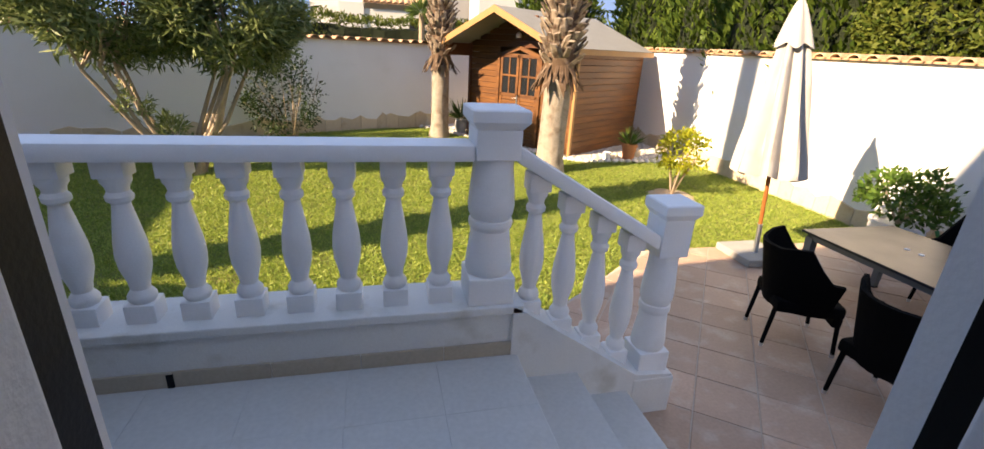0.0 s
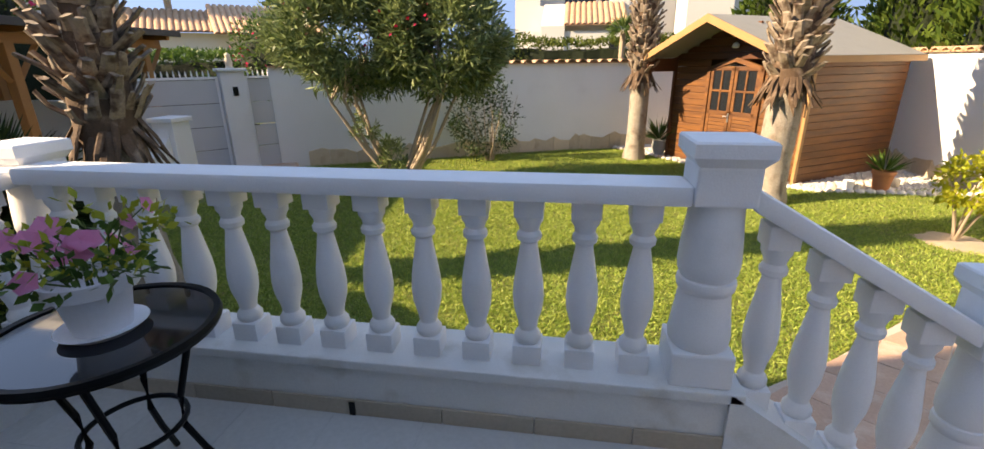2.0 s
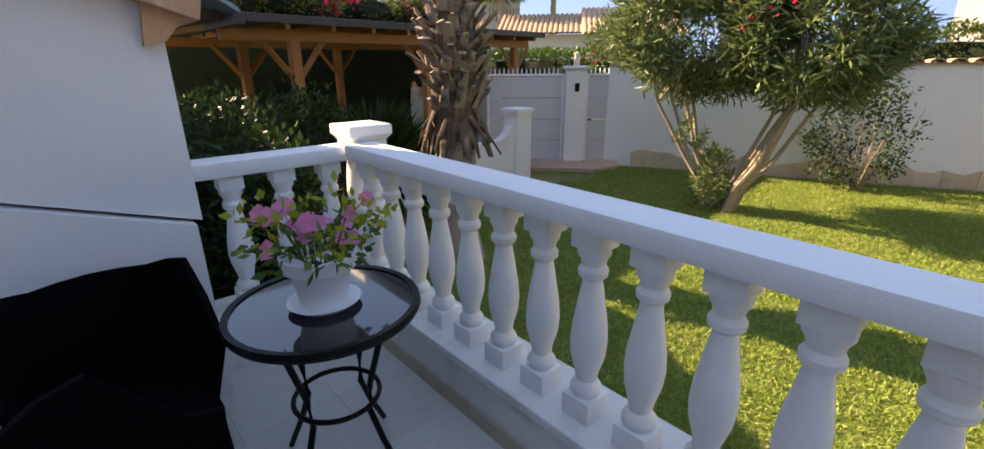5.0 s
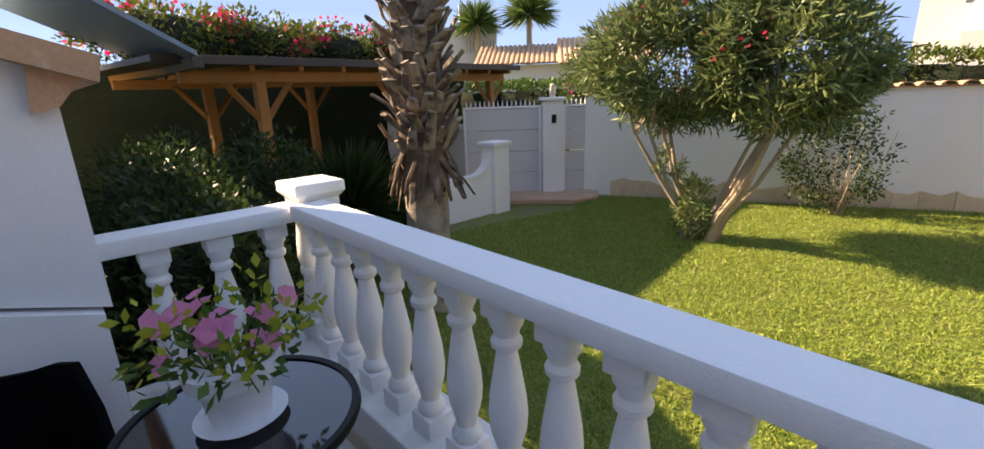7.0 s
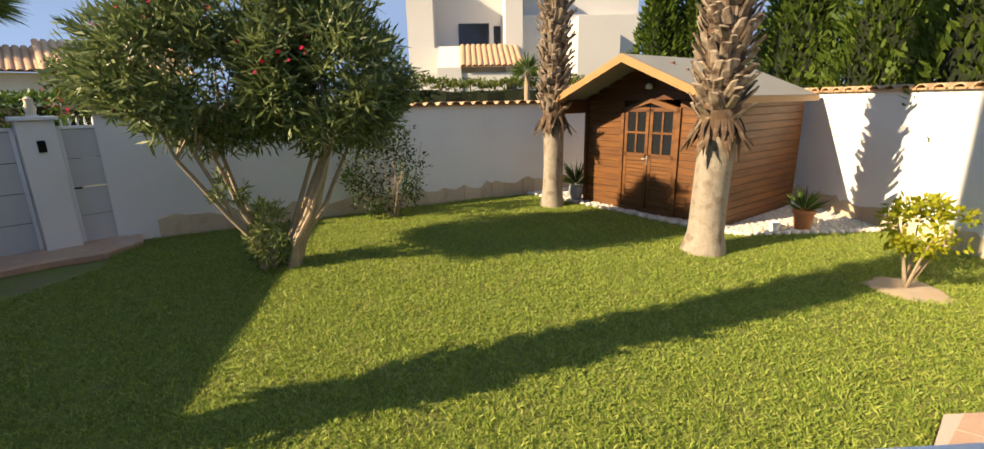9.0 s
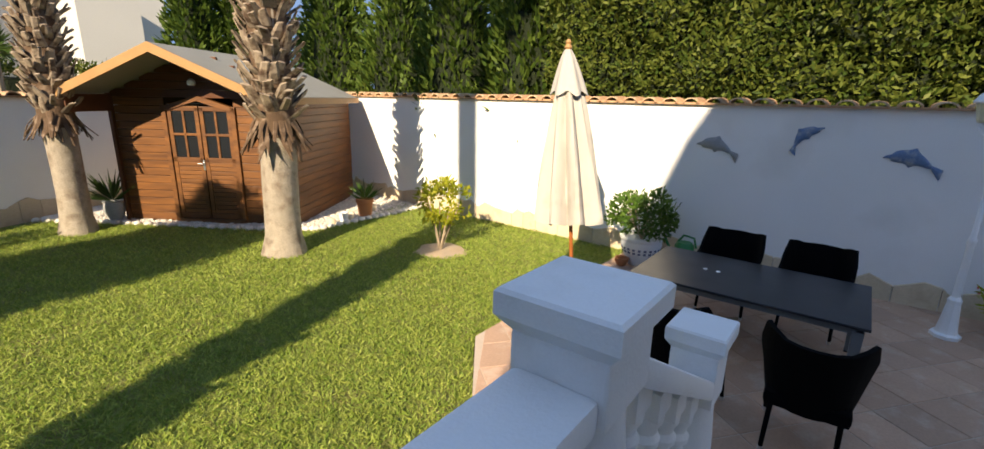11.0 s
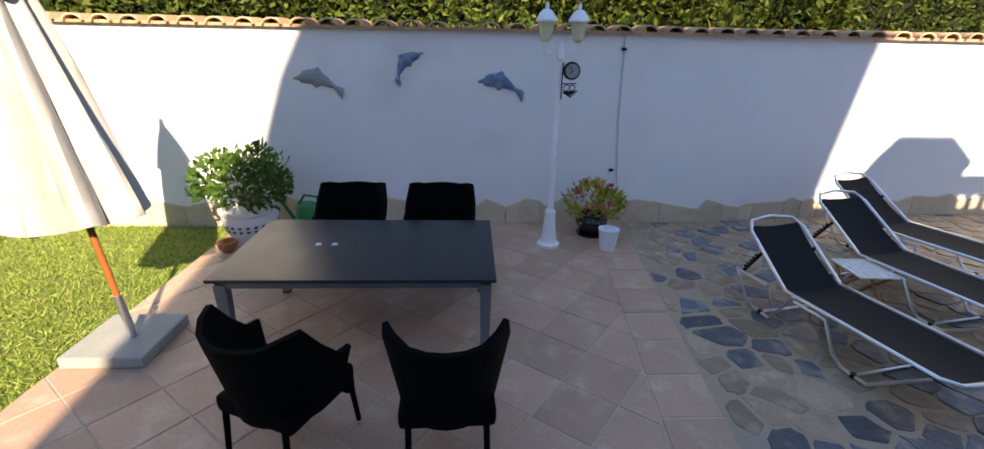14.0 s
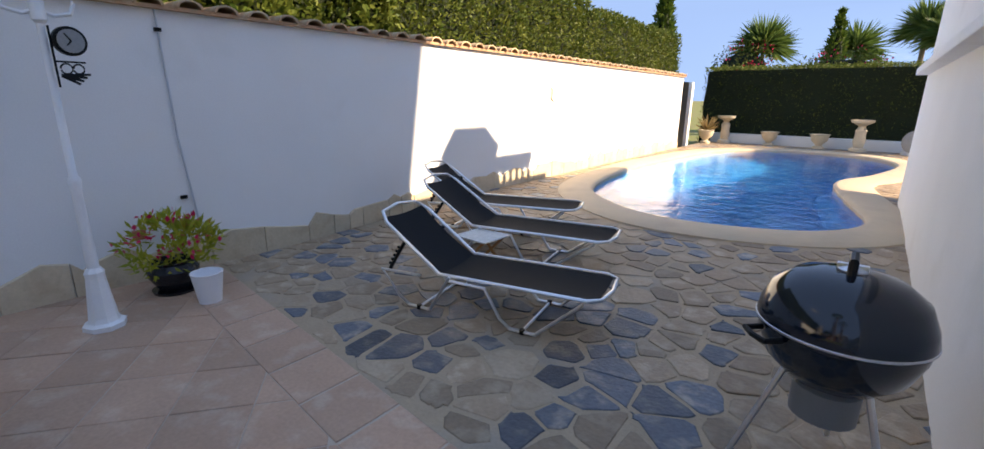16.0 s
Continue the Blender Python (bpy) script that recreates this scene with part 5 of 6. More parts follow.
for i, (x_, y_, r_, h_) in enumerate(((-2.55, 3.45, 0.55, 0.85), (-3.4, 3.45, 0.66, 0.95), (-4.6, 4.55, 0.62, 0.94), (-5.6, 3.7, 0.9, 0.95))):
    mound("shrub", "rounded dark green clipped shrub below the terrace", (x_, y_, -0.1), (r_, r_, h_), 5200, SHRUBLEAF, 0.085, 130 + i)
cyc = fan((-4.95, 5.65, -0.1), 0.75, 1.1, 141, SHRUBLEAF, 40, 30, 0.16, "cycad", "dark feathery cycad under the pergola edge")

# ---- pergola ----
perg = thing("pergola", "timber pergola with a dark membrane roof", "pergola", m=Matrix.Translation((-6.28, 4.55, 0)) @ Matrix.Rotation(0.118, 4, "Z"))
for x_, y_ in ((-0.42, 0.85), (-0.42, 3.5), (-0.42, 6.2), (-2.35, 0.85), (-3.6, 3.5), (-3.6, 6.2)):
    bm = B()
    box(bm, x_ - 0.075, x_ + 0.075, y_ - 0.075, y_ + 0.075, -0.1, 2.50, 0.012)
    ps = part("post", bm, PERGWOOD, perg)
    for s in (-1, 1):
        bm = B()
        tube(bm, [(x_, y_ + s * 0.06, 1.95), (x_, y_ + s * 0.50, 2.50)], 0.05, 4)
        part("brace", bm, PERGWOOD, ps)
for x_ in (-0.42, -3.6):
    bm = B()
    box(bm, x_ - 0.07, x_ + 0.07, -0.2, 6.65, 2.48, 2.64, 0.012)
    part("beam", bm, PERGWOOD, perg)
for i in range(10):
    bm = B()
    box(bm, -3.95, -0.06, -0.15 + i * 0.735, -0.07 + i * 0.735, 2.63, 2.72, 0.006)
    part("rafter", bm, PERGWOOD, perg)
bm = B()
box(bm, -4.2, 0.0, -0.6, 6.8, 2.72, 2.80, 0.01)
part("roof", bm, CANOPYDARK, perg, "dark membrane roof sheet")
bm = B()
box(bm, -0.02, 0.025, -0.6, 6.8, 2.70, 2.815, 0.008)
part("edge_board", bm, CANOPYDARK, perg)
aw = thing("awning", "blue-grey sloping awning roof beside the house", "awning")
bm = B()
quad = [(-4.9, 2.8, 3.5), (-8.4, 2.8, 3.5), (-8.4, 4.35, 2.75), (-5.7, 4.35, 2.75)]
lo, hi = [bm.verts.new(p) for p in quad], [bm.verts.new((x, y, z + 0.06)) for x, y, z in quad]
for i in range(4):
    bm.faces.new((lo[i], lo[(i + 1) % 4], hi[(i + 1) % 4], hi[i]))
bm.faces.new(hi)
bm.faces.new(lo[::-1])
part("sheet", bm, BLUEROOF, aw)
bm = B()
box(bm, -8.4, -5.7, 4.28, 4.40, 2.62, 2.75, 0.01)
part("edge_beam", bm, CANOPYDARK, aw)
# No leaves on the front: the near-black core stands for shade under the pergola.
hedge("hedge", "hedge at the back of the pergola, bare dark core for shade", -12.2, -11.2, 2.0, 13.2, 0, 3.0, 7000, SHRUBLEAF, 0.12, ("z+",), 77, 0.15)
wl_ = thing("wall_lamp", "small amber wall lamp on the house", "lamp", m=Matrix.Translation((-2.85, 2.80, 2.95)))
bm = B()
lathe(bm, [(0.02, 0.0), (0.07, 0.02), (0.09, 0.14), (0.03, 0.2)], 10)
part("shade", bm, LAMPGLASS, wl_)

# ---- gate and low wall ----
gate = thing("gate_wall", "white gate pillar with grey sheet metal gates", "gate", m=Matrix.Translation((-5.55, 11.62, LAWN_Z)) @ Matrix.Rotation(math.atan2(0.78, 0.62) - 0.10, 4, "Z"))
bm = B()
box(bm, -0.85, -0.40, -0.2, 0.2, 0, 2.10, 0.01)
box(bm, -0.90, -0.35, -0.25, 0.25, 2.10, 2.16, 0.01)
part("pillar", bm, WHITE, gate)
bm = B()
box(bm, -0.66, -0.56, -0.225, -0.20, 1.62, 1.80, 0.01)
part("intercom", bm, BLACKMETAL, gate, "dark intercom box")
bm = B()
lathe(bm, [(0.09, 0), (0.06, 0.04), (0.08, 0.12), (0.05, 0.2), (0.06, 0.26), (0.01, 0.3)], 10, (-0.62, 0, 2.16))
part("finial", bm, STATUE, gate, "small stone ornament", smooth=True)
for x0, x1 in ((-0.38, 0.42), (-2.6, -0.87)):
    bm = B()
    box(bm, x0, x0 + 0.05, -0.03, 0.03, 0.05, 2.0, 0.004)
    box(bm, x1 - 0.05, x1, -0.03, 0.03, 0.05, 2.0, 0.004)
    box(bm, x0, x1, -0.03, 0.03, 1.95, 2.0, 0.004)
    gl = part("gate_leaf", bm, LAMPWHITE, gate, "white framed grey sheet gate leaf")
    for k in range(4):
        bm = B()
        box(bm, x0 + 0.05, x1 - 0.05, -0.012, 0.012, 0.07 + k * 0.47, 0.53 + k * 0.47, 0.008)
        part("panel", bm, GATEGREY, gl)
    k = x0 + 0.08
    while k < x1 - 0.05:
        bm = B()
        lathe(bm, [(0.012, 2.0), (0.018, 2.05), (0.002, 2.13)], 6, (k, 0, 0))
        part("spike", bm, LAMPWHITE, gl)
        k += 0.10
bm = B()
tube(bm, [(-0.33, -0.04, 1.0), (-0.33, -0.09, 1.0), (-0.24, -0.09, 1.0)], 0.012)
part("handle", bm, BLACKMETAL, gate, "dark gate handle")
bm = B()
prism(bm, [(-0.95, -0.9), (-0.3, -1.05), (0.3, -0.7), (0.5, 0.3), (-2.6, 0.3), (-2.6, -0.9)], -0.02, 0.09, 0.03, 0.02)
part("threshold", bm, TILE, gate, "terracotta tiled threshold")
low = thing("low_wall", "low white garden wall with a swept top and end pillar", "wall")
bm = B()
box(bm, -6.11, -5.71, 9.10, 9.50, -0.12, 1.22, 0.01)
box(bm, -6.15, -5.67, 9.06, 9.54, 1.22, 1.30, 0.01)
part("pillar", bm, WHITE, low)
bm = B()
prof = [(9.1, 1.15)] + [(9.05 - 0.45 * (1 - math.cos(a)), 0.70 + 0.45 * (1 - math.sin(a))) for a in (0.1, 0.4, 0.8, 1.2, 1.57)] + [(6.2, 0.70), (6.2, -0.12), (9.1, -0.12)]
f, b = [bm.verts.new((-6.01, y + 0.05, z)) for y, z in prof], [bm.verts.new((-5.81, y + 0.05, z)) for y, z in prof]
for i in range(len(prof)):
    j = (i + 1) % len(prof)
    bm.faces.new((f[i], f[j], b[j], b[i]))
bm.faces.new(f)
bm.faces.new(b[::-1])
part("wall", bm, WHITE, low)
wall_block("wall_west_garden", "white boundary wall beyond the gate", -12.0, -7.6, 10.2, 10.4, -0.2, 1.5)

# ---- far houses ----


def house(name, label, m, w, d, h, roof=None):
    t = thing(name, label, "house", m=m)
    bm = B()
    box(bm, 0, w, 0, d, 0, h)
    part("wall", bm, FARWHITE, t)
    return t


def window(parent, x0, x1, y, z0, z1):
    bm = B()
    box(bm, x0, x1, y - 0.03, y + 0.02, z0, z1)
    wn_ = part("window", bm, DARKGLASS, parent)
    bm = B()
    box(bm, x0 - 0.08, x1 + 0.08, y - 0.10, y, z0 - 0.10, z0, 0.01)
    part("sill", bm, FARWHITE, wn_)


def tiled_slope(parent, x0, x1, y0, y1, z0, z1):
    """A slope of barrel tiles rising from y0 to y1."""
    bm = B()
    k = x0
    L = math.hypot(y1 - y0, z1 - z0)
    while k < x1 - 0.1:
        t = bmesh.new()
        rows = []
        for yy, zz in ((y0, z0), (y1, z1)):
            rows.append([t.verts.new((k + 0.14 - 0.13 * math.cos(math.pi * i / 5), yy, zz + 0.11 * math.sin(math.pi * i / 5))) for i in range(6)])
        for i in range(5):
            t.faces.new((rows[0][i], rows[0][i + 1], rows[1][i + 1], rows[1][i]))
        join(bm, t)
        k += 0.28
    vs = [bm.verts.new(p) for p in ((x0, y0, z0), (x1, y0, z0), (x1, y1, z1), (x0, y1, z1))]
    bm.faces.new(vs)
    return tagged(part("roof", bm, ROOFTILE, parent, "clay tile roof slope"), kind="stuff")


h1 = house("neighbour_house", "white two storey neighbouring house with clay porch roof", Matrix.Translation((-2.2, 30, 0)), 1.35, 6, 9.0)
for x0, x1, y0, y1, z1, nm in ((1.35, 5.1, 1.6, 6.0, 9.2, "wall"), (1.35, 5.1, 0.0, 1.6, 4.95, "balcony"), (5.1, 6.0, -0.3, 3.0, 9.0, "pillar"), (6.0, 12.5, 0.6, 6.0, 6.6, "wall"), (8.5, 10.6, -2.2, 0.6, 6.1, "wall"), (1.2, 5.6, -2.9, -2.7, 3.5, "porch_wall")):
    bm = B()
    box(bm, x0, x1, y0, y1, 0, z1)
    part(nm, bm, FARWHITE, h1)
window(h1, 2.65, 4.35, 1.6, 5.15, 6.35)
window(h1, 4.6, 5.0, 1.6, 5.15, 6.2)
window(h1, 4.9, 5.4, -2.9, 1.9, 3.2)
tiled_slope(h1, 2.7, 5.75, -3.1, -0.1, 3.75, 5.0)
bm = B()
f = [bm.verts.new((1.6, y, z)) for y, z in ((-3.0, 0), (-3.0, 3.75), (-0.1, 5.0), (-0.1, 0))]
b = [bm.verts.new((2.75, y, z)) for y, z in ((-3.0, 0), (-3.0, 3.75), (-0.1, 5.0), (-0.1, 0))]
for i in range(4):
    bm.faces.new((f[i], f[(i + 1) % 4], b[(i + 1) % 4], b[i]))
bm.faces.new(f)
bm.faces.new(b[::-1])
part("gable", bm, FARWHITE, h1)
bm = B()
box(bm, 6.2, 12.6, 1.2, 6.0, 6.6, 8.0)
part("upper_wall", bm, FARWHITE, h1)
bm = B()
box(bm, 6.0, 12.8, 0.9, 6.2, 8.0, 8.25, 0.02)
part("roof_edge", bm, BLUEROOF, h1, "blue glazed tile roof edge")
bm = B()
box(bm, -3.0, 2.2, -8.2, -8.0, 3.15, 3.25)
box(bm, -3.0, 2.2, -8.2, -6.0, 3.25, 3.29)
tagged(link_mesh("yellow_awning", bm, YELLOW), "yellow cloth awning beyond the garden wall", "awning")
h2 = house("neighbour_house", "white neighbouring house with roof terrace railing", Matrix.Translation((-27.5, 19.5, 0)) @ Matrix.Rotation(0.95, 4, "Z"), 8, 5, 6.3)
bm = B()
box(bm, 5.6, 6.4, -0.3, 0.4, 6.0, 7.6)
part("chimney", bm, FARWHITE, h2)
for i in range(9):
    bm = B()
    box(bm, 6.0 + i * 0.22, 6.03 + i * 0.22, -0.1, -0.07, 4.7, 5.5)
    part("railing_bar", bm, BLACKMETAL, h2)
h3 = house("neighbour_house", "low neighbouring house with clay tile roof", Matrix.Translation((-19.5, 21.5, 0)) @ Matrix.Rotation(0.7, 4, "Z"), 9, 5, 3.6)
tiled_slope(h3, -0.4, 4.6, -0.5, 3.0, 3.6, 4.8)
tiled_slope(h3, 4.2, 9.4, -1.2, 3.0, 3.5, 5.1)


# ---- patio furniture ----
def loft(bm, rows):
    """A skin over rows of points, given thickness by the caller."""
    vs = [[bm.verts.new(p) for p in r] for r in rows]
    for a, b in zip(vs, vs[1:]):
        for i in range(len(a) - 1):
            bm.faces.new((a[i], a[i + 1], b[i + 1], b[i]))
    return bm


def shell(bm, rows, th):
    loft(bm, rows)
    bmesh.ops.recalc_face_normals(bm, faces=bm.faces)
    bmesh.ops.solidify(bm, geom=bm.faces[:], thickness=th)
    return bm


def wicker_chair(m, label, group):
    """A woven tub chair facing +x: wrap-round shell, cushion-thick seat, four legs with pale feet."""
    c = thing("wicker_chair", label, "chair", group, m)
    rows = []
    for k in range(6):
        v = k / 5
        row = []
        for i in range(15):
            a = radians(-118 + 236 * i / 14)
            back = math.cos(a)
            flare = 0.245 + 0.055 * v
            x = -flare * math.cos(a) * 1.02 + 0.02 - 0.05 * v * max(back, 0)
            y = (flare + 0.02 * v) * math.sin(a) if abs(math.degrees(a)) < 90 else math.copysign(flare + 0.02 * v, a)
            wing = max(0.0, min(1.0, (back + 0.25) / 0.6))
            corner = math.exp(-((abs(math.degrees(a)) - 62) / 16) ** 2)
            top = 0.63 + 0.20 * wing ** 1.3 + 0.05 * corner
            z = 0.33 + (top - 0.33) * v
            row.append((x, y, z))
        rows.append(row)
    part("backrest", shell(B(), rows, 0.028), WICKER, c, smooth=True)
    bm = B()
    box(bm, -0.22, 0.27, -0.24, 0.24, 0.33, 0.43, 0.03)
    part("seat", bm, WICKER, c, smooth=True)
    bm = B()
    box(bm, 0.20, 0.265, -0.235, 0.235, 0.26, 0.34, 0.012)
    part("apron", bm, WICKER, c)
    for x_, y_ in ((-0.20, -0.19), (-0.20, 0.19), (0.23, -0.22), (0.23, 0.22)):
        bm = B()
        tube(bm, [(x_ * 1.02, y_, 0.36), (x_ * 1.18, y_ * 1.05, 0.025)], 0.018, 8, 0.015)
        lg = part("leg", bm, WICKER, c)
        bm = B()
        lathe(bm, [(0.016, 0), (0.017, 0.028)], 10, (x_ * 1.18, y_ * 1.05, 0))
        part("foot_cap", bm, ALU, lg, "pale metal foot cap")
    return c


G1 = "black wicker chairs"
LBL = "black woven wicker armchair at the patio table"
wicker_chair(pose(4.22, 3.37, 0, 0, 0, 2), LBL, G1)
wicker_chair(pose(4.25, 4.22, 0, 0, 0, -24), "black woven wicker armchair pulled askew from the patio table", G1)
wicker_chair(pose(6.32, 4.32, 0, 0, 0, 180), LBL, G1)
wicker_chair(pose(6.32, 3.52, 0, 0, 0, 178), LBL, G1)
wicker_chair(pose(-0.96, 2.44, TERR, 0, 0, 4), "black woven wicker armchair on the terrace by the wall", G1)
wicker_chair(pose(-0.09, 2.45, TERR, 0, 0, 82), "black woven wicker armchair on the terrace beside the round table", G1)

tab = thing("dining_table", "long dark topped patio dining table with grey metal legs", "table", m=Matrix.Translation((5.50, 4.01, 0)))
bm = B()
box(bm, -0.56, 0.56, -0.93, 0.93, 0.632, 0.655, 0.004)
part("tabletop", bm, TABLETOP, tab, "dark smooth tabletop")
bm = B()
for x0, x1, y0, y1 in ((-0.52, -0.48, -0.89, 0.89), (0.48, 0.52, -0.89, 0.89), (-0.52, 0.52, -0.89, -0.85), (-0.52, 0.52, 0.85, 0.89)):
    box(bm, x0, x1, y0, y1, 0.575, 0.632)
part("frame", bm, GREYMETAL, tab)
for x_ in (-0.49, 0.49):
    for y_ in (-0.86, 0.86):
        bm = B()
        t = bmesh.new()
        bmesh.ops.create_cube(t, size=1)
        for v in t.verts:
            w_ = 0.038 if v.co.z > 0 else 0.028
            v.co = Vector((x_ + 2 * v.co.x * w_, y_ + 2 * v.co.y * w_, 0.60 if v.co.z > 0 else 0.012))
        join(bm, t)
        lg = part("leg", bm, GREYMETAL, tab)
        bm = B()
        box(bm, x_ - 0.03, x_ + 0.03, y_ - 0.03, y_ + 0.03, 0.0, 0.014)
        part("foot", bm, BLACKMETAL, lg)
for y_ in (0.38, 0.26):
    bm = B()
    lathe(bm, [(0.022, 0.655), (0.022, 0.660)], 10, (0.02, y_, 0))
    part("hole_cap", bm, LAMPWHITE, tab, "small pale cap in the tabletop")

# parasol, closed, on its slab
umb = thing("parasol", "closed cream cloth parasol on a varnished wooden pole", "parasol", m=Matrix.Translation((5.19, 5.65, 0)))
lean = Vector((-0.018, 0.078, 1))
bm = B()
box(bm, -0.26, 0.30, -0.21, 0.34, 0.0, 0.085, 0.012)
part("base_slab", bm, CONCRETE, umb, "grey concrete base slab")
bm = B()
tube(bm, [lean * 0.08, lean * 0.42], 0.028, 12)
part("sleeve", bm, ALU, umb, "steel pole sleeve")
bm = B()
tube(bm, [lean * 0.3, lean * 2.75], 0.021, 12)
part("pole", bm, POLEWOOD, umb)
bm = B()
nf = 64
rings = []
for i in range(22):
    v = i / 21
    z = 1.02 + (2.46 - 1.02) * v
    ring = []
    for k in range(nf):
        a = 2 * math.pi * k / nf
        fold = 0.5 + 0.5 * math.cos(8 * a + 1.6 * v)
        rr = (0.285 * (1 - v) ** 0.75 + 0.10) * (0.58 + 0.42 * fold ** 0.7) + 0.012 * math.sin(3 * a + 5 * v)
        zz = z - 0.05 * (1 - fold) * (1 - v) + 0.02 * math.sin(2 * a)
        c_ = lean * zz
        ring.append(bm.verts.new((c_.x + rr * math.cos(a) - 0.02 * (1 - v), c_.y + rr * math.sin(a), zz)))
    rings.append(ring)
for a, b in zip(rings, rings[1:]):
    for k in range(nf):
        bm.faces.new((a[k], a[(k + 1) % nf], b[(k + 1) % nf], b[k]))
part("canopy", bm, FABRIC, umb, "folded cream cloth in long pleats", smooth=True)
bm = B()
rings = []
for i in range(9):
    v = i / 8
    z = 2.33 + 0.40 * v
    ring = []
    for k in range(nf):
        a = 2 * math.pi * k / nf
        fold = 0.5 + 0.5 * math.cos(6 * a + 0.7)
        rr = (0.165 * (1 - v) ** 0.8 + 0.035) * (0.78 + 0.22 * fold)
        zz = z - 0.05 * fold * (1 - v)
        c_ = lean * zz
        ring.append(bm.verts.new((c_.x + rr * math.cos(a), c_.y + rr * math.sin(a), zz)))
    rings.append(ring)
for a, b in zip(rings, rings[1:]):
    for k in range(nf):
        bm.faces.new((a[k], a[(k + 1) % nf], b[(k + 1) % nf], b[k]))
bm.faces.new(rings[-1])
part("top_flounce", bm, FABRIC, umb, smooth=True)
bm = B()
c_ = lean * 2.73
lathe(bm, [(0.03, 0), (0.04, 0.02), (0.025, 0.05), (0.032, 0.07), (0.012, 0.10)], 12, tuple(c_))
part("finial", bm, PINE, umb, "turned wooden finial", smooth=True)
bm = B()
box(bm, -0.07, 0.05, 0.03, 0.13, 1.02, 1.06, 0.01)
part("runner", bm, BLACKMETAL, umb)

# lamp post with two lanterns and a garden clock
lp = thing("lamp_post", "white cast metal garden lamp post with two lanterns", "lamp post", m=Matrix.Translation((7.03, 2.38, 0)))
bm = B()
lathe(bm, [(0.125, 0), (0.125, 0.035), (0.095, 0.05), (0.085, 0.08), (0.055, 0.36), (0.058, 0.40), (0.042, 0.43)], 8)
part("base", bm, LAMPWHITE, lp)
bm = B()
lathe(bm, [(0.035, 0.42), (0.028, 0.95), (0.036, 1.0), (0.036, 1.03), (0.022, 1.05), (0.02, 1.95), (0.038, 1.97), (0.038, 2.07), (0.02, 2.12)], 12)
part("shaft", bm, LAMPWHITE, lp, smooth=True)
for s in (-1, 1):
    bm = B()
    tube(bm, [(0, 0, 2.03), (0, s * 0.07, 2.0), (0, s * 0.15, 2.02), (0, s * 0.17, 2.08), (0, s * 0.155, 2.13)], 0.012, 8)
    arm = part("arm", bm, LAMPWHITE, lp)
    bm = B()
    lathe(bm, [(0.035, 2.12), (0.05, 2.14), (0.075, 2.27), (0.08, 2.30)], 8, (0, s * 0.155, 0))
    part("lantern_glass", bm, LAMPGLASS, arm, "yellowed lantern glass")
    bm = B()
    lathe(bm, [(0.10, 2.295), (0.105, 2.31), (0.07, 2.37), (0.04, 2.40), (0.015, 2.41), (0.02, 2.44), (0.004, 2.47)], 12, (0, s * 0.155, 0))
    part("lantern_cap", bm, LAMPWHITE, arm, smooth=True)
clock = thing("garden_clock", "black framed round garden clock on a scrolled bracket", "clock", m=Matrix.Translation((6.99, 2.27, 1.86)) @ Matrix.Rotation(radians(8), 4, "Z"))
bm = B()
t = bmesh.new()
lathe(t, [(0.078, -0.022), (0.085, -0.015), (0.085, 0.015), (0.078, 0.022)], 24)
join(bm, t, Matrix.Rotation(math.pi / 2, 4, "Y"))
part("rim", bm, BLACKMETAL, clock, smooth=True)
bm = B()
t = bmesh.new()
lathe(t, [(0.068, -0.026), (0.068, -0.018)], 24)
join(bm, t, Matrix.Rotation(math.pi / 2, 4, "Y"))
part("dial", bm, GREYRELIEF, clock, "grey dial")
for a, L in ((0.6, 0.05), (2.4, 0.035)):
    bm = B()
    tube(bm, [(-0.028, 0, 0), (-0.028, L * math.sin(a), L * math.cos(a))], 0.004, 5)
    part("pointer", bm, BLACKMETAL, clock)
bm = B()
tube(bm, [(0, 0.09, 0.08), (0, 0.09, -0.27)], 0.006, 6)
tube(bm, [(0, 0.09, -0.12), (0, -0.06, -0.12)], 0.006, 6)
for cy_, cz_, r_ in ((0.04, -0.16, 0.03), (-0.02, -0.16, 0.028)):
    tube(bm, [(0, cy_ + r_ * math.cos(a * 0.6), cz_ + r_ * math.sin(a * 0.6)) for a in range(11)], 0.005, 5)
for k in range(4):
    tube(bm, [(0, 0.07, -0.2), (-0.01, -0.01 - 0.02 * k, -0.19 - 0.02 * (3 - k))], 0.012, 6, 0.008)
part("bracket", bm, BLACKMETAL, clock, "scrolled iron bracket")
cab = thing("wall_cable", "thin white cable clipped down the garden wall", "cable")
bm = B()
tube(bm, [(WALL_X - 0.012, 1.53, 2.22), (WALL_X - 0.012, 1.50, 1.2), (WALL_X - 0.012, 1.43, 0.42)], 0.008, 6)
part("cable", bm, GATEGREY, cab)
for z_ in (2.05, 0.66):
    bm = B()
    box(bm, WALL_X - 0.026, WALL_X - 0.001, 1.50, 1.55, z_, z_ + 0.03)
    part("clip", bm, BLACKMETAL, cab)
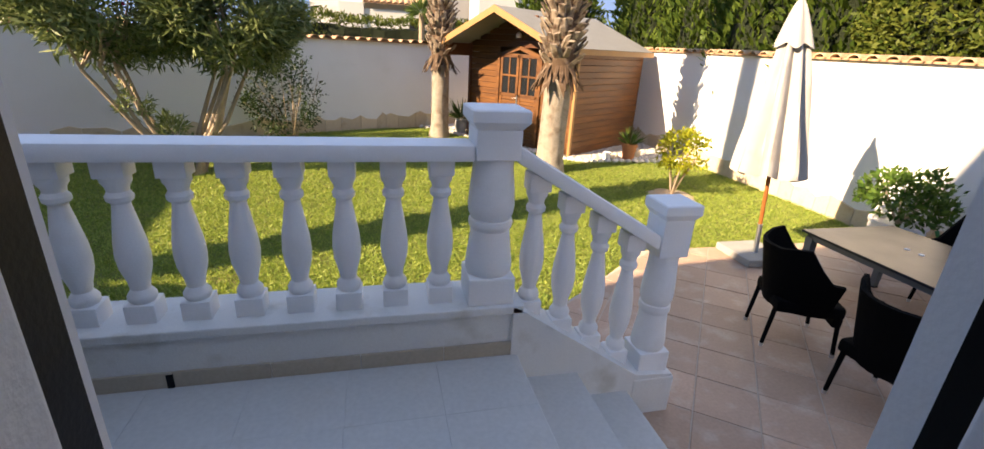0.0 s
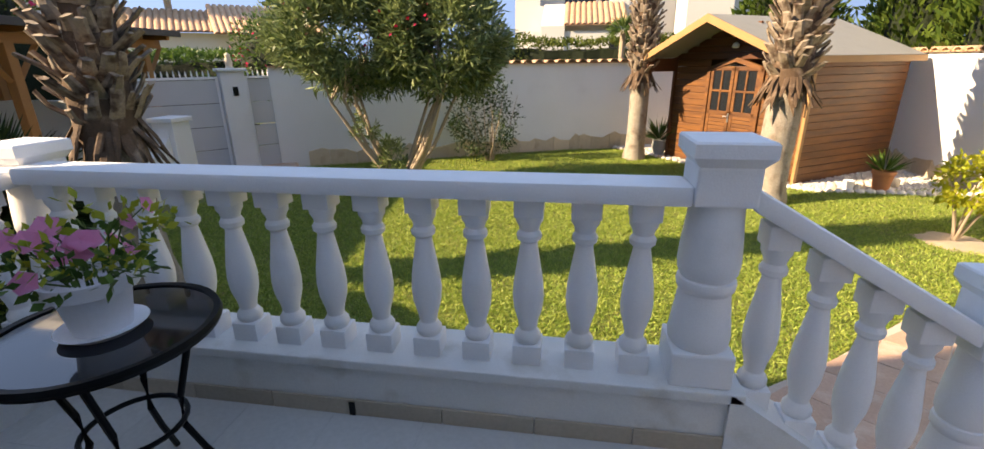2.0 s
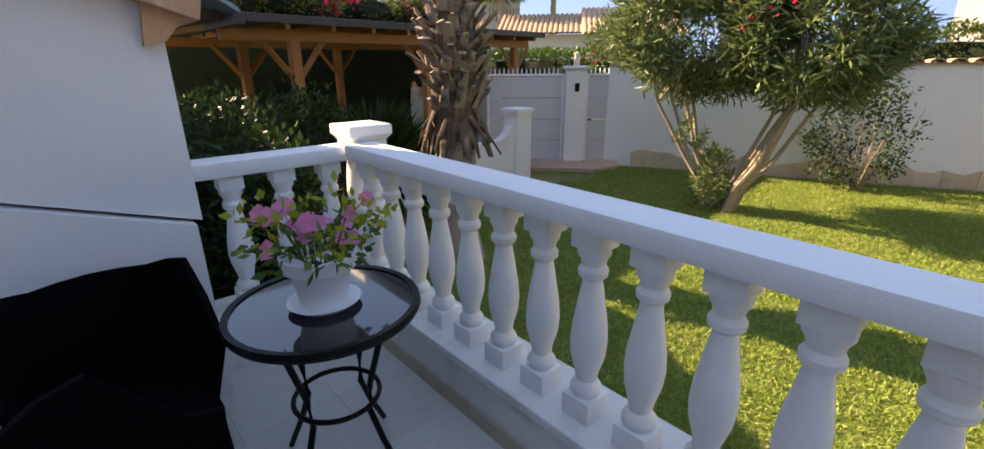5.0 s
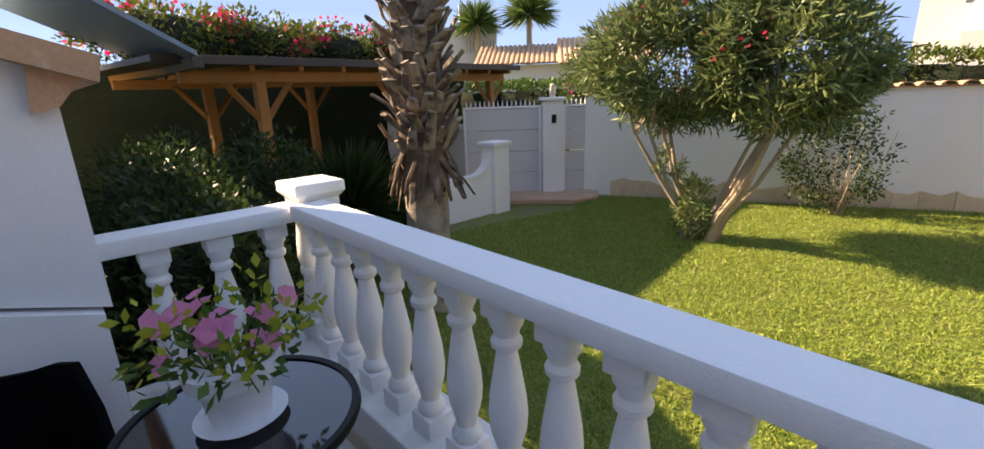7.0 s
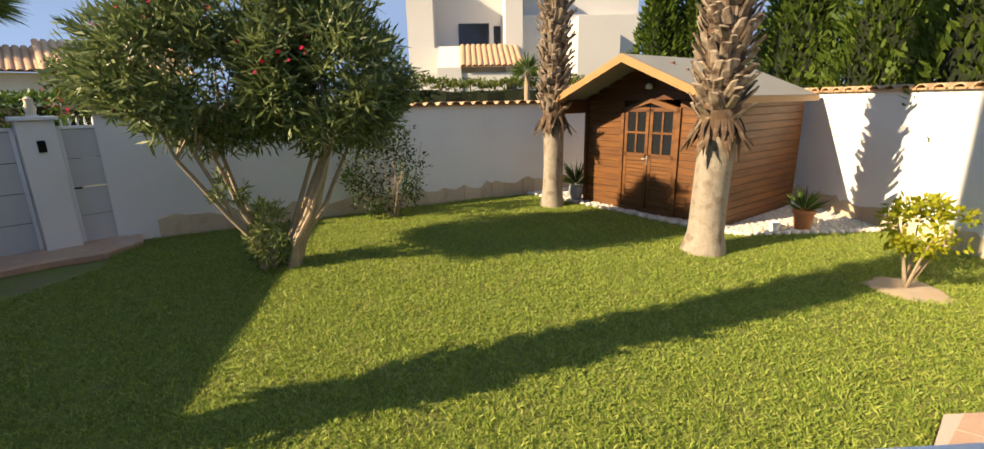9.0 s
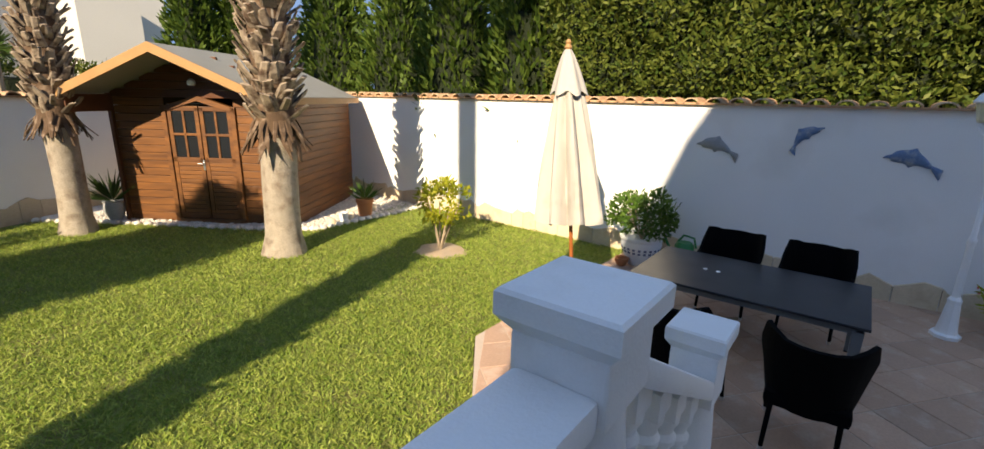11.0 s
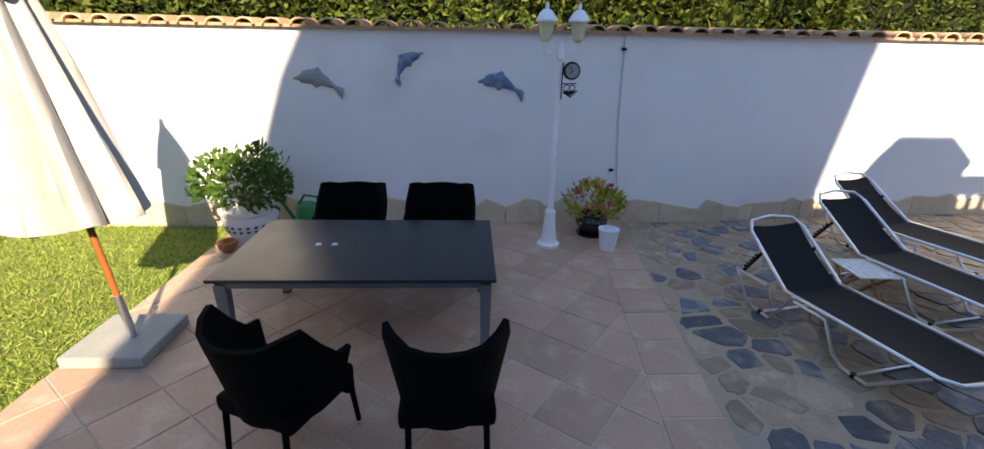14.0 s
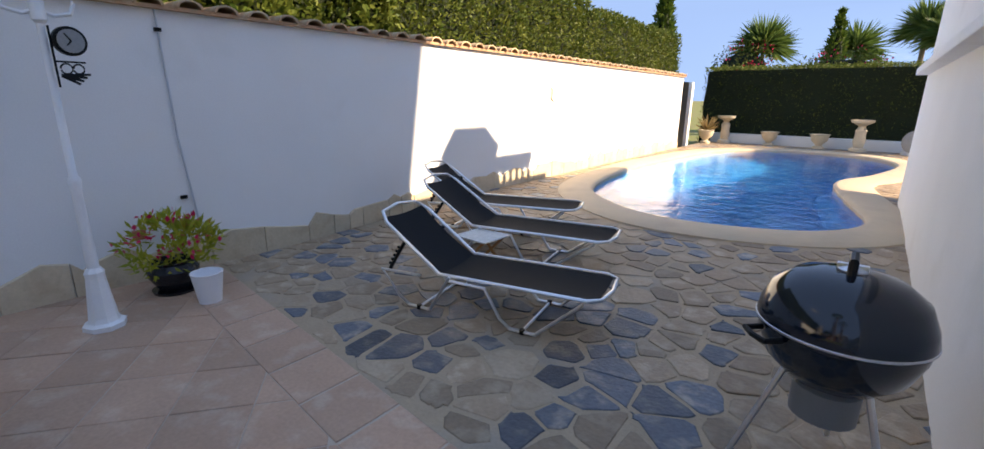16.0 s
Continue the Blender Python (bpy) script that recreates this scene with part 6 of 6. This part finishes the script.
sock = thing("wall_socket", "small brown weatherproof wall socket", "socket")
bm = B()
box(bm, WALL_X - 0.05, WALL_X - 0.001, 1.86, 1.95, 0.37, 0.45, 0.006)
part("box", bm, CLAY, sock)

# relief animals on the wall
def relief(name, label, y_, z_, size, spin, material, body, cat="wall ornament"):
    """A raised ceramic animal: thick along its bent spine, tapering, with fins."""
    t = thing(name, label, cat, "dolphin wall ornaments" if "dolphin" in name else "", Matrix.Translation((WALL_X - 0.004, y_, z_)) @ Matrix.Rotation(spin, 4, "X"))
    bm = B()
    n = 26
    rows = []
    for i in range(n + 1):
        s = i / n
        yy, zz, w = body(s)
        row = []
        for k in range(7):
            f = -1 + k / 3
            row.append((-0.028 * math.sqrt(max(0, 1 - f * f)) * min(1, w * 14) - 0.001, yy * size, (zz + f * w) * size))
        rows.append(row)
    loft(bm, rows)
    part("body", bm, material, t, smooth=True)
    return t


def dolphin(s):
    w = 0.02 + 0.125 * math.sin(math.pi * min(1, s * 1.15) ** 0.8) if s < 0.8 else 0.03 + 0.42 * (s - 0.8)
    if s < 0.12:
        w = 0.02 + 0.25 * s
    if 0.38 < s < 0.55:
        w += 0.07 * (1 - abs(s - 0.46) / 0.09)
    return 0.5 - s, 0.16 * math.sin(math.pi * s) - 0.12 * s, w


relief("dolphin_ornament", "grey ceramic dolphin relief on the white wall", 4.95, 1.64, 0.56, 0.18, GREYRELIEF, dolphin)
relief("dolphin_ornament", "blue and grey leaping ceramic dolphin relief", 3.92, 1.82, 0.44, 2.3, BLUERELIEF, lambda s: (0.5 - s, -0.22 * math.sin(math.pi * s), dolphin(s)[2]))
relief("dolphin_ornament", "blue and grey ceramic dolphin relief on the white wall", 2.90, 1.64, 0.54, 0.18, BLUERELIEF, dolphin)
relief("lizard_ornament", "small grey-green ceramic lizard relief on the wall", -4.66, 1.62, 0.28, 1.2, STATUE, lambda s: (0.5 - s, 0.12 * math.sin(7 * s), 0.02 + 0.06 * math.sin(math.pi * s) + (0.08 if abs(s - 0.3) < 0.05 or abs(s - 0.62) < 0.05 else 0)))

# pots
def pot(name, label, m, prof, material, cat="plant pot", n=24):
    t = thing(name, label, cat, m=m)
    bm = B()
    lathe(bm, prof, n)
    part("pot", bm, material, t, smooth=True)
    return t


p = pot("planter", "large white and blue glazed planter with leafy citrus bush", Matrix.Translation((7.12, 5.62, 0)), [(0.17, 0.0), (0.19, 0.03), (0.24, 0.16), (0.285, 0.30), (0.275, 0.36), (0.30, 0.38), (0.30, 0.41), (0.26, 0.41), (0.25, 0.36)], POTWHITE)
for z0, r_ in ((0.19, 0.255), (0.24, 0.272)):
    for k in range(22):
        a = 2 * math.pi * k / 22
        bm = B()
        box(bm, r_ - 0.006, r_ + 0.004, -0.018, 0.018, z0, z0 + 0.03, 0.003)
        o = part("painted_mark", bm, POTBLUE, p)
        o.rotation_euler = (0, 0, a)
bm = B()
for k in range(7):
    a = k * 0.9
    tube(bm, [(0, 0, 0.36), (0.15 * math.cos(a), 0.15 * math.sin(a), 0.6), (0.3 * math.cos(a), 0.3 * math.sin(a), 0.85)], 0.014, 6, 0.005)
part("stem", bm, TRUNK, p)
lump(201, (0, 0, 0.72), (0.42, 0.42, 0.30), 1500, 0.10, 0.042, CITRUSLEAF, p, clumps=46)
pot("terracotta_bowl", "small orange clay bowl beside the planter", Matrix.Translation((6.86, 5.78, 0)), [(0.05, 0), (0.09, 0.06), (0.10, 0.12), (0.08, 0.12), (0.07, 0.06)], CLAY)
can = thing("watering_can", "green plastic watering can behind the planter", "watering can", m=Matrix.Translation((7.45, 5.12, 0)))
bm = B()
lathe(bm, [(0.13, 0), (0.14, 0.03), (0.13, 0.30), (0.10, 0.34)], 18)
part("body", bm, GREENPLASTIC, can, smooth=True)
bm = B()
tube(bm, [(0, 0.10, 0.32), (0, 0.02, 0.44), (0, -0.12, 0.42), (0, -0.16, 0.28)], 0.016, 8)
part("handle", bm, GREENPLASTIC, can, smooth=True)
bm = B()
tube(bm, [(0, 0.12, 0.08), (0, 0.28, 0.36)], 0.022, 8)
part("spout", bm, GREENPLASTIC, can, smooth=True)
p = pot("black_planter", "round black glazed pot with red flowering plant", Matrix.Translation((7.38, 1.82, 0.0)), [(0.16, 0), (0.17, 0.025), (0.11, 0.03), (0.13, 0.05), (0.18, 0.14), (0.185, 0.19), (0.15, 0.24), (0.165, 0.26), (0.14, 0.26), (0.12, 0.22)], POTBLACK)
lump(202, (0, 0, 0.40), (0.32, 0.32, 0.20), 700, 0.09, 0.028, LEMONLEAF, p, up=0.7, clumps=34)
lump(203, (0, 0, 0.46), (0.34, 0.34, 0.18), 90, 0.05, 0.045, RED, p, "blossom", up=0.6, clumps=26, label="small red blossoms")
pot("white_pot", "small empty white plant pot beside the black planter", Matrix.Translation((6.93, 1.74, 0)), [(0.08, 0), (0.11, 0.22), (0.115, 0.24), (0.10, 0.24), (0.09, 0.14)], POTWHITE)
p = pot("terracotta_pot", "terracotta pot with spiky aloe by the shed", Matrix.Translation((6.42, 10.95, LAWN_Z + 0.015)), [(0.12, 0), (0.155, 0.27), (0.175, 0.28), (0.175, 0.34), (0.14, 0.34), (0.12, 0.28)], CLAY)
np.random.seed(204)
d = unit(70)
d[:, 2] = np.abs(d[:, 2]) + 0.35
b = np.tile([0, 0, 0.32], (70, 1)) + d * 0.03
blades("leaves", b, b + d * np.random.uniform(0.2, 0.36, (70, 1)), np.full(70, 0.035), CITRUSLEAF, p)
pot("white_mug_pot", "small white bucket on the gravel", Matrix.Translation((5.85, 10.85, LAWN_Z + 0.02)), [(0.07, 0), (0.09, 0.16), (0.095, 0.17), (0.08, 0.17), (0.07, 0.1)], POTWHITE)
for x_, y_, s in ((6.1, 11.0, 0.09), (6.02, 10.9, 0.07), (6.75, 11.2, 0.11), (5.6, 10.85, 0.08)):
    t = bmesh.new()
    bmesh.ops.create_icosphere(t, subdivisions=2, radius=s)
    for v in t.verts:
        v.co *= 1 + 0.3 * noise.noise(v.co * 12 + Vector((x_, y_, 0)))
    ob = tagged(link_mesh("garden_rock", t, STATUE, None, "", True), "pale rounded garden rock on gravel", "rock", "rocks by the shed")
    ob.location = (x_, y_, LAWN_Z + s * 0.7)
p = pot("clay_urn", "blue-grey pot with dark spiky plant behind the palm", Matrix.Translation((3.15, 13.95, LAWN_Z)), [(0.10, 0), (0.17, 0.2), (0.15, 0.36), (0.17, 0.38), (0.12, 0.38), (0.1, 0.3)], GREYRELIEF)
blades("leaves", b + np.array([0, 0, 0.05]), b + d * np.random.uniform(0.3, 0.55, (70, 1)), np.full(70, 0.04), SHRUBLEAF, p)

# ---- loungers ----


def lounger(head, foot, ground, label):
    """A folding sun lounger: dark sling on an aluminium frame, back raised."""
    h, f = Vector((*head, 0)), Vector((*foot, 0))
    d = (f - h)
    L = d.length
    m = Matrix.Translation((h.x, h.y, ground)) @ Matrix.Rotation(math.atan2(d.y, d.x), 4, "Z")
    t = thing("sun_lounger", label, "sun lounger", "loungers by the pool", m)
    W = 0.27
    hinge, seat_z, head_z = L * 0.31, 0.31, 0.70
    rows = []
    for i in range(13):
        s = i / 12
        rows.append([(0.04 + s * (hinge - 0.04), k * (W - 0.03), head_z - 0.03 + s * (seat_z - head_z + 0.03) - 0.025 * math.sin(math.pi * s) - 0.018 * (1 - k * k)) for k in (-1, -0.5, 0, 0.5, 1)])
    part("back_sling", shell(B(), rows, 0.008), SLING, t, "dark mesh back sling", smooth=True)
    rows = []
    for i in range(15):
        s = i / 14
        rows.append([(hinge + s * (L - hinge - 0.05), k * (W - 0.03), seat_z + 0.02 * s - 0.018 * (1 - k * k)) for k in (-1, -0.5, 0, 0.5, 1)])
    part("seat_sling", shell(B(), rows, 0.008), SLING, t, "dark mesh seat sling", smooth=True)
    bm = B()
    tube(bm, [(hinge, -W, seat_z), (0.08, -W, head_z - 0.06), (0.0, -W + 0.06, head_z), (-0.03, 0, head_z + 0.02), (0.0, W - 0.06, head_z), (0.08, W, head_z - 0.06), (hinge, W, seat_z)], 0.0135, 8)
    part("back_frame", bm, ALU, t, smooth=True)
    bm = B()
    tube(bm, [(hinge, -W, seat_z), (L - 0.1, -W, seat_z + 0.02), (L - 0.02, -W + 0.06, seat_z + 0.02), (L, 0, seat_z + 0.01), (L - 0.02, W - 0.06, seat_z + 0.02), (L - 0.1, W, seat_z + 0.02), (hinge, W, seat_z)], 0.0135, 8)
    part("seat_frame", bm, ALU, t, smooth=True)
    for x0, x1 in ((hinge - 0.48, hinge + 0.10), (L * 0.52, L - 0.12)):
        for s in (-1, 1):
            y_ = s * (W + 0.02)
            bm = B()
            tube(bm, [(x1 - 0.25 if x0 < hinge else x0 - 0.25, y_, seat_z - 0.03), (x0 + 0.02, y_, seat_z - 0.03) if x0 > hinge else (x0 - 0.02, y_, seat_z - 0.04), (x0 + 0.14, y_, 0.08), (x0 + 0.2, y_ - s * 0.02, 0.02)], 0.012, 8)
            part("leg", bm, ALU, t, smooth=True)
            bm = B()
            tube(bm, [(x0 + 0.40, y_ - s * 0.02, 0.02), (x1, y_, seat_z)], 0.012, 8)
            part("leg", bm, ALU, t, smooth=True)
        bm = B()
        for s in (-1, 1):
            tube(bm, [(x0 + 0.2, s * W, 0.014), (x0 + 0.40, s * W, 0.014)], 0.013, 8)
        tube(bm, [(x0 + 0.3, -W, 0.016), (x0 + 0.3, W, 0.016)], 0.011, 8)
        part("foot_bar", bm, ALU, t, smooth=True)
        for s in (-1, 1):
            bm = B()
            lathe(bm, [(0.02, 0.0), (0.02, 0.032)], 8, (x0 + 0.3, s * W, 0))
            part("foot_clip", bm, BLACKMETAL, t)
    for s in (-1, 1):
        bm = B()
        tube(bm, [(hinge * 0.45, s * W, seat_z + 0.2), (hinge * 0.18, s * W, seat_z - 0.03)], 0.014, 6)
        for k in range(5):
            u = 0.2 + k * 0.15
            box(bm, hinge * (0.45 - 0.27 * u) - 0.035, hinge * (0.45 - 0.27 * u), s * W - 0.008, s * W + 0.008, seat_z + 0.2 - 0.23 * u - 0.012, seat_z + 0.2 - 0.23 * u + 0.006)
        part("ratchet", bm, BLACKMETAL, t, "black toothed back ratchet")
    return t


LL = "folding sun lounger with dark mesh sling and aluminium frame"
lounger((5.96, 0.62), (4.26, 0.28), 0.012, LL)
lounger((6.62, -0.45), (4.72, -0.80), 0.05, LL)
lounger((7.25, -1.05), (5.48, -1.55), 0.08, LL)
st = thing("side_table", "small folding wooden slatted side table with pale printed top", "side table", m=Matrix.Translation((5.75, -0.155, 0.030)) @ Matrix.Rotation(-0.05, 4, "Z") @ Matrix.Diagonal((0.9, 1.0, 0.74, 1)))
for k in range(7):
    bm = B()
    box(bm, -0.21, 0.21, -0.17 + k * 0.049, -0.128 + k * 0.049, 0.40, 0.418, 0.003)
    part("slat", bm, PAPER, st)
for s in (-1, 1):
    for e in (-1, 1):
        bm = B()
        tube(bm, [(0.17 * e, s * 0.14, 0.40), (-0.17 * e, s * 0.14 + 0.02 * e, 0.01)], 0.016, 6)
        part("leg", bm, PERGWOOD, st)

# ---- kettle grill ----
kg = thing("kettle_grill", "glossy dark kettle barbecue on three legs", "barbecue", m=Matrix.Translation((3.06, 0.90, 0.01)))
bm = B()
lathe(bm, [(0.08, 0.46), (0.17, 0.49), (0.24, 0.56), (0.278, 0.66), (0.285, 0.71), (0.28, 0.712)], 40)
part("bowl", bm, ENAMEL, kg, "dark enamelled bowl", smooth=True)
bm = B()
lathe(bm, [(0.288, 0.708), (0.292, 0.72), (0.283, 0.77), (0.25, 0.85), (0.18, 0.905), (0.09, 0.93), (0.01, 0.935)], 40)
lid = part("lid", bm, ENAMEL, kg, "glossy dark blue enamelled lid", smooth=True)
bm = B()
lathe(bm, [(0.2875, 0.704), (0.294, 0.709), (0.294, 0.716), (0.2875, 0.72)], 40)
part("rim", bm, ALU, kg, "bright metal rim", smooth=True)
bm = B()
tube(bm, [(0, -0.06, 0.93), (0, -0.055, 0.98), (0, 0.055, 0.98), (0, 0.06, 0.93)], 0.016, 8)
part("lid_handle", bm, BLACKMETAL, lid)
bm = B()
lathe(bm, [(0.05, 0.0), (0.05, 0.006), (0.02, 0.02)], 14, (0.0, 0.0, 0.934))
box(bm, -0.05, 0.05, -0.012, 0.012, 0.93, 0.96, 0.003)
part("vent", bm, ALU, lid, "shiny vent plate")
for a in (0.75, 0.75 + math.pi):
    c_, s_ = math.cos(a), math.sin(a)
    bm = B()
    pts_ = [(0.28, -0.06), (0.35, -0.06), (0.36, 0.0), (0.35, 0.06), (0.28, 0.06)]
    tube(bm, [(r_ * c_ - q * s_, r_ * s_ + q * c_, 0.68) for r_, q in pts_], 0.012, 8)
    part("side_handle", bm, BLACKMETAL, kg)
for k in range(3):
    a = 0.4 + k * 2.094
    bm = B()
    tube(bm, [(0.16 * math.cos(a), 0.16 * math.sin(a), 0.50), (0.33 * math.cos(a), 0.33 * math.sin(a), 0.02)], 0.013, 8)
    part("leg", bm, ALU, kg)
bm = B()
lathe(bm, [(0.10, 0.30), (0.12, 0.31), (0.12, 0.44), (0.10, 0.46)], 20)
part("ash_catcher", bm, GREYMETAL, kg, smooth=True)

# ---- terrace table and flowers ----
bt = thing("bistro_table", "small round black bistro table with dark glass top", "table", m=Matrix.Translation((-0.55, 3.06, TERR)) @ Matrix.Diagonal((1, 1, 1.06, 1)))
bm = B()
lathe(bm, [(0.325, 0.712), (0.325, 0.720)], 48)
part("glass_top", bm, TABLEGLASS, bt, "dark reflecting glass top")
bm = B()
n = 48
prof = [(0.322, 0.70), (0.345, 0.695), (0.352, 0.71), (0.346, 0.728), (0.324, 0.726)]
rings = [[bm.verts.new((r_ * math.cos(2 * math.pi * k / n), r_ * math.sin(2 * math.pi * k / n), z_)) for k in range(n)] for r_, z_ in prof]
for a, b in zip(rings, rings[1:] + rings[:1]):
    for k in range(n):
        bm.faces.new((a[k], a[(k + 1) % n], b[(k + 1) % n], b[k]))
part("rim", bm, BLACKMETAL, bt, smooth=True)
for k in range(4):
    a = 0.5 + k * math.pi / 2
    c_, s_ = math.cos(a), math.sin(a)
    bm = B()
    tube(bm, [(0.25 * c_, 0.25 * s_, 0.70), (0.16 * c_, 0.16 * s_, 0.42), (0.15 * c_, 0.15 * s_, 0.30), (0.20 * c_, 0.20 * s_, 0.18), (0.29 * c_, 0.29 * s_, 0.01)], 0.0125, 8)
    part("leg", bm, BLACKMETAL, bt, smooth=True)
bm = B()
tube(bm, [(0.165 * math.cos(2 * math.pi * k / 24), 0.165 * math.sin(2 * math.pi * k / 24), 0.34) for k in range(25)], 0.010, 8)
part("ring", bm, BLACKMETAL, bt, smooth=True)
fp = pot("flower_pot", "white pot of pink flowers on a saucer", Matrix.Translation((-0.55, 3.06, TERR + 0.764)) @ Matrix.Diagonal((1.12, 1.12, 1.08, 1)), [(0.075, 0.012), (0.095, 0.14), (0.098, 0.145), (0.118, 0.145), (0.122, 0.19), (0.112, 0.19), (0.10, 0.15)], POTWHITE, "flower pot", 32)
bm = B()
lathe(bm, [(0.09, 0), (0.118, 0.022), (0.112, 0.022), (0.085, 0.012)], 32)
part("saucer", bm, POTWHITE, fp, smooth=True)
bm = B()
rnd = random.Random(9)
tips = []
for k in range(30):
    a, r_ = rnd.uniform(0, 6.28), rnd.uniform(0.06, 0.25)
    e = Vector((r_ * math.cos(a), r_ * math.sin(a), 0.19 + rnd.uniform(0.02, 0.20) - 0.25 * max(0, r_ - 0.17)))
    tips.append(e)
    tube(bm, [(0.05 * math.cos(a), 0.05 * math.sin(a), 0.17), tuple(e * 0.6 + Vector((0, 0, 0.09))), tuple(e)], 0.003, 5, 0.002)
part("stem", bm, CITRUSLEAF, fp)
lump(211, (0, 0, 0.24), (0.19, 0.19, 0.08), 190, 0.045, 0.024, CITRUSLEAF, fp, clumps=44)
lump(212, (0, 0, 0.30), (0.22, 0.22, 0.09), 170, 0.045, 0.024, LEMONLEAF, fp, clumps=24)
for k in range(22):
    e = tips[k]
    bm = B()
    nv = Vector((e.x, e.y, 0.06)).normalized() * 0.6 + Vector((0.55, -0.15, 0.25))
    nv.normalize()
    u = nv.cross(Vector((0, 0, 1))).normalized()
    w_ = nv.cross(u)
    ctr = bm.verts.new(e + nv * 0.004)
    R_ = rnd.uniform(0.028, 0.038)
    ring = [bm.verts.new(e + nv * 0.014 + (u * math.cos(q * 0.6283) + w_ * math.sin(q * 0.6283)) * R_ * (1.0 if q % 2 == 0 else 0.8)) for q in range(10)]
    for q in range(10):
        bm.faces.new((ctr, ring[q], ring[(q + 1) % 10]))
    part("flower", bm, PETAL, fp)

# ---- pool side ornaments ----


def urn(at, tall):
    t = thing("stone_urn" if not tall else "stone_pedestal", "cream cast stone urn by the pool" if not tall else "cream stone figure pedestal with a bowl on top", "garden ornament", "pool ornaments", Matrix.Translation(at))
    bm = B()
    if tall:
        lathe(bm, [(0.22, 0), (0.22, 0.08), (0.12, 0.12), (0.16, 0.3), (0.13, 0.5), (0.15, 0.62), (0.09, 0.72), (0.10, 0.76)], 14)
        part("figure_base", bm, STATUE, t, smooth=True)
        bm = B()
        lathe(bm, [(0.08, 0.75), (0.28, 0.86), (0.30, 0.93), (0.26, 0.93), (0.2, 0.88)], 18)
        part("bowl", bm, STATUE, t, smooth=True)
    else:
        lathe(bm, [(0.16, 0), (0.16, 0.06), (0.08, 0.10), (0.10, 0.14), (0.22, 0.26), (0.25, 0.42), (0.29, 0.45), (0.24, 0.46), (0.2, 0.36)], 18)
        part("bowl", bm, STATUE, t, smooth=True)
    return t


SILL = wall_block("wall_pool_end", "low white retaining wall behind the pool", -3.0, 7.7, -16.1, -15.7, -0.1, 0.42)
for i, (px_, tall) in enumerate(((7.15, True), (5.75, False), (4.35, False), (3.35, True))):
    urn((px_, -15.3 + 0.1 * i, POOL_Z), tall)
p = urn((7.75 - 0.15, -14.6, POOL_Z), False)
p["label"] = "cream stone urn planted with a spiky succulent"
b2 = np.tile([0, 0, 0.42], (70, 1))
blades("leaves", b2, b2 + d * np.random.uniform(0.3, 0.5, (70, 1)), np.full(70, 0.05), DRYLEAF, p)
hose = thing("hose_reel", "round grey-green hose reel behind the pool", "hose reel", m=Matrix.Translation((2.05, -14.9, POOL_Z)))
bm = B()
t = bmesh.new()
lathe(t, [(0.30, -0.05), (0.34, -0.03), (0.34, 0.03), (0.30, 0.05)], 24)
join(bm, t, Matrix.Translation((0, 0, 0.36)) @ Matrix.Rotation(math.pi / 2, 4, "X"))
part("disc", bm, GREYRELIEF, hose, smooth=True)
bm = B()
tube(bm, [(0.3 * math.cos(q * 0.5), 0.3 * math.sin(q * 0.5) + 0.1, 0.02 + 0.002 * q) for q in range(40)], 0.02, 6)
part("hose", bm, GATEGREY, hose)
gp = thing("fence_panel", "dark slim gate panel at the wall end", "gate", m=Matrix.Translation((7.86, -12.6, 0)))
bm = B()
box(bm, 0, 0.06, -0.35, 0.35, 0.1, 2.1, 0.005)
part("panel", bm, BLACKMETAL, gp)
bm = B()
box(bm, -0.08, 0.10, -0.65, -0.45, 0.0, 2.1, 0.008)
part("post", bm, WHITE, gp)
